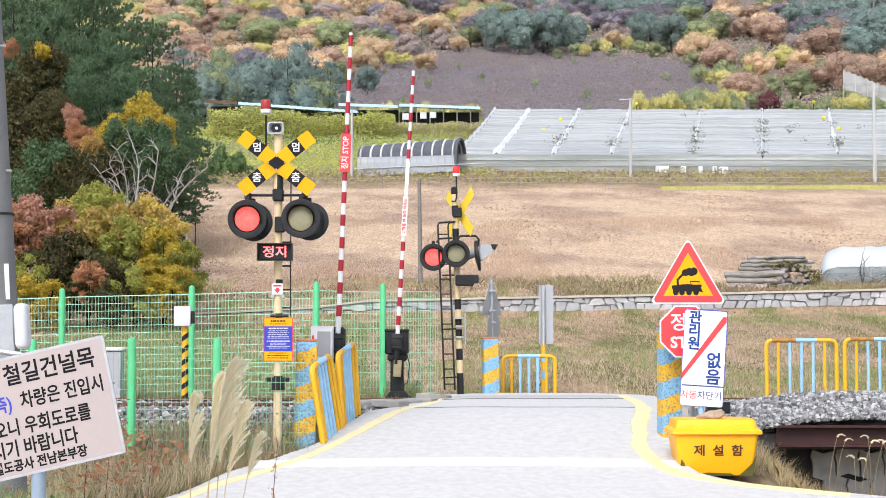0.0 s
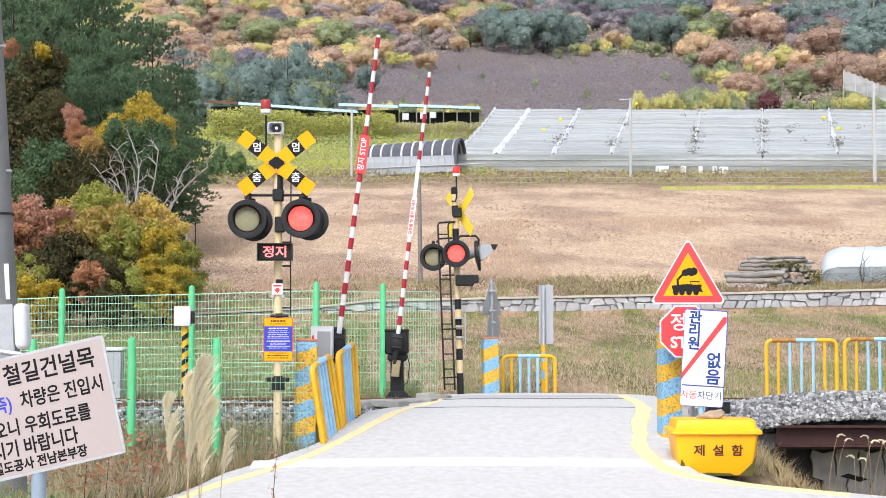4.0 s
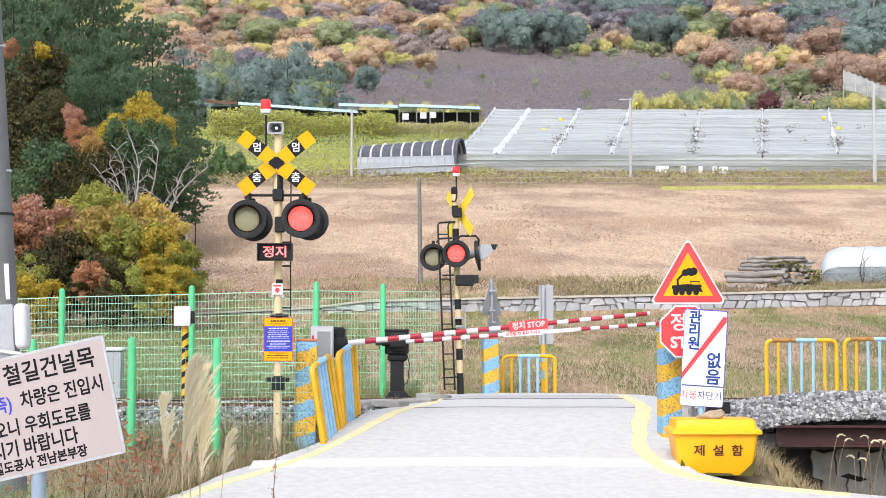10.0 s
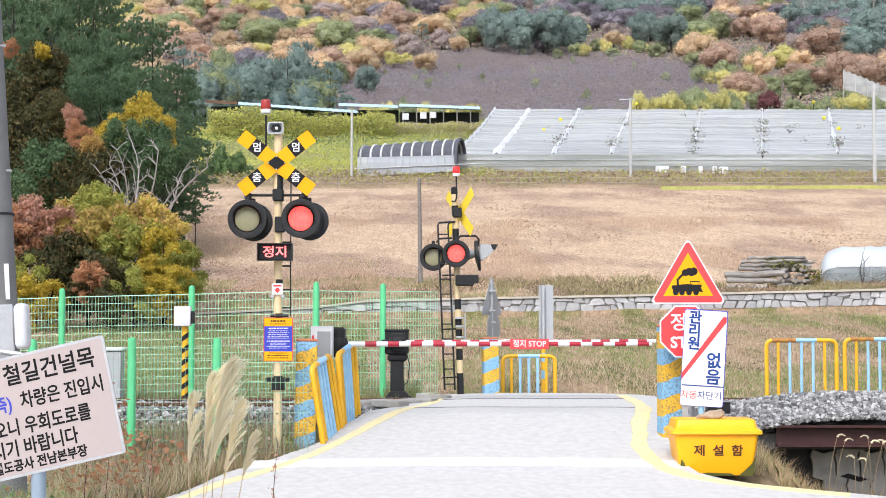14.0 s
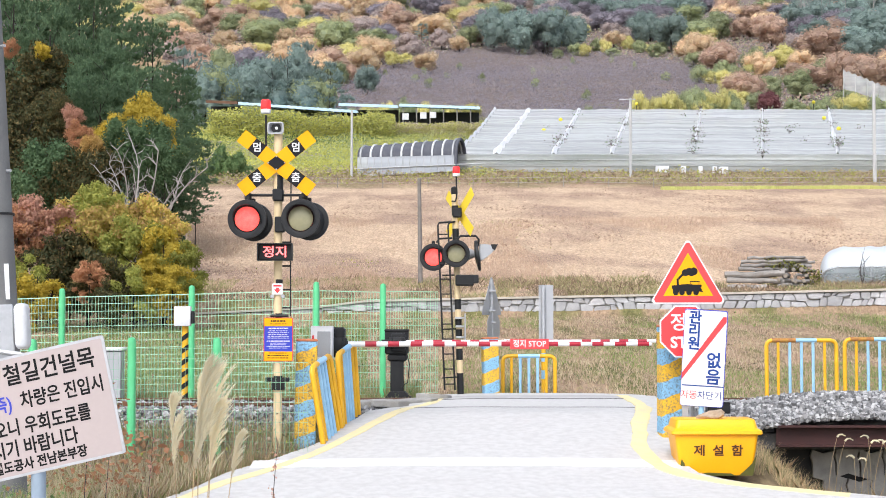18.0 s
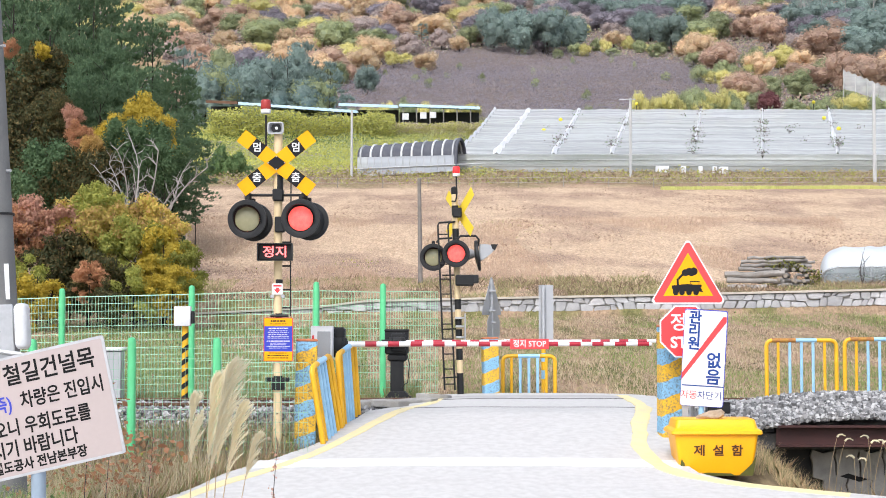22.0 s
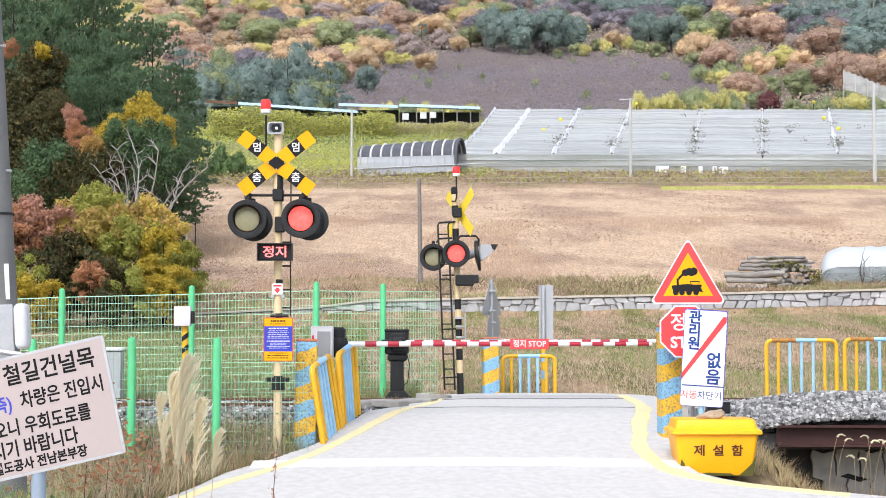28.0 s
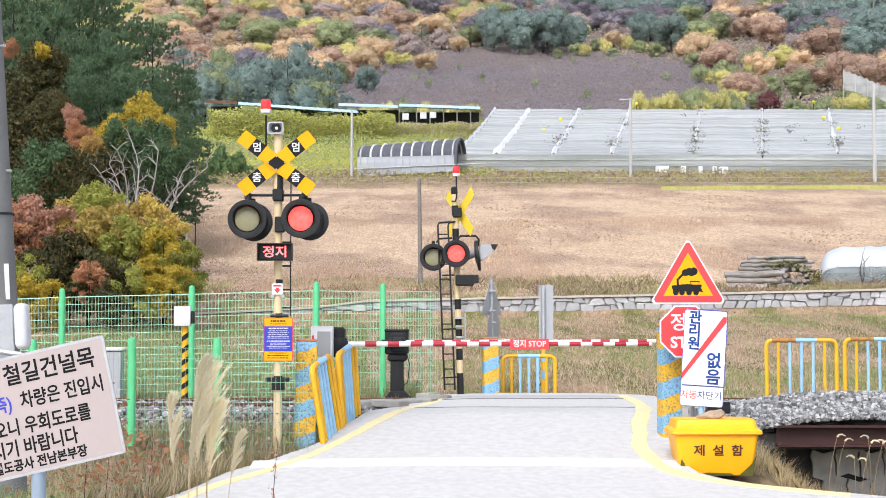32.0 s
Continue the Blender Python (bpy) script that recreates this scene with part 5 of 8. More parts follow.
def crown_mesh(name, seed, n, size, material, blobs=16, spread=(0.36, 0.36, 0.3), radius=(0.13, 0.22), middle=0.55, heart=0.8, inner=0.82, squash=1.0):
    """A broad-leaved crown in a box about one wide and one high: leaves on overlapping clumps, with a dense heart where it is far off."""
    rng = np.random.default_rng(seed)
    d = unit(rng.normal(0, 1, (blobs, 3)))
    bc = d * rng.uniform(0.25, 1, (blobs, 1)) ** 0.6 * np.array(spread)
    bc[:, 2] += middle
    br = rng.uniform(*radius, blobs)
    w = rng.choice(blobs, n * 3, p=br**2 / (br**2).sum())
    d = unit(rng.normal(0, 1, (n * 3, 3)) + np.array((0, 0, 0.25)))
    wave = 1 + 0.16 * np.sin(d[:, :1] * 8 + w[:, None]) * np.sin(d[:, 1:2] * 7 + seed) + 0.1 * np.sin(d[:, 2:] * 11 + 2 * w[:, None])
    c = bc[w] + d * br[w][:, None] * wave * rng.uniform(inner, 1.06, (n * 3, 1)) * np.array((1, 1, squash))
    keep = c[:, 2] > 0.02
    if heart:
        keep &= np.min(np.linalg.norm(c[:, None] - bc[None], axis=2) / br[None] + 9.0 * (np.arange(blobs)[None] == w[:, None]), axis=1) >= 0.86
    c, d = c[keep][:n], d[keep][:n]
    u, v = leaf_faces(rng, c, d + np.array((0, 0, 0.3)), size, 0.65)
    faces = np.stack([c - u - v * 0.6, c + u - v * 0.5, c + v * 1.1], 1)
    if heart:
        hearts = []
        for k in range(blobs):
            hearts += pad_faces(bc[k], br[k] * heart, 1.0, rng)
        faces = np.concatenate([faces, np.array(hearts)])
    return face_mesh(name, faces, material)


def pine_mesh(name, seed, tufts, needles, length, material, branches=34, aspect=1.0, peak=0.4, width=0.0045, cushions=110):
    """A pine's crown, one wide and one high: tufts of upturned needles on cushions along irregular tiers of branches."""
    rng = np.random.default_rng(seed)
    t = np.sort(rng.uniform(0.1, 0.985, branches))
    a = np.arange(branches) * 2.4 + rng.uniform(-0.5, 0.5, branches)
    reach = 0.5 * np.sqrt(np.clip(1 - ((t - peak) / (1.0 - peak + 0.02)) ** 2, 0.012, 1)) * rng.uniform(0.55, 1.08, branches)

    def spots(m, lo):
        w = rng.integers(0, branches, m)
        f = rng.uniform(lo, 1, m) ** 0.6
        aa = a[w] + rng.normal(0, 0.3, m) * (1.2 - 0.6 * f)
        z = t[w] + 0.05 * f - 0.06 * f * f + rng.normal(0, 0.012, m)
        return np.stack([np.cos(aa) * reach[w] * f, np.sin(aa) * reach[w] * f, z], 1)

    pads = spots(cushions, 0.2)
    w = rng.integers(0, cushions, tufts)
    d = unit(rng.normal(0, 1, (tufts, 3)) + np.array((0, 0, 0.3)))
    q = pads[w] + d * rng.uniform(0.3, 1, (tufts, 1)) ** 0.5 * rng.uniform(0.04, 0.085, (cushions, 1))[w] * np.array((1.2, 1.2, 0.42))
    c = np.repeat(q, needles, 0)
    n = len(c)
    away = c - np.array((0, 0, 0.45))
    away[:, 2] *= 0.3
    d = unit(unit(away) * 0.75 + np.array((0, 0, 0.75)) + rng.normal(0, 0.5, (n, 3)))
    s = unit(np.cross(d, rng.normal(0, 1, (n, 3)))) * width
    e = d * length * rng.uniform(0.6, 1.25, (n, 1))
    e[:, 2] /= aspect
    faces = np.stack([c - s, c + s, c + e], 1)
    return face_mesh(name, faces, material)


def trunk_mesh(name, seed, material, limbs=7, top=0.75, r=0.022, start=0.25):
    """A tapered trunk with limbs, one high."""
    rng = random.Random(seed)
    bm = bmesh.new()
    tube(bm, [(0, 0, -0.05), (rng.uniform(-0.02, 0.02), 0.01, top * 0.5), (rng.uniform(-0.03, 0.03), 0, top)], r, 7, r * 0.35)
    for k in range(limbs):
        z = start + (top - start) * k / limbs
        a = rng.uniform(0, 6.28)
        l = rng.uniform(0.12, 0.26)
        tube(bm, [(0, 0, z), (math.cos(a) * l * 0.5, math.sin(a) * l * 0.5, z + 0.08), (math.cos(a) * l, math.sin(a) * l, z + rng.uniform(0.1, 0.22))], r * 0.26, 5, r * 0.07)
    me = bpy.data.meshes.new(name)
    bm.to_mesh(me)
    bm.free()
    me.materials.append(material)
    return me


FAR_CROWNS = [crown_mesh("crown", 10 + k, 1800, 0.035, OLIVE, 22, (0.33, 0.33, 0.27), (0.12, 0.2)) for k in range(6)]
FAR_PINES = [pine_mesh("crown", 20 + k, 480, 8, 0.06, PINE, 30, 1.2, 0.3, 0.011, 70) for k in range(4)]
MID_CROWNS = [crown_mesh("crown", 30 + k, 10000, 0.027, OLIVE, 40, (0.36, 0.36, 0.34), (0.08, 0.16), 0.55, 0, 0.45, 0.7) for k in range(4)]
LOW_CROWNS = [crown_mesh("crown", 60 + k, 7500, 0.03, OLIVE, 46, (0.4, 0.4, 0.4), (0.06, 0.13), 0.5, 0, 0.4, 0.7) for k in range(4)]
MID_PINES = [pine_mesh("crown", 40 + k, 2300, 11, 0.031, PINE, 60, 1.3, 0.42, 0.0048, 150) for k in range(4)]
TRUNK = trunk_mesh("trunk", 1, BARK)
PINE_TRUNK = trunk_mesh("trunk", 2, BARK, 9, 0.9, 0.012, 0.3)
SHRUB_STEMS = trunk_mesh("trunk", 5, BARK, 16, 0.8, 0.014, 0.05)


def tree(name, x, y, top, width, crown, trunk, material, label, group, sink=0.0, lean=0.0, ratio=9.0):
    z = height(x, y) - 0.05
    h = top - z
    t = thing(name, pose(x, y, z), label, "shrub" if "shrub" in name else "tree", group)
    turn = random.uniform(0, 360)
    for nm, me, mm in (("trunk", trunk, None), ("crown", crown, material)):
        ob = new(nm, me)
        ob.parent = t
        tall = min(h * (1 + sink), width * ratio) if nm == "crown" else h
        ob.matrix_basis = pose(0, 0, h - tall, 0, lean, turn) @ Matrix.Diagonal((width, width, tall, 1))
        if mm:
            ob.material_slots[0].link = "OBJECT"
            ob.material_slots[0].material = mm
    return t


NAMES = {"mottled_leaves": "mottled rust and yellow", "ochre_leaves": "golden ochre", "dark_olive_leaves": "dark olive", "dark_green_leaves": "dark green", "pine_needles": "dark green pine", "rust_leaves": "rust-brown autumn", "orange_leaves": "orange autumn", "yellow_leaves": "yellow autumn", "olive_leaves": "olive green", "green_leaves": "green", "pinkish_brown_leaves": "pinkish brown autumn", "wine_red_leaves": "wine-red", "bare_purple_twigs": "bare greyish purple", "hillside_pine": "dark green pine", "hillside_rust": "rust-brown autumn", "hillside_orange": "orange autumn", "hillside_gold": "yellow autumn", "hillside_olive": "olive green", "hillside_pink": "pinkish brown autumn", "hillside_twigs": "bare greyish purple"}


def bare_patch(a, y, grow=0.0):
    """The dome-shaped stretch of bare thicket on the hillside; a is x / y."""
    k = 1 - ((a - 0.06) / (0.137 + grow)) ** 2
    return k > 0 and 232 < y < 240 + 125 * k**0.42


def up_slope(a, rise, share):
    """How far up the hillside a tree stands whose top is seen at that rise; share: its height over its distance."""
    y = 234.0
    while y < 560 and 1.22 + rise * y - height(a * y, y) > share * y:
        y += 3.0
    return y


def hill_woods():
    rng = random.Random(11)
    done = []

    def plant(a, y, top, w, key, group="trees on the hillside"):
        x = a * y
        pine = key == "PINE"
        mm = HAZED_HILL[key] if key != "WINE" else WINE
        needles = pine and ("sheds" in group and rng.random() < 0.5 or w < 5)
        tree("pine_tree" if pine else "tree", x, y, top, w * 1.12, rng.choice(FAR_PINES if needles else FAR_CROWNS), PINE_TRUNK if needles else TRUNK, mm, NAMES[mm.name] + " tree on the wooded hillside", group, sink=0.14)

    # crowns that stand out: bearing (thousandths), rise of the top (thousandths), breadth, kind
    west = [(-131, 170, 25, "RUST"), (-71, 173, 24, "OLIVE"), (-62, 171, 17, "RUST"), (-50, 172, 20, "PINE"), (-33, 180, 16, "GOLD"), (-109, 198, 19, "ORANGE"), (-71, 205, 32, "OLIVE"), (-48, 194, 29, "ORANGE"), (-77, 209, 14, "RUST"), (-146, 195, 19, "ORANGE"), (-132, 197, 17, "PINK"), (-148, 212, 14, "OLIVE"), (-122, 187, 14, "GOLD"), (-98, 205, 18, "PINK"), (-90, 190, 17, "GOLD"), (-110, 211, 18, "TWIGS"), (-26, 200, 17, "RUST"), (-20, 210, 15, "OLIVE"), (-160, 204, 17, "RUST"), (-88, 180, 15, "OLIVE")]
    middle = [(34, 211, 28, "PINE"), (51, 213, 32, "PINE"), (70, 212, 32, "PINE"), (86, 207, 25, "PINE"), (18, 198, 19, "OLIVE"), (26, 196, 16, "RUST"), (-14, 197, 13, "PINE"), (-1, 195, 19, "PINK"), (11, 191, 16, "ORANGE"), (-11, 180, 20, "ORANGE"), (-25, 179, 12, "GOLD"), (-2, 206, 19, "GOLD"), (67, 196, 23, "TWIGS"), (94, 199, 13, "GOLD"), (114, 195, 18, "ORANGE"), (5, 213, 17, "RUST"), (46, 197, 17, "TWIGS"), (104, 207, 18, "TWIGS")]
    east = [(181, 208, 27, "OLIVE"), (134, 210, 24, "PINE"), (153, 208, 27, "PINE"), (201, 205, 23, "RUST"), (220, 203, 27, "RUST"), (238, 195, 23, "PINK"), (211, 180, 23, "ORANGE"), (226, 185, 22, "GOLD"), (241, 182, 23, "ORANGE"), (239, 170, 28, "OLIVE"), (256, 176, 25, "OLIVE"), (269, 186, 16, "RUST"), (187, 168, 16, "GOLD"), (195, 150, 15, "GOLD"), (217, 154, 21, "WINE"), (205, 156, 12, "TWIGS"), (235, 148, 19, "OLIVE"), (252, 147, 17, "OLIVE"), (275, 152, 23, "GOLD"), (284, 168, 20, "OLIVE")]
    for rows in (west, middle, east):
        for a, rise, w, key in rows:
            a, rise, w = a / 1000, rise / 1000, w / 1000
            y = up_slope(a, rise, w * (1.15 if key == "PINE" else 0.85))
            done.append((a * y, y, w * y, a, w))
            plant(a, y, 1.22 + rise * y, w * y, key)
    k = tries = 0
    while k < 290 and tries < 9000:
        tries += 1
        y = 238 + 280 * rng.random() ** 0.9
        a = rng.uniform(-0.31, 0.31)
        x = a * y
        if bare_patch(a, y) or y < 264 and a > -0.03 or y < 246 and a < -0.05:
            continue
        w = rng.uniform(8.5, 14)
        if any((x - px) ** 2 + ((y - py) * 0.7) ** 2 < ((w + pw) * 0.27) ** 2 or abs(a - pa) < 0.45 * pb and py - 22 < y < py for px, py, pw, pa, pb in done):
            continue
        done.append((x, y, w, a, 0.0))
        zone = noise.noise((x * 0.018, y * 0.018, 1.3))
        if a < -0.07 and y < 270:
            key = rng.choice(("PINE", "PINE", "PINE", "PINE", "OLIVE", "RUST"))
        elif a > 0.235 and y > 330:
            key = rng.choice(("PINE", "PINE", "TWIGS", "RUST", "PINE"))
        elif 0.03 < a < 0.17 and y > 350:
            key = rng.choice(("TWIGS", "PINK", "TWIGS", "OLIVE", "PINE"))
        elif a > 0.165 and y < 330:
            key = rng.choice(("OLIVE", "ORANGE", "RUST", "GOLD"))
        elif zone > 0.05:
            key = rng.choice(("OLIVE", "RUST", "GOLD", "OLIVE", "TWIGS", "PINK", "ORANGE"))
        else:
            key = rng.choice(("RUST", "ORANGE", "PINK", "ORANGE", "GOLD", "OLIVE", "TWIGS"))
        plant(a, y, height(x, y) + rng.uniform(6.0, 9.0) * (1.15 if key == "PINE" else 1), w * (1.15 if key == "PINE" else 1), key)
        k += 1
    for k in range(34):
        a = -0.19 + 0.112 * (k % 17) / 16 + rng.uniform(-0.004, 0.004)
        y = rng.uniform(222, 230) if k < 17 else rng.uniform(232, 242)
        rise = (0.168 if k < 17 else 0.181) + 0.008 * math.sin(k * 1.7) - 0.006 * abs(a + 0.11) / 0.08 + rng.uniform(-0.004, 0.004)
        if k < 17 and abs(a + 0.131) < 0.014:
            continue
        key = "PINE" if k not in (1, 5, 15, 23) else ("OLIVE", "RUST", "OLIVE")[k % 3]
        plant(a, y, 1.22 + rise * y, rng.uniform(6.5, 9), key, "trees behind the sheds")
    # bare grey trunks in the dark upper wood
    for k in range(9):
        a = rng.uniform(0.235, 0.3)
        y = rng.uniform(400, 430)
        x = a * y
        t = thing("bare_tree", pose(x, y, height(x, y)), "thin bare pale trunk in the dark upper wood", "tree", "bare trees on the hillside")
        bm = bmesh.new()
        tube(bm, [(0, 0, -0.2), (rng.uniform(-0.5, 0.5), 0, 5), (rng.uniform(-0.8, 0.8), 0, 11)], 0.2, 6, 0.06)
        part("trunk", bm, BARK_GREY, t)
        for j in range(4):
            bm = bmesh.new()
            z, s = rng.uniform(4, 9), rng.choice((-1, 1))
            tube(bm, [(0, 0, z), (s * 0.9, 0, z + 1.2), (s * 1.5, 0, z + 2.8)], 0.09, 5, 0.03)
            part("limb", bm, BARK_GREY, t)


hill_woods()


def scatter(name, n, place, size, material, label, category, seed, tilt=0.8, stretch=1.0, up=0.8):
    """Leafy ground cover in one sheet of many small faces."""
    rng = np.random.default_rng(seed)
    c = np.array([place(rng) for _ in range(n)])
    o = rng.normal(0, 0.5, (n, 3)) + np.array((0, -0.4, up))
    u, v = leaf_faces(rng, c, o, size, tilt, stretch)
    ob = new(name, quads_mesh(name, c, u, v, material))
    return tagged(ob, label, category, kind="stuff")


def lump(x, y, scale, seed):
    return 0.5 + 0.5 * noise.noise((x * scale, y * scale, seed))


def bush_row(n, a0, a1, y0, y1, hgt, width, keys, label, seed, group):
    """Low rounded bushes standing in a loose row."""
    rng = random.Random(seed)
    for k in range(n):
        y = rng.uniform(y0, y1)
        a = a0 + (a1 - a0) * (k + rng.uniform(0.1, 0.9)) / n
        h = hgt * rng.uniform(0.6, 1.25)
        key = rng.choice(keys)
        tree("shrub", a * y, y, height(a * y, y) + h, width * rng.uniform(0.7, 1.3), rng.choice(FAR_CROWNS), TRUNK, HAZED_HILL[key], NAMES[HAZED_HILL[key].name] + " bush " + label, group, sink=0.35)


def undergrowth():
    def thicket(lo, hi, seed):
        def f(rng):
            for _ in range(60):
                y, a = rng.uniform(236, 366), rng.uniform(-0.09, 0.21)
                if bare_patch(a, y, 0.008) and lo < lump(a * y, y * 0.6, 0.07, seed) < hi:
                    break
            x = a * y
            return (x, y, height(x, y) + 0.1 + rng.uniform(0, 1) * (0.5 + 1.9 * lump(x, y, 0.3, 2)))
        return f

    scatter("bare_thicket", 90000, thicket(0, 1, 3), 0.18, HAZED_HILL["TWIGS"], "greyish purple bare shrubs covering the hillside", "thicket", 51, 0.3, 1.6, 0.9)
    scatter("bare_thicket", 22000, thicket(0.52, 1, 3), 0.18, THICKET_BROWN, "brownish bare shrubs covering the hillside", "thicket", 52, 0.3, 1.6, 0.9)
    scatter("thicket_leaves", 1800, thicket(0.68, 1, 8), 0.2, HAZED_HILL["OLIVE"], "pale green leaves among the bare shrubs", "thicket", 50)

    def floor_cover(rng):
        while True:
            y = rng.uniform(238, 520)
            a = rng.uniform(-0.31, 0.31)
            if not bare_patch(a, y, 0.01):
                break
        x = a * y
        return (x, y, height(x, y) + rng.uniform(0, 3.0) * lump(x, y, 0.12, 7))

    scatter("far_woods", 22000, floor_cover, 0.5, HAZED_HILL["PINK"], "autumn undergrowth between the hillside trees", "woods", 53)
    scatter("far_woods", 22000, floor_cover, 0.5, HAZED_HILL["RUST"], "autumn undergrowth between the hillside trees", "woods", 56)
    scatter("far_woods", 18000, floor_cover, 0.5, HAZED_HILL["OLIVE"], "autumn undergrowth between the hillside trees", "woods", 54)

    group = "bushes on the hillside"
    bush_row(16, 0.128, 0.2, 237, 242, 5.0, 4.4, ("GOLD", "GOLD", "OLIVE"), "above the net-covered orchard", 1, group)
    bush_row(10, 0.225, 0.31, 237, 243, 3.6, 4.0, ("GOLD", "OLIVE"), "above the net-covered orchard", 2, group)
    bush_row(11, -0.065, 0.02, 231, 238, 3.3, 4.2, ("GOLD", "OLIVE"), "behind the sheds", 3, group)
    bush_row(16, 0.075, 0.19, 352, 372, 3.2, 5.5, ("OLIVE", "GOLD", "OLIVE"), "along the upper edge of the thicket", 4, group)
    bush_row(12, 0.165, 0.215, 300, 350, 4.0, 6.0, ("OLIVE", "GOLD", "OLIVE"), "beside the thicket", 5, group)
    bush_row(10, 0.185, 0.225, 252, 300, 3.4, 5.0, ("OLIVE", "GOLD", "OLIVE"), "beside the thicket", 6, group)
    bush_row(9, 0.268, 0.31, 262, 300, 2.6, 4.5, ("OLIVE", "GOLD"), "beside the white net fence", 7, group)

    rng0 = random.Random(77)
    k = 0
    while k < 26:
        y, a = rng0.uniform(240, 360), rng0.uniform(-0.08, 0.2)
        if not bare_patch(a, y, -0.004):
            continue
        tree("shrub", a * y, y, height(a * y, y) + rng0.uniform(1.6, 2.3), rng0.uniform(1.2, 2.4), rng0.choice(FAR_CROWNS), TRUNK, HAZED_HILL["OLIVE"], "small yellow-green shrub in the bare thicket on the hillside", "shrubs in the thicket", sink=0.5)
        k += 1

    # weedy slope below the sheds
    def slope(rng):
        y = rng.uniform(146, 229)
        a = rng.uniform(-0.19, 0.035 - 0.02 * (y - 150) / 78)
        x = a * y
        return (x, y, height(x, y) + rng.uniform(0, 1) * (0.15 + 1.5 * lump(x, y, 0.2, 4) ** 2))

    def choose(lo, seed, scale=0.06, y0=0, y1=999):
        def f(rng):
            for _ in range(30):
                p = slope(rng)
                if y0 < p[1] < y1 and lump(p[0], p[1], scale, seed) > lo:
                    break
            return p
        return f

    scatter("weeds", 46000, slope, 0.2, VINES, "yellow-green creepers covering the slope", "weeds", 60)
    scatter("weeds", 16000, choose(0.5, 31), 0.2, HAZED_HILL["OLIVE"], "green creepers covering the slope", "weeds", 61)
    scatter("weeds", 9000, choose(0.46, 12, 0.08, 196, 230), 0.22, GREEN, "dark green creepers below the sheds", "weeds", 65)
    scatter("weeds", 5000, choose(0.55, 47), 0.2, HAZED_HILL["PINK"], "brownish creepers covering the slope", "weeds", 62)

    def bank(rng):
        y = rng.uniform(141.5, 149.3)
        x = rng.uniform(-0.17, 0.32) * y
        return (x, y, height(x, y) + rng.uniform(0, 1) * (0.1 + 1.1 * lump(x, y, 0.5, 8) ** 1.5))

    scatter("roadside_weeds", 9000, bank, 0.2, mat("withered_weeds", (0.32, 0.25, 0.17), rough=0.9, bump=0, island=[(0.27, 0.21, 0.15), (0.38, 0.3, 0.21), (0.34, 0.31, 0.16), (0.42, 0.34, 0.23)]), "withered weeds on the bank below the orchard", "weeds", 63)
    scatter("roadside_weeds", 3500, bank, 0.2, OLIVE, "green weeds on the bank below the orchard", "weeds", 64)


undergrowth()


def blades(name, n, place, h0, h1, w, material, label, seed, lean=0.5, category="grass"):
    """Grass: thin bent blades in one sheet."""
    rng = np.random.default_rng(seed)
    p = np.array([place(rng) for _ in range(n)])
    a = rng.uniform(0, 6.28, n)
    h = rng.uniform(h0, h1, n)
    ww = w * rng.uniform(0.6, 1.4, n)
    s = np.stack([np.cos(a) * ww, np.sin(a) * ww, np.zeros(n)], 1)
    b = rng.uniform(0, 6.28, n)
    k = rng.uniform(0, lean, n) * h
    tip = np.stack([np.cos(b) * k, np.sin(b) * k, h], 1)
    mid = tip * np.array((0.35, 0.35, 0.55))
    return tagged(new(name, face_mesh(name, np.stack([p - s, p + s, p + mid + s * 0.7, p + tip, p + mid - s * 0.7], 1), material)), label, category, kind="stuff")


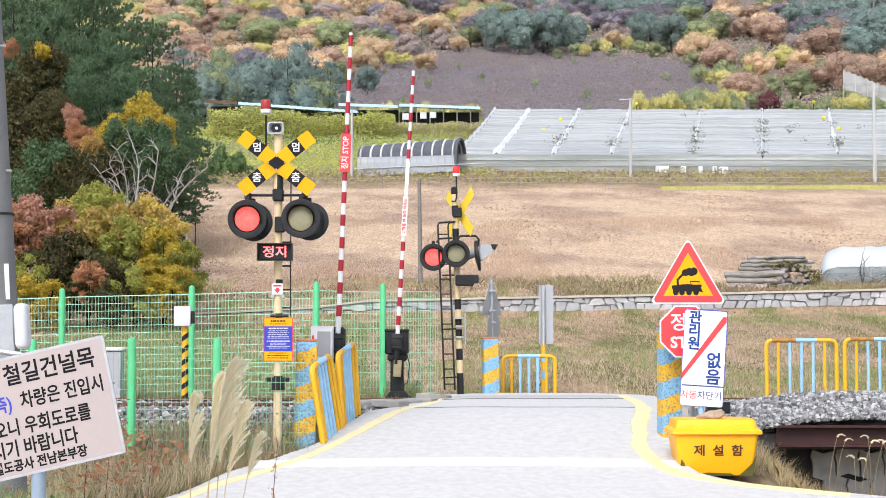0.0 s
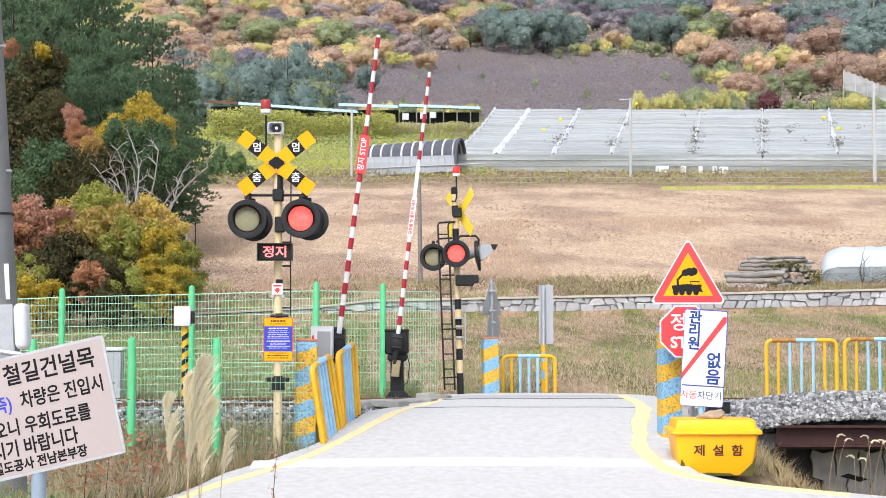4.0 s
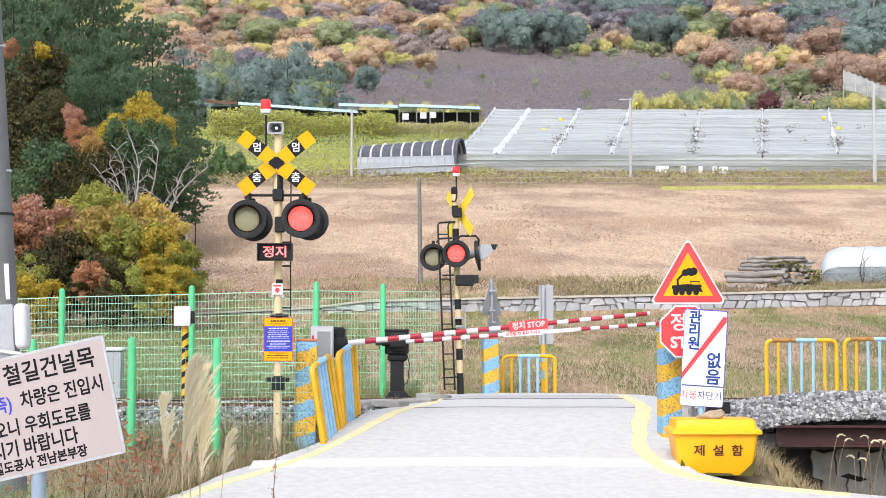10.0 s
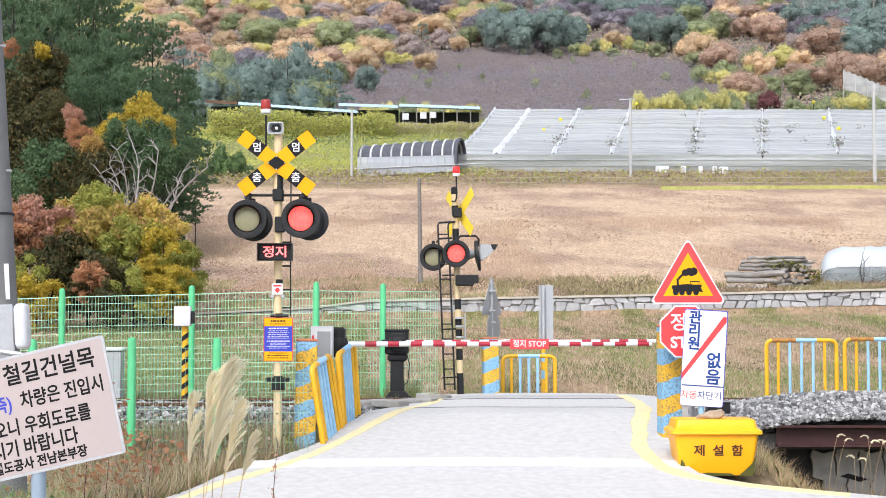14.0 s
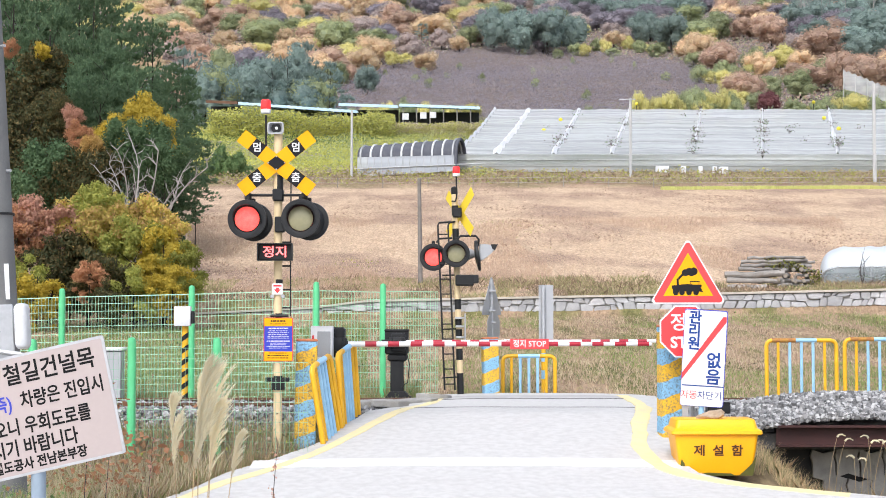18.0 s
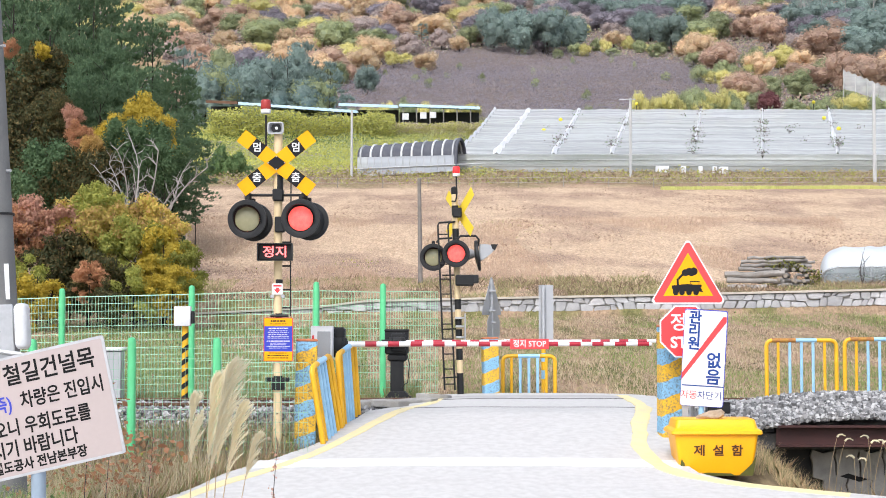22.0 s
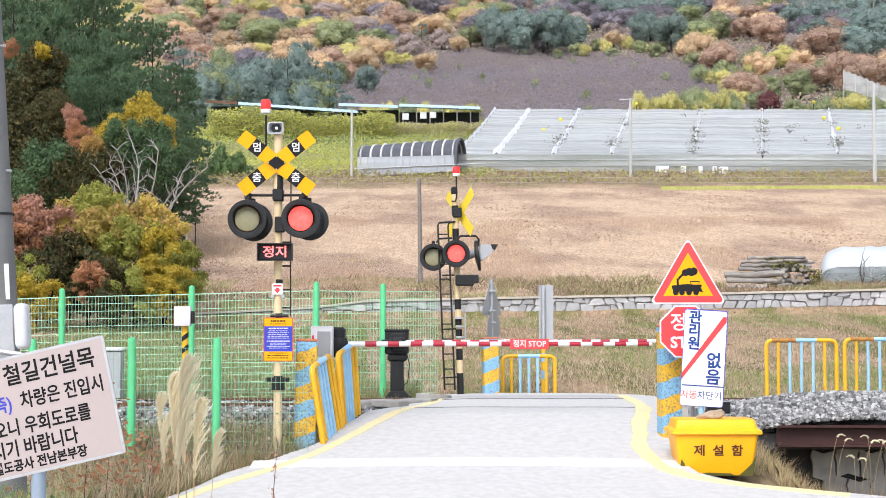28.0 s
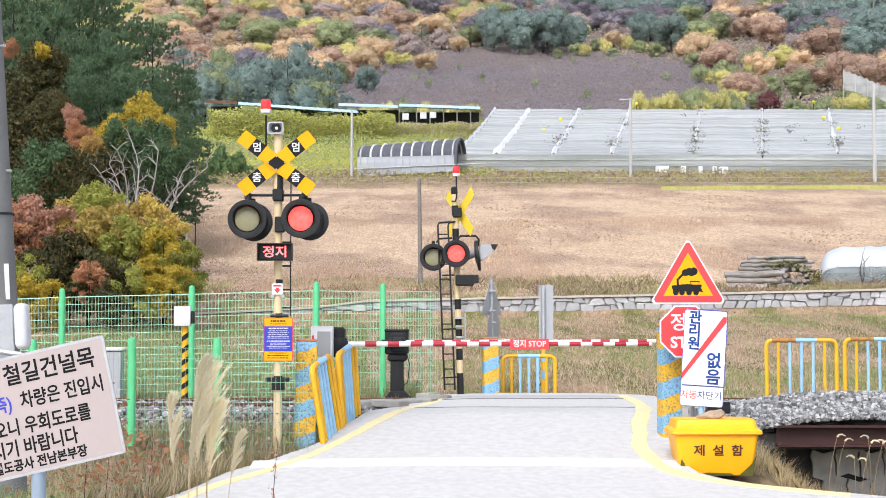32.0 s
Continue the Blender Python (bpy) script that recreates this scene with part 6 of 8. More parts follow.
def grasses():
    def on_bank(rng):
        y = 25.2 + 24.6 * rng.uniform() ** 1.15
        x = rng.uniform(-0.32, 0.32) * y
        while 24 < y < 27.4 and road_left(y) - 0.1 < x < road_right(y) + 0.1:
            x = rng.uniform(-0.32, 0.32) * y
        return (x, y, height(x, y) - 0.02)

    def low_bank(rng):
        y = 25.2 + 13 * rng.uniform() ** 1.2 if rng.uniform() < 0.75 else rng.uniform(44, 49.8)
        x = rng.uniform(-0.32, 0.32) * y
        while y < 27.4 and road_left(y) - 0.1 < x < road_right(y) + 0.1:
            x = rng.uniform(-0.32, 0.32) * y
        return (x, y, height(x, y) - 0.02)

    def patchy(f, scale, seed, lo):
        def g(rng):
            for _ in range(12):
                p = f(rng)
                if lump(p[0] * 1.6, p[1] * 0.4, scale, seed) > lo:
                    return p
            return p
        return g

    blades("bank_grass", 30000, patchy(on_bank, 0.35, 3, 0.42), 0.04, 0.15, 0.009, mat("reddish_straw", (0.52, 0.38, 0.26), rough=0.9, bump=0, island=[(0.42, 0.3, 0.22), (0.58, 0.44, 0.33), (0.7, 0.56, 0.43), (0.5, 0.38, 0.28)], through_light=0.3), "dry straw-coloured grass on the bank", 71, 0.8)
    blades("bank_grass", 40000, patchy(low_bank, 0.22, 12, 0.5), 0.04, 0.12, 0.008, GRASS, "green grass on the bank", 72, 0.6)
    scatter("bank_weeds", 7500, patchy(on_bank, 0.6, 55, 0.62), 0.075, GREEN, "low green weeds on the bank", "weeds", 94)
    scatter("bank_weeds", 1800, patchy(on_bank, 0.8, 66, 0.66), 0.07, PINK, "pinkish withered weeds on the bank", "weeds", 95)
    blades("bank_grass", 8000, on_bank, 0.04, 0.12, 0.008, MIXED, "half-dry grass on the bank", 73, 0.7)

    blades("bank_grass", 6000, patchy(on_bank, 0.5, 40, 0.6), 0.04, 0.15, 0.005, mat("dark_brown_brush", (0.24, 0.17, 0.115), rough=0.95, bump=0, island=[(0.16, 0.115, 0.08), (0.25, 0.18, 0.12), (0.32, 0.24, 0.16), (0.22, 0.19, 0.1)]), "dark brown withered brush on the bank", 79, 1.2)
    straw_bits = mat("matted_straw", (0.6, 0.48, 0.34), rough=0.9, bump=0, island=[(0.16, 0.11, 0.08), (0.36, 0.26, 0.185), (0.62, 0.48, 0.36), (0.28, 0.21, 0.13)], through_light=0.2)
    scatter("bank_straw", 60000, patchy(on_bank, 0.45, 17, 0.33), 0.045, straw_bits, "matted pale straw lying on the bank", "grass", 96, 0.35, 1.8, 1.0)
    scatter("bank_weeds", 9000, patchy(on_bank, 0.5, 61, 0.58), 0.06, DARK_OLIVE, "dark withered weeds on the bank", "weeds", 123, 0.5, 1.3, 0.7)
    scatter("bank_weeds", 16000, patchy(low_bank, 0.3, 27, 0.52), 0.05, OLIVE, "low yellow-green weeds on the bank", "weeds", 97, 0.4, 1.3, 1.0)

    def by_fence(rng):
        y = 25.4 + 20 * rng.uniform() ** 1.3
        x = rng.uniform(-0.32, -0.05) * y
        return (x, y, height(x, y) + rng.uniform(0, 0.06))

    blades("fence_grass", 22000, patchy(by_fence, 0.3, 19, 0.4), 0.05, 0.16, 0.01, GRASS, "short green grass beyond the wire fence", 93, 0.9)
    scatter("fence_weeds", 9000, patchy(by_fence, 0.4, 29, 0.45), 0.05, GREEN, "low green weeds beyond the wire fence", "weeds", 90, 0.4, 1.3, 1.0)
    tufts = [on_bank(np.random.default_rng(900 + k)) for k in range(420)]

    def in_tuft(rng):
        c = tufts[int(rng.integers(len(tufts)))]
        x, y = c[0] + rng.normal(0, 0.16), c[1] + rng.normal(0, 0.2)
        return (x, y, height(x, y) - 0.02)

    blades("bank_grass", 15000, in_tuft, 0.04, 0.15, 0.008, mat("pale_straw", (0.62, 0.5, 0.34), rough=0.9, bump=0, island=[(0.5, 0.38, 0.24), (0.64, 0.52, 0.36), (0.7, 0.6, 0.44), (0.55, 0.46, 0.28)], through_light=0.3), "pale tufts of straw on the bank", 78, 0.9)

    def on_field(rng):
        y = 51 + 90 * rng.uniform() ** 1.3
        x = rng.uniform(-0.18, 0.31) * y
        return (x, y, height(x, y) - 0.03)

    def lower_field(rng):
        y = 53 + 50 * rng.uniform() ** 1.2
        x = rng.uniform(-0.17, 0.31) * y
        return (x, y, height(x, y) - 0.03)

    blades("field_grass", 60000, on_field, 0.04, 0.13, 0.02, mat("field_straw", (0.55, 0.41, 0.28), rough=0.9, bump=0, island=[(0.56, 0.42, 0.3), (0.66, 0.5, 0.36), (0.74, 0.58, 0.43), (0.6, 0.46, 0.33)], through_light=0.3), "pale dry grass covering the field", 74, 0.9)
    blades("field_grass", 34000, patchy(lower_field, 0.11, 21, 0.55), 0.06, 0.24, 0.014, mat("reddish_dry_weeds", (0.58, 0.42, 0.3), rough=0.9, bump=0, island=[(0.46, 0.33, 0.25), (0.54, 0.39, 0.3), (0.62, 0.46, 0.35), (0.52, 0.4, 0.27)], through_light=0.3), "reddish brown dry weeds in the field", 75, 0.6)

    scatter("field_weeds", 16000, patchy(on_field, 0.07, 33, 0.56), 0.13, mat("mauve_dry_weeds", (0.36, 0.245, 0.19), rough=0.9, bump=0, island=[(0.28, 0.19, 0.15), (0.35, 0.24, 0.185), (0.43, 0.31, 0.23), (0.33, 0.25, 0.165)], through_light=0.2), "low mauve-brown weeds in drifts over the field", "weeds", 98, 0.5, 1.5, 0.7)
    scatter("field_weeds", 2500, patchy(lower_field, 0.12, 43, 0.66), 0.1, OLIVE, "low green weeds in the dry field", "weeds", 99, 0.5, 1.3, 0.7)

    def field_edge(rng):
        y = rng.uniform(50.8, 62)
        x = rng.uniform(-0.2, 0.32) * y
        return (x, y, height(x, y) - 0.03)

    blades("field_grass", 16000, patchy(field_edge, 0.3, 5, 0.45), 0.06, 0.22, 0.014, MIXED, "half-green grass along the stone wall", 76, 1.2)
    blades("field_grass", 9000, patchy(field_edge, 0.2, 15, 0.5), 0.06, 0.3, 0.012, bpy.data.materials["dark_brown_brush"], "dark withered brush along the stone wall", 80, 1.0)

    def strip(rng):
        y = rng.uniform(135.8, 138.5)
        x = rng.uniform(0.145, 0.31) * y
        return (x, y, height(x, y))

    blades("green_strip", 5000, strip, 0.12, 0.3, 0.05, mat("yellow_green_crop", (0.6, 0.6, 0.2), rough=0.8, bump=0, through_light=0.2), "yellow-green strip of crop at the top of the field", 77)


grasses()


# ---- stone wall ----
def stone_wall():
    w = thing("stone_wall", pose(0, 50, 1.5), "low dry-stone retaining wall of pale grey stones with a concrete cap", "wall", kind="structure")

    def top(x):
        return float(np.interp(x, (-10, -4.3, -2.6, 2.2, 7, 11.6, 15, 20), (1.35, 1.63, 1.85, 1.96, 2.05, 2.16, 2.24, 2.3)))

    def base(x):
        return float(np.interp(x, (-10, -4.3, 0, 7, 15, 20), (1.0, 1.28, 1.46, 1.55, 1.72, 1.8)))

    rng = random.Random(8)
    bm = bmesh.new()
    xs = [-9 + 0.5 * k for k in range(58)]
    for a, b in zip(xs, xs[1:]):
        v = [bm.verts.new(p) for p in ((a, 50.06, base(a) - 0.3), (b, 50.06, base(b) - 0.3), (b, 50.06, top(b) - 0.06), (a, 50.06, top(a) - 0.06))]
        bm.faces.new(v)
    bk = part("mortar", bm, mat("pale_mortar", (0.44, 0.43, 0.41), rough=0.95, scale=5, bump=0.4), w, smooth=False)
    bm = bmesh.new()
    for a, b in zip(xs, xs[1:]):
        o = [(a, top(a) - 0.07), (b, top(b) - 0.07), (b, top(b)), (a, top(a))]
        plate(bm, o, -50.5, -49.9)
    part("cap", bm, mat("pale_cap_concrete", (0.5, 0.46, 0.4), (0.36, 0.33, 0.28), rough=0.95, scale=3, bump=0.4), w, smooth=False)
    for row in range(2):
        x = -8.5 + 0.2 * row
        tilt = 0.0
        while x < 19.4:
            wd = rng.uniform(0.3, 0.58)
            if rng.random() < 0.2:
                wd *= 0.55
            cut = 0.48 + 0.5 * noise.noise((x * 0.9, 0, 0)) + 0.12 * noise.noise((x * 3.1, 4, 0))
            lo = base(x) + (top(x) - 0.08 - base(x)) * (cut * row)
            hi = base(x) + (top(x) - 0.08 - base(x)) * (cut if row == 0 else 1)
            lo -= 0.05 * (1 - row)
            jit = lambda: rng.uniform(0.004, 0.05)
            o = [(x + 0.3 * jit(), lo + jit()), (x + wd * rng.uniform(0.3, 0.7), lo + 0.01), (x + wd - 0.3 * jit(), lo + jit()), (x + wd - 0.15 * jit(), (lo + hi) / 2 + rng.uniform(-0.05, 0.05)), (x + wd - jit(), hi - 0.01), (x + wd * rng.uniform(0.35, 0.65), hi + rng.uniform(-0.02, 0.03) * (1 - row)), (x + jit(), hi - 0.012), (x + 0.15 * jit(), (lo + hi) / 2 + rng.uniform(-0.05, 0.05))]
            tilt2 = rng.uniform(-0.07, 0.07)
            o = [(px + (tilt if i in (0, 7, 6) else tilt2 if i in (2, 3, 4) else 0) * (1 if i in (4, 5, 6) else 0 if i in (3, 7) else -1), pz) for i, (px, pz) in enumerate(o)]
            tilt = tilt2
            cx, cz = sum(p[0] for p in o) / 8, sum(p[1] for p in o) / 8
            bm = bmesh.new()
            a = [bm.verts.new((px, 50.07, pz)) for px, pz in o]
            b = [bm.verts.new((px, 49.99, pz)) for px, pz in o]
            c = [bm.verts.new((cx + (px - cx) * 0.9, 49.95 + rng.uniform(-0.012, 0.012), cz + (pz - cz) * 0.9)) for px, pz in o]
            for r0, r1 in ((a, b), (b, c)):
                for k in range(8):
                    bm.faces.new((r0[k], r0[(k + 1) % 8], r1[(k + 1) % 8], r1[k]))
            bm.faces.new(c)
            part("stone", bm, STONE, w, smooth=False)
            x += wd
    settle(w)


stone_wall()


# ---- farm: nets, sheds, tunnel, poles ----
def see_through(name, col, alpha, rough=0.8, scale=1.0):
    m = mat(name, col, tuple(v * 0.86 for v in col), rough=rough, scale=scale, fine=12, bump=0)
    n, l = m.node_tree.nodes, m.node_tree.links
    tr, ms, nz, mr = n.new("ShaderNodeBsdfTransparent"), n.new("ShaderNodeMixShader"), n.new("ShaderNodeTexNoise"), n.new("ShaderNodeMapRange")
    co = n.new("ShaderNodeTexCoord")
    mp = n.new("ShaderNodeMapping")
    mp.inputs["Scale"].default_value = (0.05, 0.9, 0.9)
    l.new(co.outputs["Object"], mp.inputs[0])
    l.new(mp.outputs[0], nz.inputs["Vector"])
    nz.inputs["Scale"].default_value, nz.inputs["Detail"].default_value = 1.0, 6
    mr.inputs[1].default_value, mr.inputs[2].default_value = 0.3, 0.7
    mr.inputs[3].default_value, mr.inputs[4].default_value = alpha * 0.45, min(1, alpha * 1.6)
    l.new(nz.outputs["Fac"], mr.inputs[0])
    l.new(mr.outputs[0], ms.inputs[0])
    l.new(n["Principled BSDF"].outputs[0], ms.inputs[1])
    l.new(tr.outputs[0], ms.inputs[2])
    l.new(ms.outputs[0], n["Material Output"].inputs[0])
    return m


NET = see_through("white_netting", (0.5, 0.515, 0.53), 0.33)
NET_THIN = see_through("thin_white_netting", (0.56, 0.585, 0.59), 0.42)
NET_FOLD = mat("folded_white_netting", (0.66, 0.67, 0.69), rough=0.8, scale=2, bump=0.2)


def orchard():
    o = thing("net_orchard", pose(30, 150, 15.5), "large orchard roofed with sagging white netting on posts", "orchard")
    y0, y1 = 150.0, 230.0

    def edge(v, u):
        """Plan: v runs along the front, u from the front to the back."""
        return (1.5 + 58 * v) * (1 - u) + (8.1 + 78 * v) * u

    def roof(v, u):
        y = y0 + (y1 - y0) * u
        z = 17.7 + (33.3 - 17.7) * u - 0.55 * math.sin(math.pi * u) * 0.6
        sag = abs(math.sin(math.pi * u * 10))
        return Vector((edge(v, u), y, z + 0.42 * sag + 0.10 * noise.noise((v * 60, u * 40, 2)) - 0.12 * abs(math.sin(math.pi * v * 9))))

    nv, nu = 90, 80
    vs = [tuple(roof(i / nv, j / nu)) for j in range(nu + 1) for i in range(nv + 1)]
    fs = [(j * (nv + 1) + i, j * (nv + 1) + i + 1, (j + 1) * (nv + 1) + i + 1, (j + 1) * (nv + 1) + i) for j in range(nu) for i in range(nv)]
    raw("roof_net", vs, fs, NET, o, True)
    vs, fs = [], []
    for i in range(nv + 1):
        p = roof(i / nv, 0)
        g = height(p.x, y0)
        for k in range(5):
            vs.append((p.x, y0 - 0.15 * math.sin(k * 0.8) + 0.1 * noise.noise((i * 0.4, k, 0)), g + (p.z - g) * (k / 4) + 0.05))
    for i in range(nv):
        for k in range(4):
            fs.append((i * 5 + k, (i + 1) * 5 + k, (i + 1) * 5 + k + 1, i * 5 + k + 1))
    raw("front_net", vs, fs, NET_THIN, o, True)
    vs, fs = [], []
    for j in range(nu + 1):
        p = roof(0, j / nu)
        g = height(p.x, p.y)
        vs += [(p.x - 0.05, p.y, g), tuple(p)]
    fs = [(2 * j, 2 * j + 2, 2 * j + 3, 2 * j + 1) for j in range(nu)]
    raw("side_net", vs, fs, NET_THIN, o, True)
    # seams where the sheets overlap
    for v, w in ((0.0, 0.2), (0.066, 0.34), (0.165, 0.28), (0.265, 0.24), (0.405, 0.16), (0.525, 0.14), (0.655, 0.2), (0.79, 0.3)):
        bm = bmesh.new()
        prev = None
        for j in range(61):
            u = j / 60
            p = roof(v, u)
            ww = w * (0.25 + 1.5 * lump(v * 50, j * 0.5, 0.6, 3))
            cur = [bm.verts.new(p + Vector((-ww, 0, 0.05))), bm.verts.new(p + Vector((0, 0, 0.32))), bm.verts.new(p + Vector((ww, 0, 0.05)))]
            if prev:
                bm.faces.new((prev[0], prev[1], cur[1], cur[0]))
                bm.faces.new((prev[1], prev[2], cur[2], cur[1]))
            prev = cur
        part("net_seam", bm, NET_FOLD, o)
    for i in range(31):
        p = roof(i / 30, 0)
        g = height(p.x, y0)
        bm = bmesh.new()
        tube(bm, [(p.x, y0 + 0.2, g - 0.2), (p.x, y0 + 0.2, p.z)], 0.045, 6)
        part("post", bm, GALV, o)
    for j in range(1, 4):
        bm = bmesh.new()
        a, b = roof(0, 0), roof(1, 0)
        z = 16.0 + 0.55 * j
        tube(bm, [(a.x, y0 - 0.2, z), (b.x, y0 - 0.2, z)], 0.03, 5)
        part("wire", bm, GALV, o)
    settle(o)

    def vines(rng):
        u, v = rng.uniform(0, 1) ** 1.4, rng.uniform(0, 1)
        p = roof(v, u)
        return (p.x, p.y + 0.5, height(p.x, p.y) + rng.uniform(0.1, 1.25))

    scatter("orchard_vines", 7000, vines, 0.5, GREEN, "green vines growing under the netting", "vines", 81)
    rng = random.Random(5)
    spots = [(rng.random() ** 1.6, rng.choice((rng.random(), 0.405, 0.525, 0.655, 0.265, 0.165))) for _ in range(90)]

    def shoots(r2):
        u, v = spots[int(r2.integers(len(spots)))]
        p = roof(v, u) + Vector((0, -0.1, 0.2))
        return (p.x + r2.normal(0, 0.4), p.y, p.z + abs(r2.normal(0, 0.32)))

    scatter("vine_shoots", 1100, shoots, 0.16, TWIGS, "withered vine shoots growing through the netting", "vines", 82)
    scatter("vine_shoots", 600, shoots, 0.16, GREEN, "green vine shoots growing through the netting", "vines", 83)
    for k, (u, v) in enumerate(spots[::5]):
        p = roof(v, u)
        t = thing("vine_shoot", pose(p.x, p.y - 0.1, p.z), "dark curling vine shoot standing out of the netting", "vine", "vine shoots in the orchard")
        bm = bmesh.new()
        for q in range(3):
            s1, top = rng.uniform(-0.6, 0.6), rng.uniform(0.25, 0.6)
            tube(bm, [(0, 0, -0.3), (s1 * 0.3, 0, top * 0.7), (s1 * 0.7, 0, top), (s1, 0, top * 0.75), (s1 * 1.2, 0, top * 0.3)], 0.03, 5, 0.015)
        part("stem", bm, BARK, t)
    for x, y, zt in ((15.373, 226, 32.660), (16.102, 205, 28.494), (12.445, 185, 24.501), (29.863, 231, 34.408), (57.209, 231, 34.671), (52.157, 205, 28.728), (48.876, 185, 24.711)):
        t = thing("ball_marker", pose(x, y, height(x, y)), "yellow ball on a thin dark pole above the netting", "marker", "ball markers in the orchard")
        h = zt - height(x, y)
        bm = bmesh.new()
        tube(bm, [(0, 0, 0), (0, 0, h)], 0.06, 6)
        part("pole", bm, DARK_GREY, t)
        bm = bmesh.new()
        lathe(bm, [(0.02, -0.28), (0.2, -0.2), (0.29, 0), (0.2, 0.2), (0.02, 0.28)], Matrix.Translation((0, 0, h)), 14)
        part("ball", bm, mat("yellow_ball", (0.75, 0.65, 0.05), rough=0.5, bump=0) if "yellow_ball" not in bpy.data.materials else bpy.data.materials["yellow_ball"], t)

    for px, w in ((21.8, 1.3), (23.9, 0.5), (25.6, 0.4), (27.0, 0.45), (27.9, 0.9)):
        bm = bmesh.new()
        box(bm, (0, 0, 0.35), (w, 0.4, 0.7), 0.04)
        cr = link_mesh("crate", bm, NET_FOLD)
        cr.location = (px, 149.2, height(px, 149.2) - 0.02)
        tagged(cr, "small white crate at the foot of the netting", "crate", "crates by the orchard")


orchard()


def field_wire_fence():
    y = 139.6
    f = thing("wire_fence", pose(0, y, height(0, y)), "thin wire fence with grey posts along the farm track", "fence")
    xs = [-14 + 4.2 * k for k in range(15)]
    for x in xs:
        bm = bmesh.new()
        tube(bm, [(x, y, height(x, y) - 0.1), (x, y, height(x, y) + 1.0)], 0.035, 6)
        part("post", bm, WOOD_GREY, f)
    for h in (0.45, 0.9):
        bm = bmesh.new()
        tube(bm, [(x, y, height(x, y) + h) for x in xs], 0.012, 5)
        part("wire", bm, PALE_WIRE, f)
    settle(f)


PALE_WIRE = mat("pale_wire", (0.5, 0.5, 0.5), rough=0.5, bump=0)
field_wire_fence()


def tunnel():
    y = 147.0
    x0, x1 = -8.397, 1.215
    zb0, zb1 = 15.157, 15.713
    t = thing("tunnel_greenhouse", pose((x0 + x1) / 2, y, zb0), "barrel-roofed plastic greenhouse with a dark roof and pale ribs", "greenhouse")
    dark = mat("dark_shade_cloth", (0.075, 0.08, 0.1), (0.12, 0.125, 0.14), rough=0.85, scale=2)
    film = see_through("plastic_film", (0.5, 0.54, 0.6), 0.25, 0.5)

    def ring(f, grow=0.0):
        x = x0 + (x1 - x0) * f
        zb = zb0 + (zb1 - zb0) * f
        ze = 1.22 + (565 - (278 - 4 * f)) * y / 2664
        zt = 1.22 + (565 - (255 - 13 * f)) * y / 2664
        pts = [(x, y, zb), (x, y, ze)]
        for k in range(1, 10):
            a = math.pi * k / 10
            q = 1.6 - (1.6 + grow) * math.cos(a)
            pts.append((x + 0.3 * q, y + q, ze + (zt - ze + grow) * math.sin(a)))
        pts += [(x + 0.96, y + 3.2, ze), (x + 0.96, y + 3.2, zb)]
        return pts

    n = 18
    rows = [ring(k / n) for k in range(n + 1)]
    for nm, a, b, mm in (("front_wall", 0, 1, film), ("roof", 1, 11, dark), ("back_wall", 11, 12, film)):
        vs, fs = [], []
        w = b - a + 1
        for r in rows:
            vs += r[a:b + 1]
        for j in range(n):
            for k in range(w - 1):
                fs.append((j * w + k, j * w + k + 1, (j + 1) * w + k + 1, (j + 1) * w + k))
        raw(nm, vs, fs, mm, t, True)
    for k in range(10):
        bm = bmesh.new()
        tube(bm, ring(0.03 + 0.94 * k / 9, 0.04)[1:12], 0.10, 6)
        part("rib", bm, NET_FOLD if k % 3 else GREY_PLATE, t)
    for k in range(14):
        bm = bmesh.new()
        r = ring((k + 0.5) / 14)
        tube(bm, [Vector(r[0]) + Vector((0, -0.04, 0)), Vector(r[1]) + Vector((0, -0.04, 0))], 0.035, 5)
        part("stud", bm, GALV, t)
    bm = bmesh.new()
    r = ring(1.0)
    c = Vector((x1, y + 1.6, r[1][2] - 0.2))
    tube(bm, [Vector(p) + Vector((0.05, 0, 0)) for p in r], 0.16, 6)
    part("end_hoop", bm, dark, t)
    bm = bmesh.new()
    tube(bm, [Vector((x0 - 0.3, y - 0.1, zb0 + 0.75)), Vector((x1 + 3, y - 0.1, zb1 + 0.75))], 0.05, 5)
    part("side_rail", bm, GALV, t)
    settle(t)


tunnel()


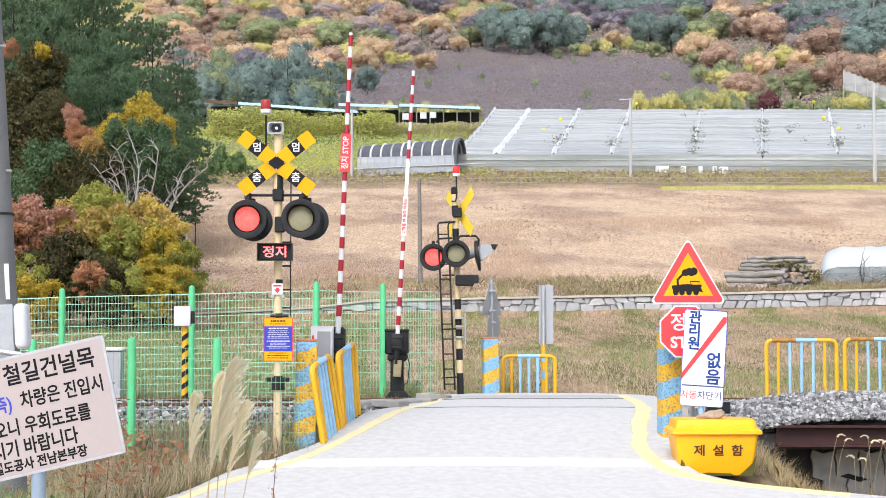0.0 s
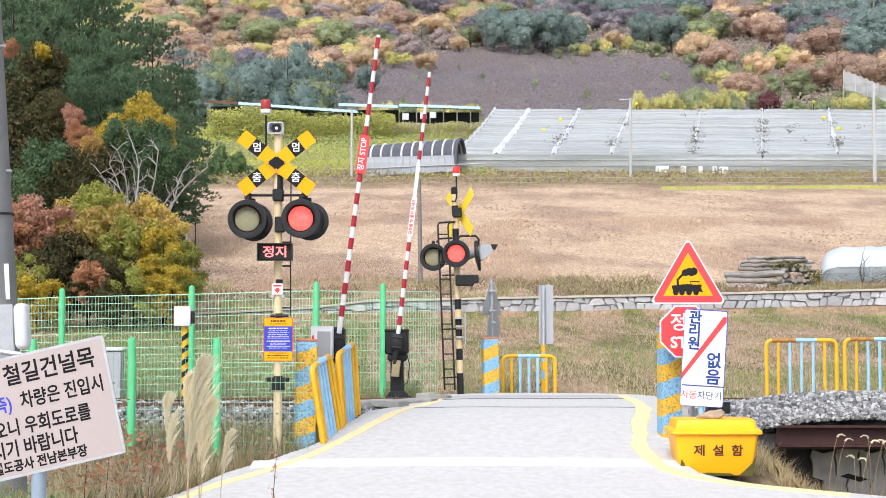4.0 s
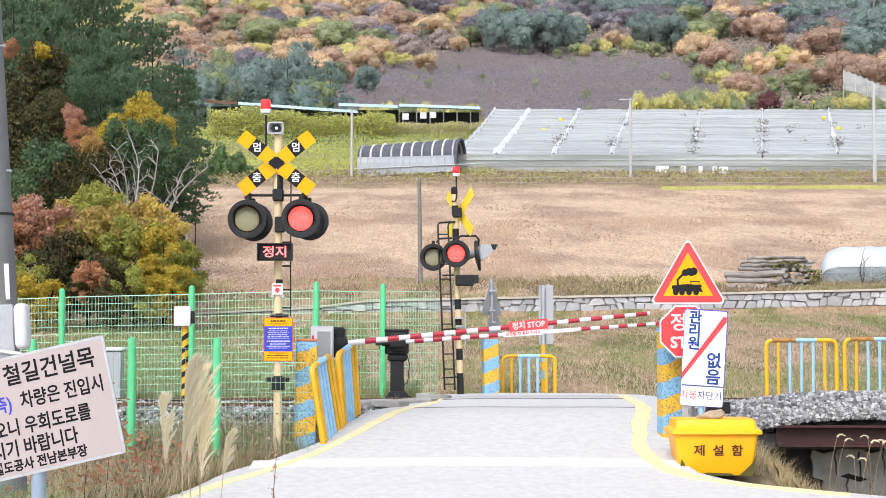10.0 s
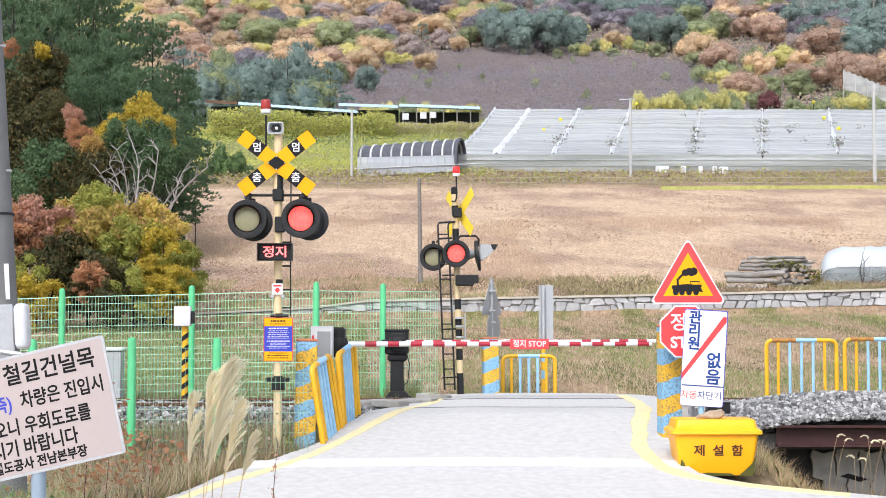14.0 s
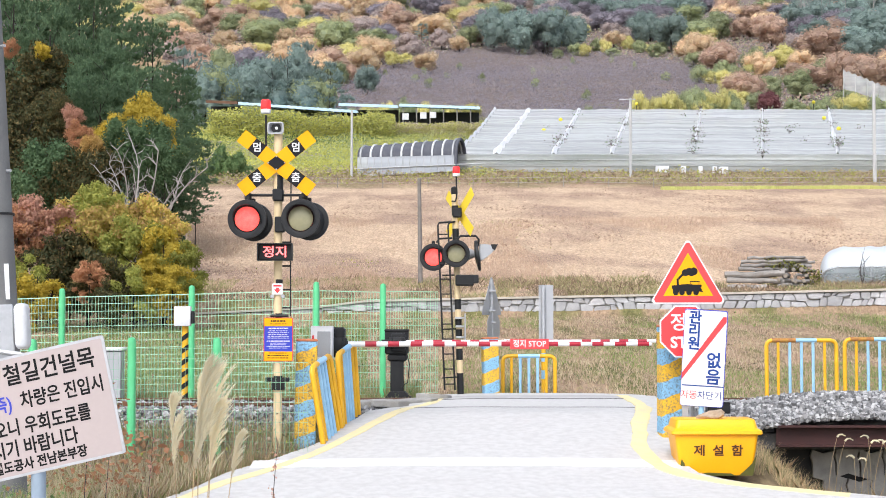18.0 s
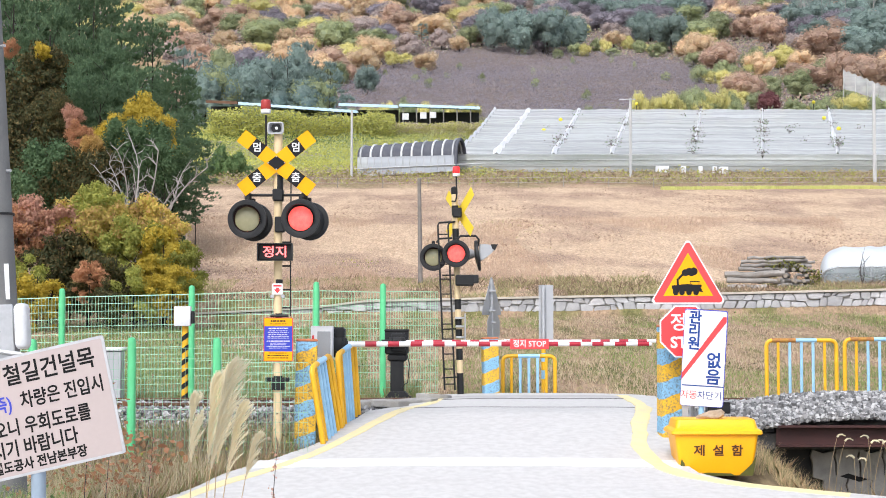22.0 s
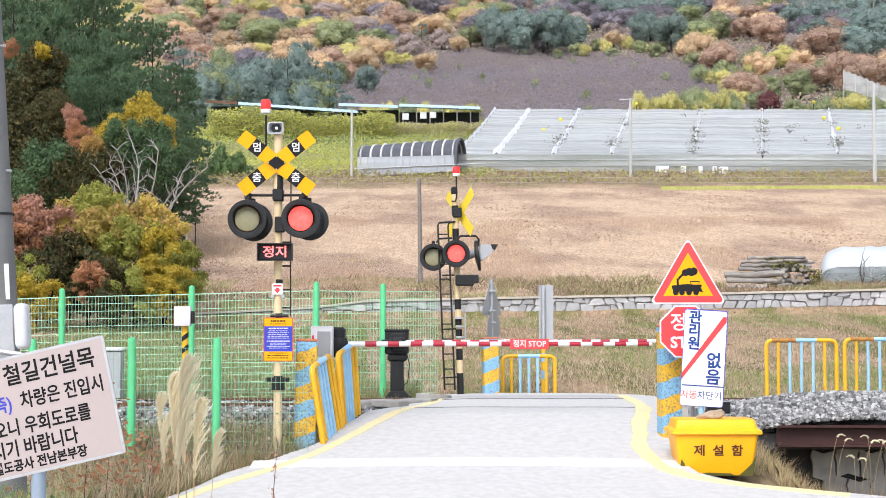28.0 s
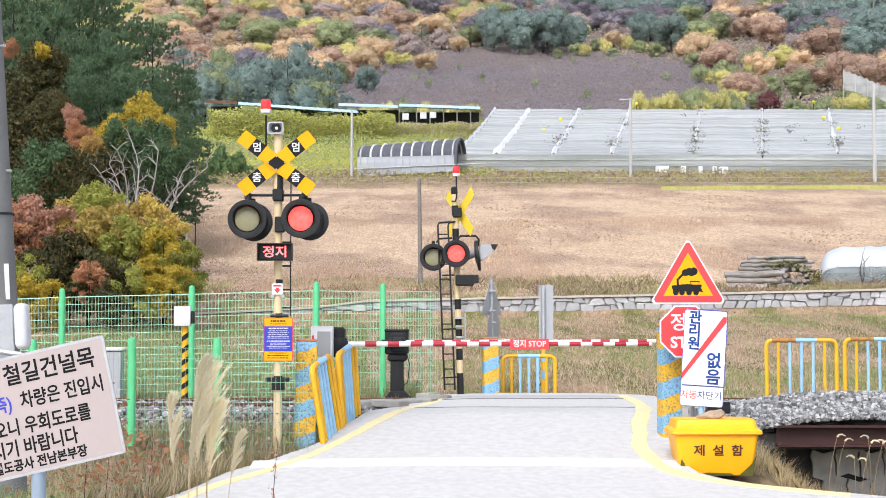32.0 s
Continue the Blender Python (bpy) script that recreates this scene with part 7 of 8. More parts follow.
def sheds():
    y = 214.0
    for px in ((-29.274, -12.224, 32.209, 30.991, 7.5, "sloping pale blue sheet roof of a long shed"), (-14.936, -6.5, 32.05, 31.75, 5.0, "small pale blue sheet roof"), (-6.284, 5.291, 31.95, 31.55, 6.0, "open shed with a pale blue roof and dark interior"), (-33.918, -29.412, 32.457, 32.292, 5.0, "low shed with a rusty brown roof")):
        x0, x1, za, zb, depth, label = px
        g = height((x0 + x1) / 2, y + 3)
        s = thing("shed", pose((x0 + x1) / 2, y, g), label, "shed", "sheds above the slope")
        bm = bmesh.new()
        seg = 40
        prev = None
        for k in range(seg + 1):
            x = x0 + (x1 - x0) * k / seg
            z = za + (zb - za) * k / seg + (0.06 if k % 2 else 0)
            cur = [bm.verts.new(p) for p in ((x, y, z - 0.4), (x, y, z), (x, y + depth, z + 0.5), (x, y + depth, z + 0.3))]
            if prev:
                for q in range(3):
                    bm.faces.new((prev[q], cur[q], cur[q + 1], prev[q + 1]))
            prev = cur
        part("roof", bm, BLUE_ROOF if "blue" in label else RAIL_STEEL, s)
        for k in range(6 if "open" in label else 0):
            bm = bmesh.new()
            x = x0 + (x1 - x0) * (k + 0.3) / 6
            tube(bm, [(x, y + 0.3, g - 0.6), (x, y + 0.3, min(za, zb))], 0.09, 6)
            part("post", bm, WOOD_GREY, s)
        # near-black sheet at the back gives the shade inside the shed as colour
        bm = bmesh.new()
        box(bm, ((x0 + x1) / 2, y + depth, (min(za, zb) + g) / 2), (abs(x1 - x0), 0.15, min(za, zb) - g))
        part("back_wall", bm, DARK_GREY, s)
        if "open" in label:
            for a, b in ((0.08, 2.0), (0.3, 1.2), (0.42, 0.9)):
                bm = bmesh.new()
                box(bm, (x0 + (x1 - x0) * a, y + 0.1, min(za, zb) - 1.0 - 0.2 * b), (0.9, 0.05, 0.9))
                part("hanging_sheet", bm, NET_FOLD, s)
        settle(s)


sheds()


def shed_creepers(rng):
    x = rng.uniform(-32.825, -6.692)
    y = rng.uniform(207, 213)
    z = height(x, y)
    top = float(np.interp(x, (-32.825, -29.000, -12.269, -6.692), (31.356, 31.517, 30.391, 31.034)))
    return (x, y, z + (top - 0.3 - z) * rng.uniform(0, 1) * (0.55 + 0.6 * lump(x, y, 0.25, 2)))


def shed_front(rng):
    x, y = rng.uniform(-7.5, 6.5), rng.uniform(209, 213.5)
    z = height(x, y)
    return (x, y, z + (28.8 - z) * rng.uniform(0, 1) ** 0.7 * (0.65 + 0.6 * lump(x, y, 0.3, 5)))


scatter("creepers", 6000, shed_front, 0.2, VINES, "olive creepers before the open shed", "creepers", 87, 0.4, 1.0, 1.0)
scatter("creepers", 4000, shed_front, 0.2, HAZED_HILL["PINK"], "withered creepers before the open shed", "creepers", 88)
scatter("creepers", 20000, shed_creepers, 0.24, VINES, "green creepers climbing up to the shed roofs", "creepers", 85, 0.4, 1.0, 1.0)
scatter("creepers", 4000, shed_creepers, 0.22, HAZED_HILL["OLIVE"], "olive creepers climbing up to the shed roofs", "creepers", 86, 0.4, 1.0, 1.0)


def utility_pole(x, y, z1, r0, r1, material, label, arms=(), lean=0.0):
    z0 = height(x, y)
    p = thing("utility_pole", pose(x, y, z0, 0, lean), label, "utility pole")
    bm = bmesh.new()
    tube(bm, [(0, 0, -0.4), (0, 0, z1 - z0)], r0, 14, r1)
    part("shaft", bm, material, p)
    for z, w in arms:
        bm = bmesh.new()
        box(bm, (-w * 0.2, -r1 - 0.03, z1 - z0 - z), (w, 0.08, 0.1), 0.01)
        part("cross_arm", bm, GALV, p)
    return p


PALE_POLE = mat("pale_pole_paint", (0.46, 0.46, 0.46), (0.38, 0.38, 0.38), rough=0.6)
utility_pole(-8.889, 146, 21.531, 0.13, 0.11, PALE_POLE, "slim white pole beside the shed")
utility_pole(18.396, 147, 22.898, 0.17, 0.12, PALE_POLE, "pale concrete utility pole in front of the orchard", ((0.15, 1.6),))
utility_pole(41.165, 143, 23.720, 0.19, 0.14, PALE_POLE, "pale concrete utility pole in front of the orchard")
utility_pole(-0.902, 60, 6.841, 0.1, 0.07, mat("old_pole_wood", (0.22, 0.2, 0.185), (0.13, 0.115, 0.1), rough=0.95, scale=4, fine=40, bump=0.4), "weathered thin utility pole in the field", (), -0.7)


def upper_net():
    o = thing("net_fence", pose(64.579, 240, 33), "white net fence running up the hillside", "fence")
    bm = bmesh.new()
    prev = None
    for k in range(21):
        f = k / 20
        x = 64.753 + (74.212 - 64.753) * f
        zb = 38.5 + (35.5 - 38.5) * f
        zt = 41.7 + (37.9 - 41.7) * f - 0.35 * math.sin(f * 31) ** 2
        zb = max(zb, height(x, 242) + 0.1) if k else zb
        zt = max(zt, zb + 1.5)
        cur = [bm.verts.new((x, 242 + 0.3 * math.sin(k), zb)), bm.verts.new((x, 242, zt))]
        if prev:
            bm.faces.new((prev[0], cur[0], cur[1], prev[1]))
        prev = cur
    part("net", bm, NET, o)
    for k in range(6):
        f = k / 5
        bm = bmesh.new()
        x = 64.753 + (74.212 - 64.753) * f
        tube(bm, [(x, 241.8, height(x, 242) - 0.3), (x, 241.8, 41.322 + (36.539 - 41.322) * f)], 0.08, 6)
        part("post", bm, PALE_POLE, o)
    settle(o)


upper_net()


def white_greenhouse():
    y = 58.0
    x0, x1 = 14.5, 22.5
    g = 2.3
    hgt = 4.05 - g
    t = thing("plastic_greenhouse", pose(x0, y, g), "low greenhouse covered with white plastic film, loose along its foot", "greenhouse")
    film = mat("white_film", (0.5, 0.535, 0.56), (0.43, 0.465, 0.49), rough=0.4, scale=1.2, fine=9, bump=0.3, dist=0.03)
    clear = see_through("loose_film", (0.5, 0.56, 0.58), 0.62, 0.4, 2.0)

    def at(x, a):
        """A point of the cover: a runs from the front foot over the top to the back foot."""
        e = min(1.0, (x - x0) / 0.95)
        e = 0.03 + 0.97 * math.sqrt(max(0.0, 1 - (1 - e) ** 2.6))
        k = 1 + 0.012 * math.sin(x * 7) + 0.03 * noise.noise((x * 1.5, a * 3, 1))
        rise = min(1.0, 0.42 + 0.58 * e) * (1 + 0.012 * (x - x0))
        back = 1.8 - 1.8 * math.cos(a) * (0.35 + 0.65 * e) * k
        return (x + 0.27 * back, y + back, g + hgt * math.sin(a) ** 0.55 * rise * k)

    xs = [x0 + 0.95 * (k / 10) ** 1.6 for k in range(11)] + [x0 + 0.95 + 0.35 * k for k in range(1, 20)]
    for nm, a0, a1, mm in (("roof_film", 0.30, math.pi, film), ("side_film", 0.0, 0.34, clear)):
        vs, fs = [], []
        n = 16
        for x in xs:
            low = a0 + (0.05 * noise.noise((x * 1.7, 5, 0)) if nm == "roof_film" else 0)
            vs += [at(x, low + (a1 - low) * j / n) for j in range(n + 1)]
        if nm == "side_film":
            vs = [(px, py - 0.03, pz) for px, py, pz in vs]
        for k in range(len(xs) - 1):
            for j in range(n):
                o = k * (n + 1) + j
                fs.append((o, o + 1, o + n + 2, o + n + 1))
        raw(nm, vs, fs, mm, t, True)
    for k in range(6):
        bm = bmesh.new()
        x = x0 + 0.7 + 1.3 * k
        tube(bm, [Vector(at(x, math.pi * j / 16)) + Vector((0, 0, -0.03)) for j in range(17)], 0.02, 6)
        part("hoop", bm, GALV, t)
    bm = bmesh.new()
    tube(bm, [Vector(at(x, 0.31)) + Vector((0, -0.03, 0)) for x in xs], 0.018, 5)
    part("clip_rail", bm, GALV, t)
    settle(t)

    def inside(rng):
        x = rng.uniform(x0 + 1.3, x0 + 5)
        return (x, y + rng.uniform(0.25, 0.9), g + 0.05 + rng.uniform(0, 0.62) * (0.35 + lump(x, 3, 1.3, 4)))

    scatter("greenhouse_plants", 1500, inside, 0.1, DARK_GREEN, "dark green plants inside the plastic greenhouse", "plants", 91)
    # a bare sapling in front of the film
    x, y2 = 15.95, 57.2
    s = thing("sapling", pose(x, y2, height(x, y2)), "thin bare sapling before the plastic greenhouse", "tree")
    rng = random.Random(3)
    for k in range(6):
        bm = bmesh.new()
        tube(bm, [(0, 0, 0), (rng.uniform(-0.15, 0.15), 0, 0.6), (rng.uniform(-0.35, 0.35), 0, rng.uniform(0.9, 1.5))], 0.015, 5, 0.004)
        part("stem", bm, BARK, s)


white_greenhouse()


def log_pile():
    rng = random.Random(9)
    y = 56.0
    x0 = 10.55
    g = height(12, 56) - 0.06

    def log(x, yy, z, ln, r, turn, tilt):
        l = thing("log", pose(x, yy, z, 0, tilt, turn), "grey weathered log on a pile behind the stone wall", "log", "logs in the pile")
        bm = bmesh.new()
        pts = [(ln * (q / 6 - 0.5), 0.025 * rng.uniform(-1, 1), 0.025 * rng.uniform(-1, 1)) for q in range(7)]
        tube(bm, pts, r, 10, r * rng.uniform(0.75, 0.95))
        for v in bm.verts:
            v.co += Vector((0, noise.noise(v.co * 6), noise.noise(v.co * 6 + Vector((3, 0, 0))))) * r * 0.22
        part("trunk", bm, WOOD_GREY, l)
        bm = bmesh.new()
        lathe(bm, [(r * 0.88, -0.006), (r * 0.84, 0.008)], Matrix.Translation(pts[0]) @ Matrix.Rotation(radians(-90), 4, "Y"), 12)
        part("cut_end", bm, CUT_WOOD, l)

    z = g
    for row, (r, n) in enumerate(((0.1, 1), (0.12, 2), (0.13, 2), (0.085, 3), (0.08, 3), (0.075, 3), (0.07, 2))):
        z += r
        for k in range(n):
            ln = rng.uniform(1.2, 1.7) + (0.5 if row in (1, 2) and not k else 0)
            a = x0 + ln / 2 + 0.12 * row * (row > 2) + 0.75 * k + rng.uniform(-0.08, 0.1)
            log(a, y - 0.25 + 0.22 * k + 0.05 * row, z + rng.uniform(-0.02, 0.02), ln, r * rng.uniform(0.85, 1.1), rng.uniform(-8, 8), rng.uniform(-4, 4))
        z += r * 0.9
    for k in range(20):
        r = rng.uniform(0.05, 0.09)
        log(x0 + 2.05 + 0.24 * (k % 5) + rng.uniform(-0.08, 0.08), y - 0.15 + 0.1 * (k // 5), g + 0.1 + 0.2 * (k // 5) + rng.uniform(-0.04, 0.05), rng.uniform(0.7, 1.1), r, rng.uniform(35, 80), rng.uniform(-6, 6))

    def brush(rng2):
        f = rng2.uniform(0, 1)
        x = x0 + 1.4 + 2.2 * f
        return (x, y + rng2.uniform(-0.1, 0.5), g + (1.12 - 0.75 * f**2.5) * (0.72 + 0.33 * rng2.uniform()) if f < 0.75 else g + rng2.uniform(0, 0.75))

    scatter("brushwood", 700, brush, 0.085, OLIVE, "green creepers over the log pile", "brushwood", 92)
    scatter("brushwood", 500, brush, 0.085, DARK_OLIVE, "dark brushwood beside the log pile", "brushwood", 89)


CUT_WOOD = mat("dull_cut_wood", (0.27, 0.235, 0.19), (0.18, 0.15, 0.12), rough=0.9, scale=9, bump=0.2)
log_pile()


# ---- trees and shrubs at the field's edge ----
def seen(a, rise, y):
    """The place at a bearing and a rise, in thousandths of the distance y."""
    return a * y / 1000, 1.22 + rise * y / 1000


def field_trees():
    rng = random.Random(21)
    # pines: bearing and rise of the top (thousandths), distance, breadth
    tall = [(-300, 265, 96, 8.5), (-272, 262, 97, 8), (-246, 240, 92, 7.5), (-232, 222, 88, 6), (-214, 199, 84, 5), (-196, 201, 78, 4.4), (-179, 168, 77, 3.6), (-290, 230, 84, 7), (-262, 205, 84, 6.5), (-240, 190, 82, 6), (-222, 178, 79, 5), (-205, 166, 76, 4.6), (-188, 150, 75, 4.0), (-228, 160, 74, 5.0), (-252, 172, 76, 5), (-204, 138, 72, 5.0), (-181, 139, 71, 3.6), (-165, 122, 73, 2.0), (-305, 275, 104, 9), (-268, 240, 106, 8.5), (-286, 215, 100, 8), (-240, 205, 100, 6.5)]
    for k, (a, rise, y, w) in enumerate(tall):
        x, z = seen(a, rise, y)
        tree("pine_tree", x, y, z, w * 1.2, MID_PINES[k % 4], PINE_TRUNK, PINE, "tall dark green pine at the edge of the field", "pines at the field's edge", sink=0.05, ratio=1.45)
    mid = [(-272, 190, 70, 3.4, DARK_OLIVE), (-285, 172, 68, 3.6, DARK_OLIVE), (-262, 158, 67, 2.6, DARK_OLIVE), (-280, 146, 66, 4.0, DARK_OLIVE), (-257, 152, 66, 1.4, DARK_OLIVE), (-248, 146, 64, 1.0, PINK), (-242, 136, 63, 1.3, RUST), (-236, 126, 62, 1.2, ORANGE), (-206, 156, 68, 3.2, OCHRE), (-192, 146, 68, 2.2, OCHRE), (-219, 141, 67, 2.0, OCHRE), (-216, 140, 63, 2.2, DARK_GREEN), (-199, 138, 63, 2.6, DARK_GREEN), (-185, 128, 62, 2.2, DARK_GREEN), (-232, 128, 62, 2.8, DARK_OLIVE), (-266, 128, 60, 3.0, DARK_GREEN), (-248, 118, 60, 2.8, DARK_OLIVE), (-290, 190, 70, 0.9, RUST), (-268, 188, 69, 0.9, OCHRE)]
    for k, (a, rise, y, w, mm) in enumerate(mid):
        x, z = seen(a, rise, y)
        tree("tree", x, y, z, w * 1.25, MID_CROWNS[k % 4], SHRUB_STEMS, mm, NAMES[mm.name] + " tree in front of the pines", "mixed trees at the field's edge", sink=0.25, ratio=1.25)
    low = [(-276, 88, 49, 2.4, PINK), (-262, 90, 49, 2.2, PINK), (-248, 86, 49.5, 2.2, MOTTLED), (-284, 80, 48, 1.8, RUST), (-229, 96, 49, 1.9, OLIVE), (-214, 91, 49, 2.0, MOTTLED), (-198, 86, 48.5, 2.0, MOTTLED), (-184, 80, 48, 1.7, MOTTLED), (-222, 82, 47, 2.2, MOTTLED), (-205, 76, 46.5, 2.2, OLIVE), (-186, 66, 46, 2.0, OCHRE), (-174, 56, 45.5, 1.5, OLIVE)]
    # dark olive leaf colour here stands in for shaded hollows among the shrubs
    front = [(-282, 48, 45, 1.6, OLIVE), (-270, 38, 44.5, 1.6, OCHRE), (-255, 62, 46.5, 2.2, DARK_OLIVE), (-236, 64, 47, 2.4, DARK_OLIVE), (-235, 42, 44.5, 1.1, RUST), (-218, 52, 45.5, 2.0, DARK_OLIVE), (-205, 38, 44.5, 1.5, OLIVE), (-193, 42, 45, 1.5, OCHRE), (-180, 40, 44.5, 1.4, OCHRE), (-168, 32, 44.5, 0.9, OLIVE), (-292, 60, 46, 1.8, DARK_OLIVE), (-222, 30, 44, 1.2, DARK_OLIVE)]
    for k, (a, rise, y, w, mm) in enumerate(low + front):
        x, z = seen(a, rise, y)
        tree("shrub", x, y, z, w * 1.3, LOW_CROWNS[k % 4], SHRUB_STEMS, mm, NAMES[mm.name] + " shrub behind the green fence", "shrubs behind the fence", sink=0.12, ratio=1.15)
    for a, rise, w in ((-137, 114, 2.6), (-146, 119, 2.8), (-128, 103, 2.0), (-153, 110, 2.4)):
        x, z = seen(a, rise, 147)
        tree("shrub", x, 147, z, w, FAR_CROWNS[2], TRUNK, GREEN, "green shrub at the foot of the weedy slope", "shrubs on the slope", sink=0.3)
    # dead tree
    x, y = seen(-206, 0, 59)[0], 59
    z = height(x, y)
    d = thing("dead_tree", pose(x, y, z), "bare grey dead tree with branching limbs", "tree")
    for a, L, r in ((-22, 4.4, 0.045), (-10, 5.2, 0.05), (-2, 6.0, 0.055), (8, 4.8, 0.045), (14, 5.4, 0.065), (22, 5.2, 0.06), (30, 4.6, 0.05), (42, 4.3, 0.04), (-16, 4.0, 0.03), (66, 4.2, 0.035)):
        bm = bmesh.new()
        a = radians(a)
        p = Vector((rng.uniform(-0.15, 0.15), 0, 0.4))
        pts = [p.copy()]
        dirn = Vector((math.sin(a) * 0.5, rng.uniform(-0.15, 0.15), 1)).normalized()
        for q in range(9):
            p = p + dirn * L / 9
            pts.append(p.copy())
            dirn = (dirn + Vector((math.sin(a) * 0.07 + rng.uniform(-0.22, 0.22), rng.uniform(-0.2, 0.2), 0.02))).normalized()
        tube(bm, pts, r, 6, r * 0.3)
        for q in range(4, 10):
            for _ in range(2):
                e = pts[q] + Vector((rng.uniform(-0.55, 0.55), rng.uniform(-0.3, 0.3), rng.uniform(0.05, 0.55)))
                m = (pts[q] + e) / 2 + Vector((rng.uniform(-0.1, 0.1), 0, 0.08))
                tube(bm, [pts[q], m, e], r * 0.4, 5, r * 0.12)
                tube(bm, [m, m + Vector((rng.uniform(-0.3, 0.3), 0, rng.uniform(0.1, 0.35)))], r * 0.2, 4, r * 0.08)
        part("limb", bm, BARK_GREY, d)


field_trees()


# ---- fences and boxes on the verge ----
WIRE = mat("pale_green_wire", (0.33, 0.62, 0.42), (0.28, 0.52, 0.35), rough=0.4, scale=6, bump=0)


LOW_WIRE = mat("mid_green_wire", (0.26, 0.5, 0.32), (0.2, 0.4, 0.25), rough=0.5, scale=6, bump=0)


def mesh_panel(fence, p0, p1, h, fine=1.0):
    """One welded-wire panel between two base points."""
    p0, p1 = Vector(p0), Vector(p1)
    L = (p1 - p0).length
    r = 0.005
    nv = max(2, int(L / 0.055))
    vs, fs = [], []

    def bar(a, b, r):
        d = (b - a).normalized()
        s = d.cross(Vector((0.3, 1, 0.2))).normalized() * r
        t = d.cross(s).normalized() * r
        o = len(vs)
        for e in (a, b):
            vs.extend([tuple(e + s), tuple(e - s * 0.5 + t * 0.87), tuple(e - s * 0.5 - t * 0.87)])
        fs.extend([(o, o + 1, o + 4, o + 3), (o + 1, o + 2, o + 5, o + 4), (o + 2, o, o + 3, o + 5)])

    for k in range(nv + 1):
        a = p0.lerp(p1, k / nv)
        bar(a, a + Vector((0, 0, h)), r * fine)
    nh = int(h / 0.115)
    for k in range(nh + 1):
        z = Vector((0, 0, h * k / nh))
        bar(p0 + z, p1 + z, fine * (0.0046 if k < nh else 0.008))
    ob = raw("wire_panel", vs, fs, WIRE if fine == 1 else LOW_WIRE, fence)
    ob["kind"] = "stuff"
    return ob


def fence(posts, h, panels, label, fine=1.0):
    f = thing("wire_fence", pose(*posts[0]), label, "fence")
    for p in posts:
        bm = bmesh.new()
        q = Vector(p)
        lathe(bm, [(0.05, -0.3), (0.05, h + 0.05), (0.042, h + 0.085), (0.015, h + 0.1)], Matrix.Translation(q), 14)
        part("post", bm, GREEN_PAINT, f)
    for p0, p1, hh in panels:
        mesh_panel(f, p0, p1, hh, fine)
    settle(f)


def fences():
    ys = 25.0
    pts = [(-8.399, 25.0, -0.22), (-6.323, 25.0, -0.14), (-4.171, 25.0, -0.09), (-2.105, 25.0, -0.03), (-1.012, 25.4, -0.05)]
    end = (-0.089, 26.2, -0.05)
    fence(pts, 1.77, [(a, b, 1.72) for a, b in zip(pts, pts[1:])] + [(pts[-1], end, 1.74)], "tall green welded-wire fence along the railway")
    y = 18.1
    p2 = [(-4.979, 18.3, -0.62), (-3.755, 18.2, -0.6), (-2.714, 18.1, -0.6)]
    fence(p2, 1.5, [(p2[0], p2[1], 1.46), (p2[1], p2[2], 1.47), (p2[2], (-1.610, 18.0, -0.6), 1.3)], "lower green welded-wire fence before the track", 0.55)


fences()


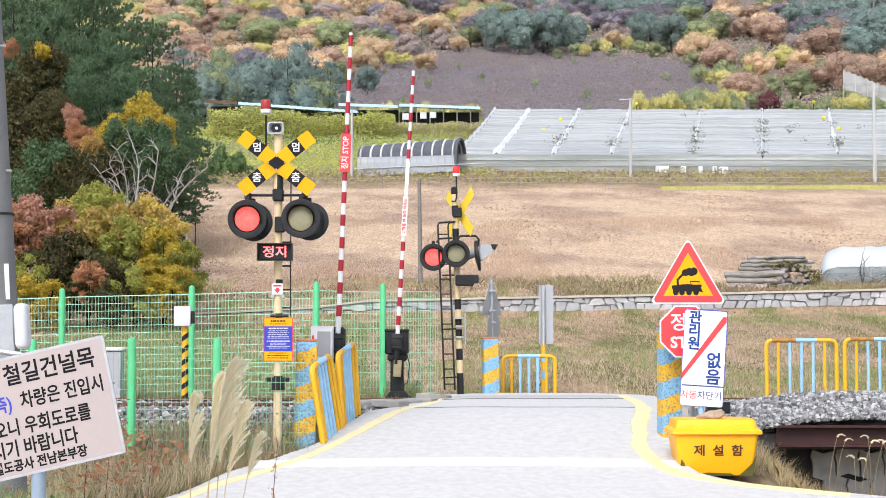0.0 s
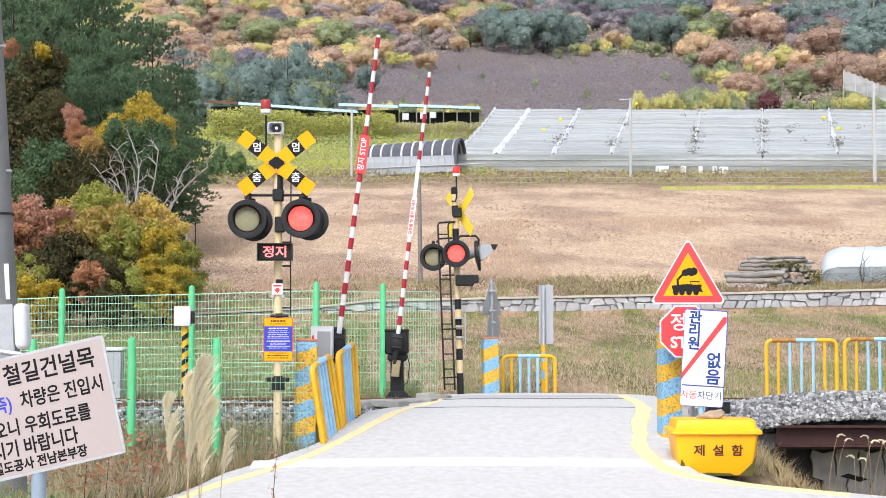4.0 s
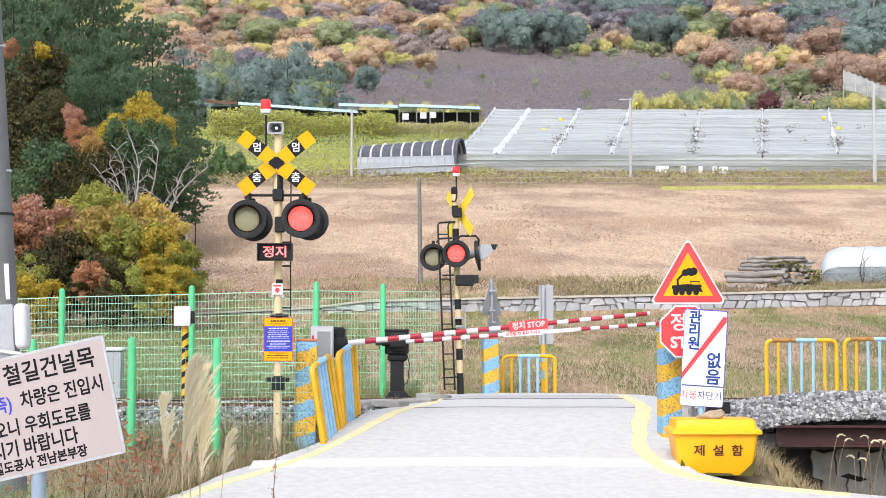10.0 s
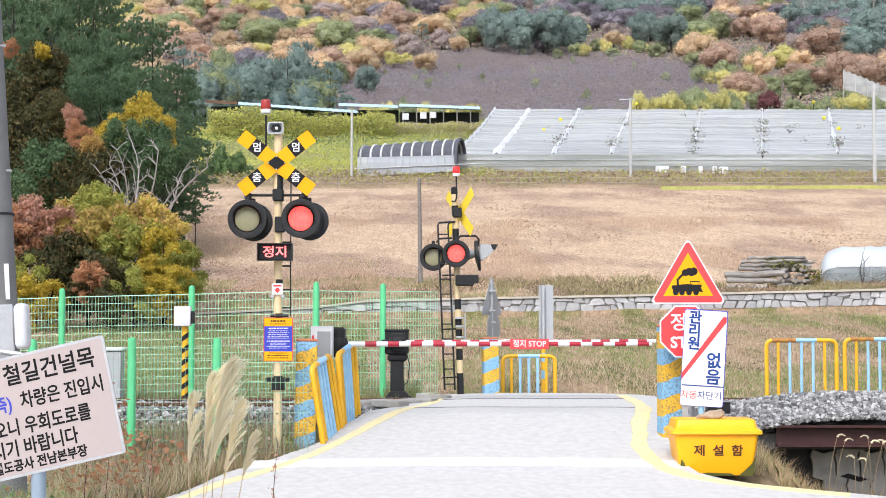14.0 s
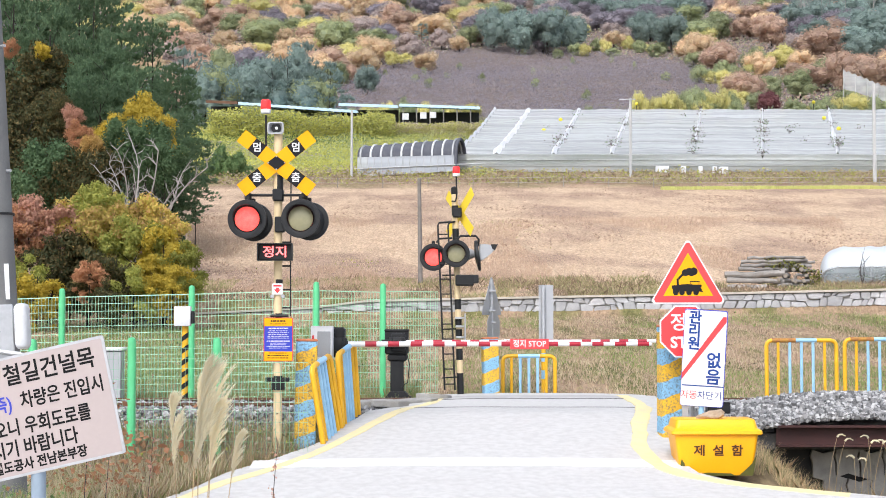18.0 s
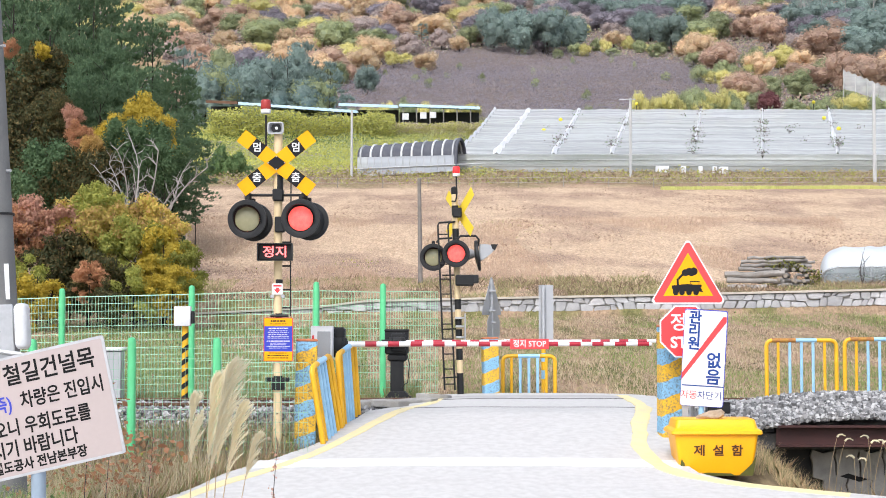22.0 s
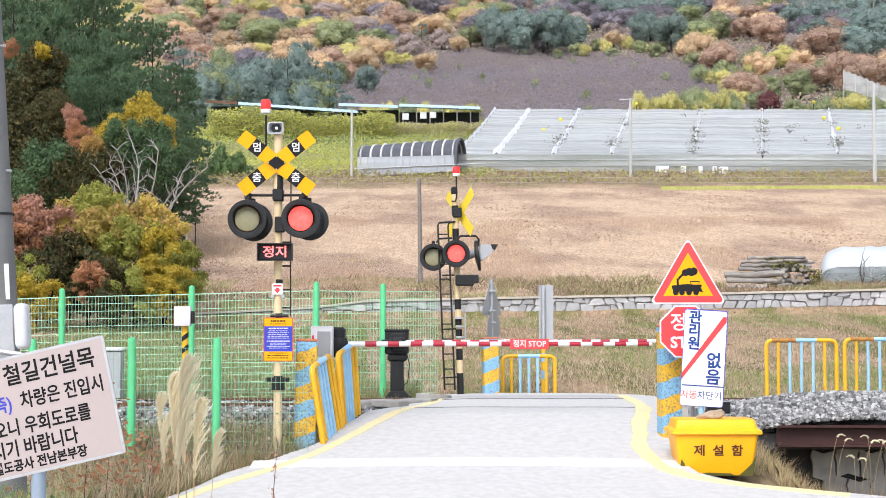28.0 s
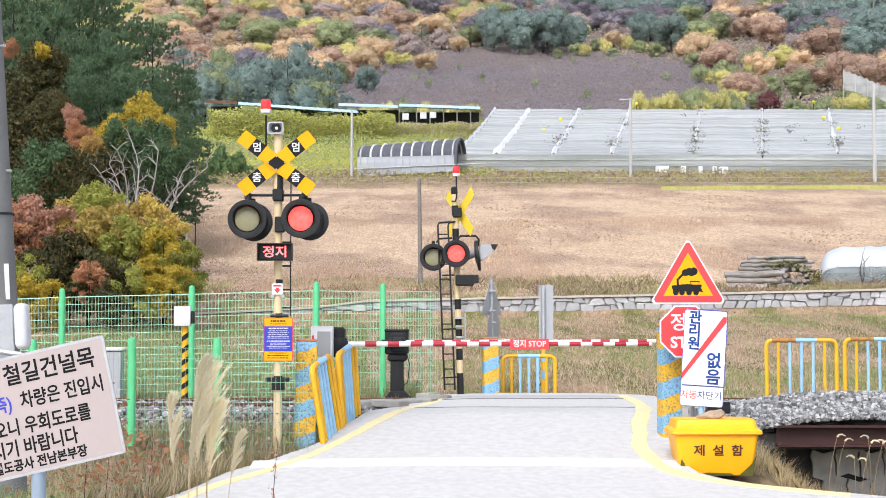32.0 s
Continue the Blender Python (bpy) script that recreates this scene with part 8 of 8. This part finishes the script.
def boxes():
    # striped stub pole with a white box
    d = 23.9
    x = -4.087
    p = thing("signal_box_post", pose(x, d, -0.35), "white equipment box on a yellow and black striped post", "equipment box")
    z0, z1 = -0.35, 1.104
    bm = bmesh.new()
    tube(bm, [(x, d, z0), (x, d, z1)], 0.052, 14)
    part("post", bm, YELLOW, p)
    k = z0 + 0.1
    while k < z1 - 0.1:
        bm = bmesh.new()
        n = 14
        lo = [bm.verts.new((x + 0.0545 * math.cos(6.2832 * q / n), d + 0.0545 * math.sin(6.2832 * q / n), k + 0.04 * math.cos(6.2832 * q / n))) for q in range(n)]
        hi = [bm.verts.new(v.co + Vector((0, 0, 0.085))) for v in lo]
        for q in range(n):
            bm.faces.new((lo[q], lo[(q + 1) % n], hi[(q + 1) % n], hi[q]))
        part("black_stripe", bm, BLACK, p)
        k += 0.19
    bm = bmesh.new()
    box(bm, (-4.118, d - 0.05, 1.265), (0.26, 0.14, 0.31), 0.012, None, 2)
    part("box", bm, WHITE, p)
    bm = bmesh.new()
    box(bm, (-3.961, d - 0.03, 1.247), (0.05, 0.1, 0.2), 0.008)
    part("hinge", bm, DARK_GREY, p)
    settle(p)
    # low silver cabinet
    d = 22.0
    d = 24.3
    c = thing("cable_cabinet", pose(-5.370, d, -0.4), "small grey metal cable cabinet behind the fence", "cabinet")
    bm = bmesh.new()
    box(bm, (-5.370, d, (0.702 - 0.4) / 2), (0.42, 0.3, 0.702 + 0.4), 0.01)
    part("body", bm, GREY_PLATE, c)
    bm = bmesh.new()
    box(bm, (-5.370, d, 0.738), (0.47, 0.36, 0.06), 0.012)
    part("lid", bm, WHITE, c)
    settle(c)
    # white control box by the near barrier
    d = 19.8
    c = thing("control_box", pose(-1.592, d, -0.45), "white control box with a grey window on a short post", "control box")
    bm = bmesh.new()
    box(bm, (-1.585, d, 0.909), (0.29, 0.22, 0.44), 0.015, pose(0, 0, 0), 2)
    part("case", bm, WHITE, c)
    bm = bmesh.new()
    box(bm, (-1.555, d - 0.112, 0.894), (0.17, 0.01, 0.33), 0.004)
    part("window", bm, GREY_PLATE, c, "grey window")
    bm = bmesh.new()
    box(bm, (-1.697, d - 0.113, 0.983), (0.025, 0.008, 0.05), 0.003)
    part("red_mark", bm, SIGN_RED, c)
    bm = bmesh.new()
    box(bm, (-1.585, d, 0.05), (0.1, 0.1, 1.0), 0.01)
    part("post", bm, GREY_PLATE, c)
    settle(c)

    # small dark trackside box
    c = thing("trackside_box", pose(3.656, 20.1, -0.3), "small dark grey trackside equipment box", "equipment box")
    bm = bmesh.new()
    box(bm, (3.656, 20.1, 0.056), (0.3, 0.22, 0.17), 0.012)
    part("case", bm, DARK_GREY, c)
    bm = bmesh.new()
    box(bm, (3.656, 20.1, 0.056 - 0.16), (0.1, 0.1, 0.2), 0.008)
    part("foot", bm, GALV, c)
    bm = bmesh.new()
    box(bm, (3.656, 20.1, 0.131), (0.33, 0.25, 0.02), 0.006)
    part("lid", bm, GREY_PLATE, c)
    settle(c)


boxes()


def concrete_pole():
    d = 14.0
    p = thing("concrete_pole", pose(-4.03, d, -1.1, 0, -3.45), "grey concrete utility pole leaning slightly", "utility pole")
    bm = bmesh.new()
    tube(bm, [(0, 0, -0.2), (0.0, 0, 9)], 0.235, 24, 0.165)
    part("shaft", bm, POLE_CONCRETE, p)
    for z in (3.29, 2.2):
        bm = bmesh.new()
        lathe(bm, [(0.226, z - 0.012), (0.229, z), (0.226, z + 0.012)], None, 24, False)
        part("steel_band", bm, BLACK, p)
    for z in (3.69, 4.86):
        bm = bmesh.new()
        tube(bm, [(0.19, -0.05, z), (0.24, -0.08, z)], 0.015, 8)
        part("step_bolt", bm, GALV, p)
    bm = bmesh.new()
    box(bm, (0.115, -0.18, 2.66), (0.06, 0.01, 0.33), 0.002, Matrix.Rotation(radians(18), 4, "Z"))
    part("sticker", bm, WHITE, p, "white sticker strip")
    bm = bmesh.new()
    box(bm, (0.1, -0.19, 2.2), (0.16, 0.06, 0.5), 0.01, Matrix.Rotation(radians(14), 4, "Z"))
    part("bracket_plate", bm, GALV, p)
    bm = bmesh.new()
    for k in (2.02,):
        tube(bm, [(0.1, -0.22, k), (0.33, -0.24, k - 0.04)], 0.022, 8)
    part("bracket", bm, GALV, p)
    bm = bmesh.new()
    box(bm, (0.32, -0.22, 2.24), (0.12, 0.2, 0.42), 0.05, None, 3)
    part("meter_box", bm, mat("grey_white_plastic", (0.66, 0.67, 0.68), rough=0.4), p, "pale grey rounded box")


concrete_pole()


def sign_backs():
    d = 28.0
    s = thing("warning_sign", pose(0.926, d, -0.15), "back of a triangular sign and stop sign on a post", "road sign")
    bm = bmesh.new()
    tube(bm, [(0.915, d, -0.15), (0.900, d, 1.955)], 0.035, 10)
    part("post", bm, GALV, s)
    bm = bmesh.new()
    m = put((0.900, d + 0.05, 1.545), 62) @ FRONT
    plate(bm, rounded(triangle(0.5), 0.04), 0, 0.006, m)
    part("triangle_plate", bm, GREY_PLATE, s, smooth=False)
    bm = bmesh.new()
    m = put((0.937, d + 0.05, 1.063), 66) @ FRONT
    plate(bm, [(0.33 * math.cos(radians(22.5 + 45 * k)), 0.33 * math.sin(radians(22.5 + 45 * k))) for k in range(8)], 0, 0.006, m)
    part("octagon_plate", bm, GREY_PLATE, s, smooth=False)
    for py in (1.745, 1.377, 1.157):
        bm = bmesh.new()
        box(bm, (0.905, d, py), (0.16, 0.12, 0.04), 0.006)
        part("clamp", bm, GALV, s)
    settle(s)
    d = 27.8
    s = thing("notice_sign", pose(1.881, d, -0.15), "back of a tall grey sign board on a galvanised post", "road sign")
    bm = bmesh.new()
    tube(bm, [(1.849, d - 0.05, 0.752), (1.849, d - 0.05, 1.835)], 0.04, 12)
    part("post", bm, GALV, s)
    for k, (a, b) in enumerate(((610, 625), (625, 640), (640, 655), (655, 670), (670, 700))):
        bm = bmesh.new()
        tube(bm, [(1.849, d - 0.05, 1.22 + (565 - b) * d / 2664), (1.849, d - 0.05, 1.22 + (565 - a) * d / 2664)], 0.041, 12)
        part("painted_band", bm, YELLOW if k % 2 == 0 else BLUE_LIGHT, s)
    bm = bmesh.new()
    box(bm, (1.901, d, 1.303), (0.27, 0.012, 1.09), 0.003)
    part("board", bm, GREY_PLATE, s)
    settle(s)


sign_backs()


# ---- weeds along the verge ----
def verge():
    def left(rng):
        y = rng.uniform(14.2, 19.8)
        x = rng.uniform(-0.33 * y, road_left(y) - 0.08)
        return (x, y, height(x, y) - 0.03)

    def left_thick(rng):
        for _ in range(10):
            p = left(rng)
            if lump(p[0], p[1], 0.9, 3) > 0.5:
                break
        return p

    blades("verge_weeds", 22000, left, 0.12, 0.42, 0.0055, STRAW, "dry grass along the road verge", 101, 0.7)
    blades("verge_weeds", 12000, left, 0.1, 0.36, 0.006, GRASS, "green grass along the road verge", 102, 0.7)
    blades("verge_weeds", 3000, left_thick, 0.25, 0.55, 0.004, mat("brown_stalks", (0.3, 0.22, 0.16), rough=0.9, bump=0, island=[(0.18, 0.14, 0.11), (0.27, 0.22, 0.17), (0.36, 0.3, 0.22), (0.29, 0.26, 0.17)]), "brown withered stalks along the road verge", 103, 0.35)

    def leafy(x0, x1, y0, y1, h):
        def f(rng):
            y = rng.uniform(y0, y1)
            x = rng.uniform(x0, min(x1, road_left(y) - 0.3))
            return (x, y, height(x, y) + rng.uniform(0.02, 1) * h * (0.3 + lump(x, y, 1.4, 6)))
        return f

    scatter("verge_leaves", 600, leafy(-4.6, -2.2, 14.6, 16.2, 0.7), 0.055, RUST, "rust-red weed leaves on the verge", "weeds", 104)
    scatter("verge_leaves", 350, leafy(-5.6, -3.0, 13.2, 15.5, 0.45), 0.042, WINE, "dark red weed leaves on the verge", "weeds", 105)
    scatter("verge_leaves", 1600, leafy(-5.5, -1.6, 15, 19.5, 0.35), 0.034, OLIVE, "olive weed leaves on the verge", "weeds", 106)
    scatter("verge_leaves", 1300, leafy(-4.5, -1.7, 17.6, 19.6, 0.75), 0.035, mat("brown_seed_heads", (0.32, 0.25, 0.18), rough=0.9, bump=0), "brown seed heads along the fence", "weeds", 107)

    scatter("verge_leaves", 2600, leafy(-6.8, -2.6, 12.6, 16.5, 0.4), 0.036, GREEN, "green weed leaves on the verge", "weeds", 112)
    scatter("verge_leaves", 600, leafy(-6.6, -2.9, 12.6, 15.5, 0.45), 0.042, GOLD, "yellowing weed leaves on the verge", "weeds", 113)
    scatter("verge_leaves", 300, leafy(-3.9, -2.8, 15.6, 17.2, 1.25), 0.075, RUST, "rust-red shrub leaves beside the fence", "weeds", 114)

    PALE_STRAW = leaves("pale_straw", [(0.4, 0.33, 0.2), (0.5, 0.43, 0.28), (0.58, 0.5, 0.34), (0.42, 0.38, 0.22)], 0.5, 1.4)

    def near_verge(rng):
        y = rng.uniform(12.4, 17.2)
        x = rng.uniform(-0.33 * y, max(-0.32 * y, road_left(y) - 0.12))
        return (x, y, height(x, y) - 0.02)

    blades("verge_weeds", 11000, near_verge, 0.2, 0.55, 0.0045, PALE_STRAW, "pale dry grass stems on the near verge", 117, 0.6)
    blades("verge_weeds", 7000, near_verge, 0.12, 0.4, 0.005, GRASS, "fresh green grass on the near verge", 118, 0.6)

    def pole_foot(rng):
        y = rng.uniform(12.7, 13.8)
        x = rng.uniform(-0.325 * y, -0.245 * y)
        return (x, y, height(x, y) - 0.02)

    def pole_foot_leaves(rng):
        x, y, z = pole_foot(rng)
        return (x, y, z + rng.uniform(0.2, 0.75))

    blades("verge_weeds", 1500, pole_foot, 0.45, 0.85, 0.006, GRASS, "tall weeds at the foot of the pole", 119, 0.4)
    blades("verge_weeds", 900, pole_foot, 0.45, 0.85, 0.005, PALE_STRAW, "tall dry stems at the foot of the pole", 120, 0.4)
    scatter("verge_leaves", 700, pole_foot_leaves, 0.04, GREEN, "green weed leaves at the foot of the pole", "weeds", 121)
    scatter("verge_leaves", 300, pole_foot_leaves, 0.04, RUST, "rust-red weed leaves at the foot of the pole", "weeds", 122)

    def fence_side(rng):
        y = rng.uniform(18.3, 20.2)
        x = rng.uniform(-7, road_left(y) - 0.35)
        return (x, y, height(x, y) - 0.03)

    blades("verge_weeds", 3500, fence_side, 0.2, 0.5, 0.005, GRASS, "tall green weeds behind the low fence", 115, 0.5)
    blades("verge_weeds", 2200, fence_side, 0.2, 0.55, 0.004, STRAW, "tall dry weeds behind the low fence", 116, 0.5)

    def behind(rng):
        y = rng.uniform(24.3, 27)
        x = rng.uniform(-9, -0.4)
        return (x, y, height(x, y) - 0.02)

    blades("fence_grass", 12000, behind, 0.15, 0.5, 0.007, GRASS, "green grass behind the wire fence", 108)
    blades("fence_grass", 7000, behind, 0.15, 0.5, 0.007, STRAW, "dry grass behind the wire fence", 109)

    def ditch(rng):
        y = rng.uniform(16.3, 19.6)
        x = rng.uniform(3.85, 5.6) if y < 17.8 else rng.uniform(3.2, 5.6)
        x = max(x, road_right(y) + 0.35)
        return (x, y, height(x, y) - 0.02)

    blades("ditch_grass", 5000, ditch, 0.08, 0.3, 0.0022, STRAW, "dry straw on the side of the ditch", 110, 1.0)
    blades("ditch_grass", 4000, ditch, 0.06, 0.26, 0.0025, MIXED, "half-dry grass on the side of the ditch", 111, 0.9)


verge()


# ---- silver grass by the road ----
def silver_grass():
    bend_t = (0, 2, 4, 6, 8, 10, 12, 14, 15.5, 17, 19, 20, 21, 23, 25, 26.5, 28, 30, 32)
    bend_a = (1.6, -8.6, -4, -0.6, 0.9, -4.5, 2.3, 0.7, -1, -4, 0.4, 0.8, 1.4, 1.2, 0.4, -3, -7, -1.8, -2.6)

    def bend(t):
        return float(np.interp(t, bend_t, bend_a))

    y = 9.0
    stems = [(-1.461, -1.306, 0.988, 0.66, 1.0), (-1.502, -1.536, 0.766, 0.4, 0.75), (-1.394, -1.265, 0.726, 0.46, 0.9), (-1.312, -1.164, 0.538, 0.28, 0.9), (-1.448, -1.42, 0.88, 0.55, 0.85), (-1.41, -1.345, 0.93, 0.6, 0.95)]
    for k, (xb, xt, zt, ln, amount) in enumerate(stems):
        zb = -1.05
        yy = y + 0.06 * (k - 3)
        rng = np.random.default_rng(200 + k)
        s = thing("silver_grass", pose(xb, yy, zb), "pale silver grass plume swaying in the wind", "grass", "silver grass stems")
        H, D = zt - zb, xt - xb

        def path(f, H=H, D=D):
            return Vector((D * f**2.2, 0, H * f))

        bm = bmesh.new()
        tube(bm, [path(j / 12) for j in range(12)], 0.005, 6, 0.002)
        part("stem", bm, STRAW, s)
        # the plume: fine drooping strands set with short hairs
        strands = int(44 * ln / 0.5)
        vs = []
        for q in range(strands):
            f0 = 1 - ln / H * rng.uniform(0.12, 1.0)
            p = np.array(path(f0))
            a = rng.uniform(0, 6.28)
            out = 0.03 + 0.1 * rng.uniform()
            dirn = np.array((D * 2.2 * f0**1.2 / H + math.cos(a) * out, math.sin(a) * out, 1.0))
            step = min(ln * rng.uniform(0.35, 0.62), 1.12 * (1 - f0) * H) / 16
            for j in range(16):
                dirn = dirn + np.array((0.03, 0.0, -0.024 * j / 8))
                dirn = dirn / np.linalg.norm(dirn)
                nxt = p + dirn * step
                s0 = np.array((0.0013, 0, 0))
                vs.append((p - s0, p + s0, nxt + s0, nxt - s0))
                for h in range(7):
                    b = p + dirn * step * rng.uniform()
                    e = b + dirn * rng.uniform(0.012, 0.035) + rng.normal(0, 0.007, 3)
                    w = np.array((0.001, 0, 0))
                    vs.append((b - w, b + w, e + w * 0.5, e - w * 0.5))
                p = nxt
        vs = np.array(vs).reshape(-1, 3)
        raw("plume", vs.tolist(), np.arange(len(vs)).reshape(-1, 4).tolist(), PLUME, s)["kind"] = "stuff"
        MOVING.append(("plume", s, (Vector((xb, yy, zb)), amount, 0.7 * k, bend)))


silver_grass()


def foreground_stalks():
    rng = random.Random(41)
    # a withered stalk by the road and foxtail grass by the ditch
    for x, y, z1 in ((-1.277, 11, 0.276), (-2.978, 12.5, 0.589), (-2.560, 13, 0.201), (-2.814, 12.5, 0.263)):
        zb = height(x, y)
        s = thing("withered_stalk", pose(x, y, zb), "dark withered weed stalk with seed heads", "weed", "withered stalks")
        h = z1 - zb
        bm = bmesh.new()
        tube(bm, [(0, 0, 0), (0.02, 0, h * 0.5), (0.07, 0, h)], 0.006, 5, 0.002)
        part("stem", bm, BARK, s)
        r2 = np.random.default_rng(int(abs(x) * 100))
        n = 60
        f = r2.uniform(0.45, 1, n)
        c = np.stack([0.07 * f**2, np.zeros(n), h * f], 1) + r2.normal(0, 0.012, (n, 3))
        u, v = leaf_faces(r2, c, r2.normal(0, 1, (n, 3)), 0.022)
        ob = new("seed_head", quads_mesh("seed_head", c, u, v, PINK))
        ob.parent = s
    for k in range(12):
        x = 4.386 + rng.uniform(-0.22, 0.6)
        y = 16.2 + rng.uniform(-0.1, 0.5)
        zb = height(x, y) - 0.02
        top = 1.22 + (565 - rng.uniform(770, 850)) * y / 2664
        s = thing("foxtail_grass", pose(x, y, zb), "dry foxtail grass stem with a drooping head", "grass", "foxtail grass by the ditch")
        h = max(top - zb, 0.15)
        bend = rng.uniform(-0.12, 0.14)
        bm = bmesh.new()
        tube(bm, [(bend * (j / 8) ** 2, 0, h * (j / 8)) for j in range(9)], 0.0035, 5, 0.002)
        part("stem", bm, STRAW, s)
        bm = bmesh.new()
        sg = 1 if bend > 0 else -1
        tube(bm, [(bend, 0, h), (bend + sg * 0.02, 0, h + 0.025), (bend + sg * 0.055, 0, h + 0.03), (bend + sg * 0.09, 0, h + 0.01)], 0.013, 7, 0.006)
        part("head", bm, PLUME, s)


foreground_stalks()


# ---- what moves ----
def flips(times, axis_pose, lit_first):
    """Rows for a two-faced lens that turns over at each of the times, within a tenth of a second."""
    rows = [(0.0, axis_pose(0 if lit_first else 180))]
    a = 0 if lit_first else 180
    for t in times:
        f = round(t * FPS)
        if (f + 3) / FPS > 32.0 or f < 1:
            continue
        for k in range(4):
            rows.append(((f + k) / FPS, axis_pose(a + 60 * k)))
        a += 180
    rows.append((32.0, axis_pose(a)))
    return rows


def motions():
    to_right = [0.1 + 1.207 * k for k in range(27)]
    to_left = [0.73 + 1.207 * k for k in range(26)]
    to_right[1], to_right[9], to_right[11], to_right[26] = 1.4, 11.0, 13.4, 31.5
    to_left[0], to_left[1], to_left[6] = 0.7, 2.0, 8.0
    swaps = sorted(to_right + to_left)
    on = []
    for k in range(35):
        t = {30: 27.85, 31: 28.85}.get(k, 0.47 + 0.9176 * k)
        on += [t, t + {10: 0.4, 22: 0.22}.get(k, 0.34)]
    for kind, ob, extra in MOVING:
        if kind == "lens":
            base = ob.matrix_basis.copy()
            place, turn, size = base.decompose()
            ob.scale = size

            def at(a, place=place, turn=turn):
                return Matrix.Translation(place) @ turn.to_matrix().to_4x4() @ pose(0, 0, 0, 0, 0, a)

            walk(ob, flips(swaps, at, extra))
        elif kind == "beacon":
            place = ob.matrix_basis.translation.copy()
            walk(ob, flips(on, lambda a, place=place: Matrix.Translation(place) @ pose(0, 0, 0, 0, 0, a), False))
    near = [(0, 87.7), (3.4, 87.7), (4.0, 82.6), (4.5, 75.6), (5.0, 68.2), (5.5, 60.7), (6.0, 53.4), (6.5, 46.3), (7.0, 39.8), (7.5, 33.1), (8.0, 26.9), (8.5, 20.8), (9.0, 15.3), (9.5, 9.8), (10.0, 5.6), (10.5, 2.3), (11.0, -1.1), (11.5, -0.6), (12.0, 0.0), (32.0, 0.0)]
    far = [(0, 86.6), (3.4, 86.6), (4.0, 83.2), (4.5, 77.2), (5.0, 70.4), (5.5, 63.5), (6.0, 56.6), (6.5, 49.3), (7.0, 42.5), (7.5, 35.4), (8.0, 28.7), (8.5, 22.1), (9.0, 16.1), (9.5, 9.8), (10.0, 4.1), (10.5, 1.0), (11.0, 0.4), (11.5, 0.3), (12.0, 0.3), (32.0, 0.3)]
    for kind, ob, extra in MOVING:
        if kind in ("near arm", "far arm"):
            place = ob.matrix_basis.translation.copy()
            walk(ob, [(t, Matrix.Translation(place) @ pose(0, 0, 0, 0, -a, 0)) for t, a in (near if kind == "near arm" else far)])
        elif kind == "plume":
            place, amount, phase, bend = extra
            rows = [(0.25 * k, Matrix.Translation(place) @ pose(0, 0, 0, 0.6 * amount * math.sin(1.1 * 0.25 * k + phase), bend(0.25 * k) * amount + 0.8 * math.sin(2.3 * 0.25 * k + phase), 0)) for k in range(129)]
            walk(ob, rows)


motions()
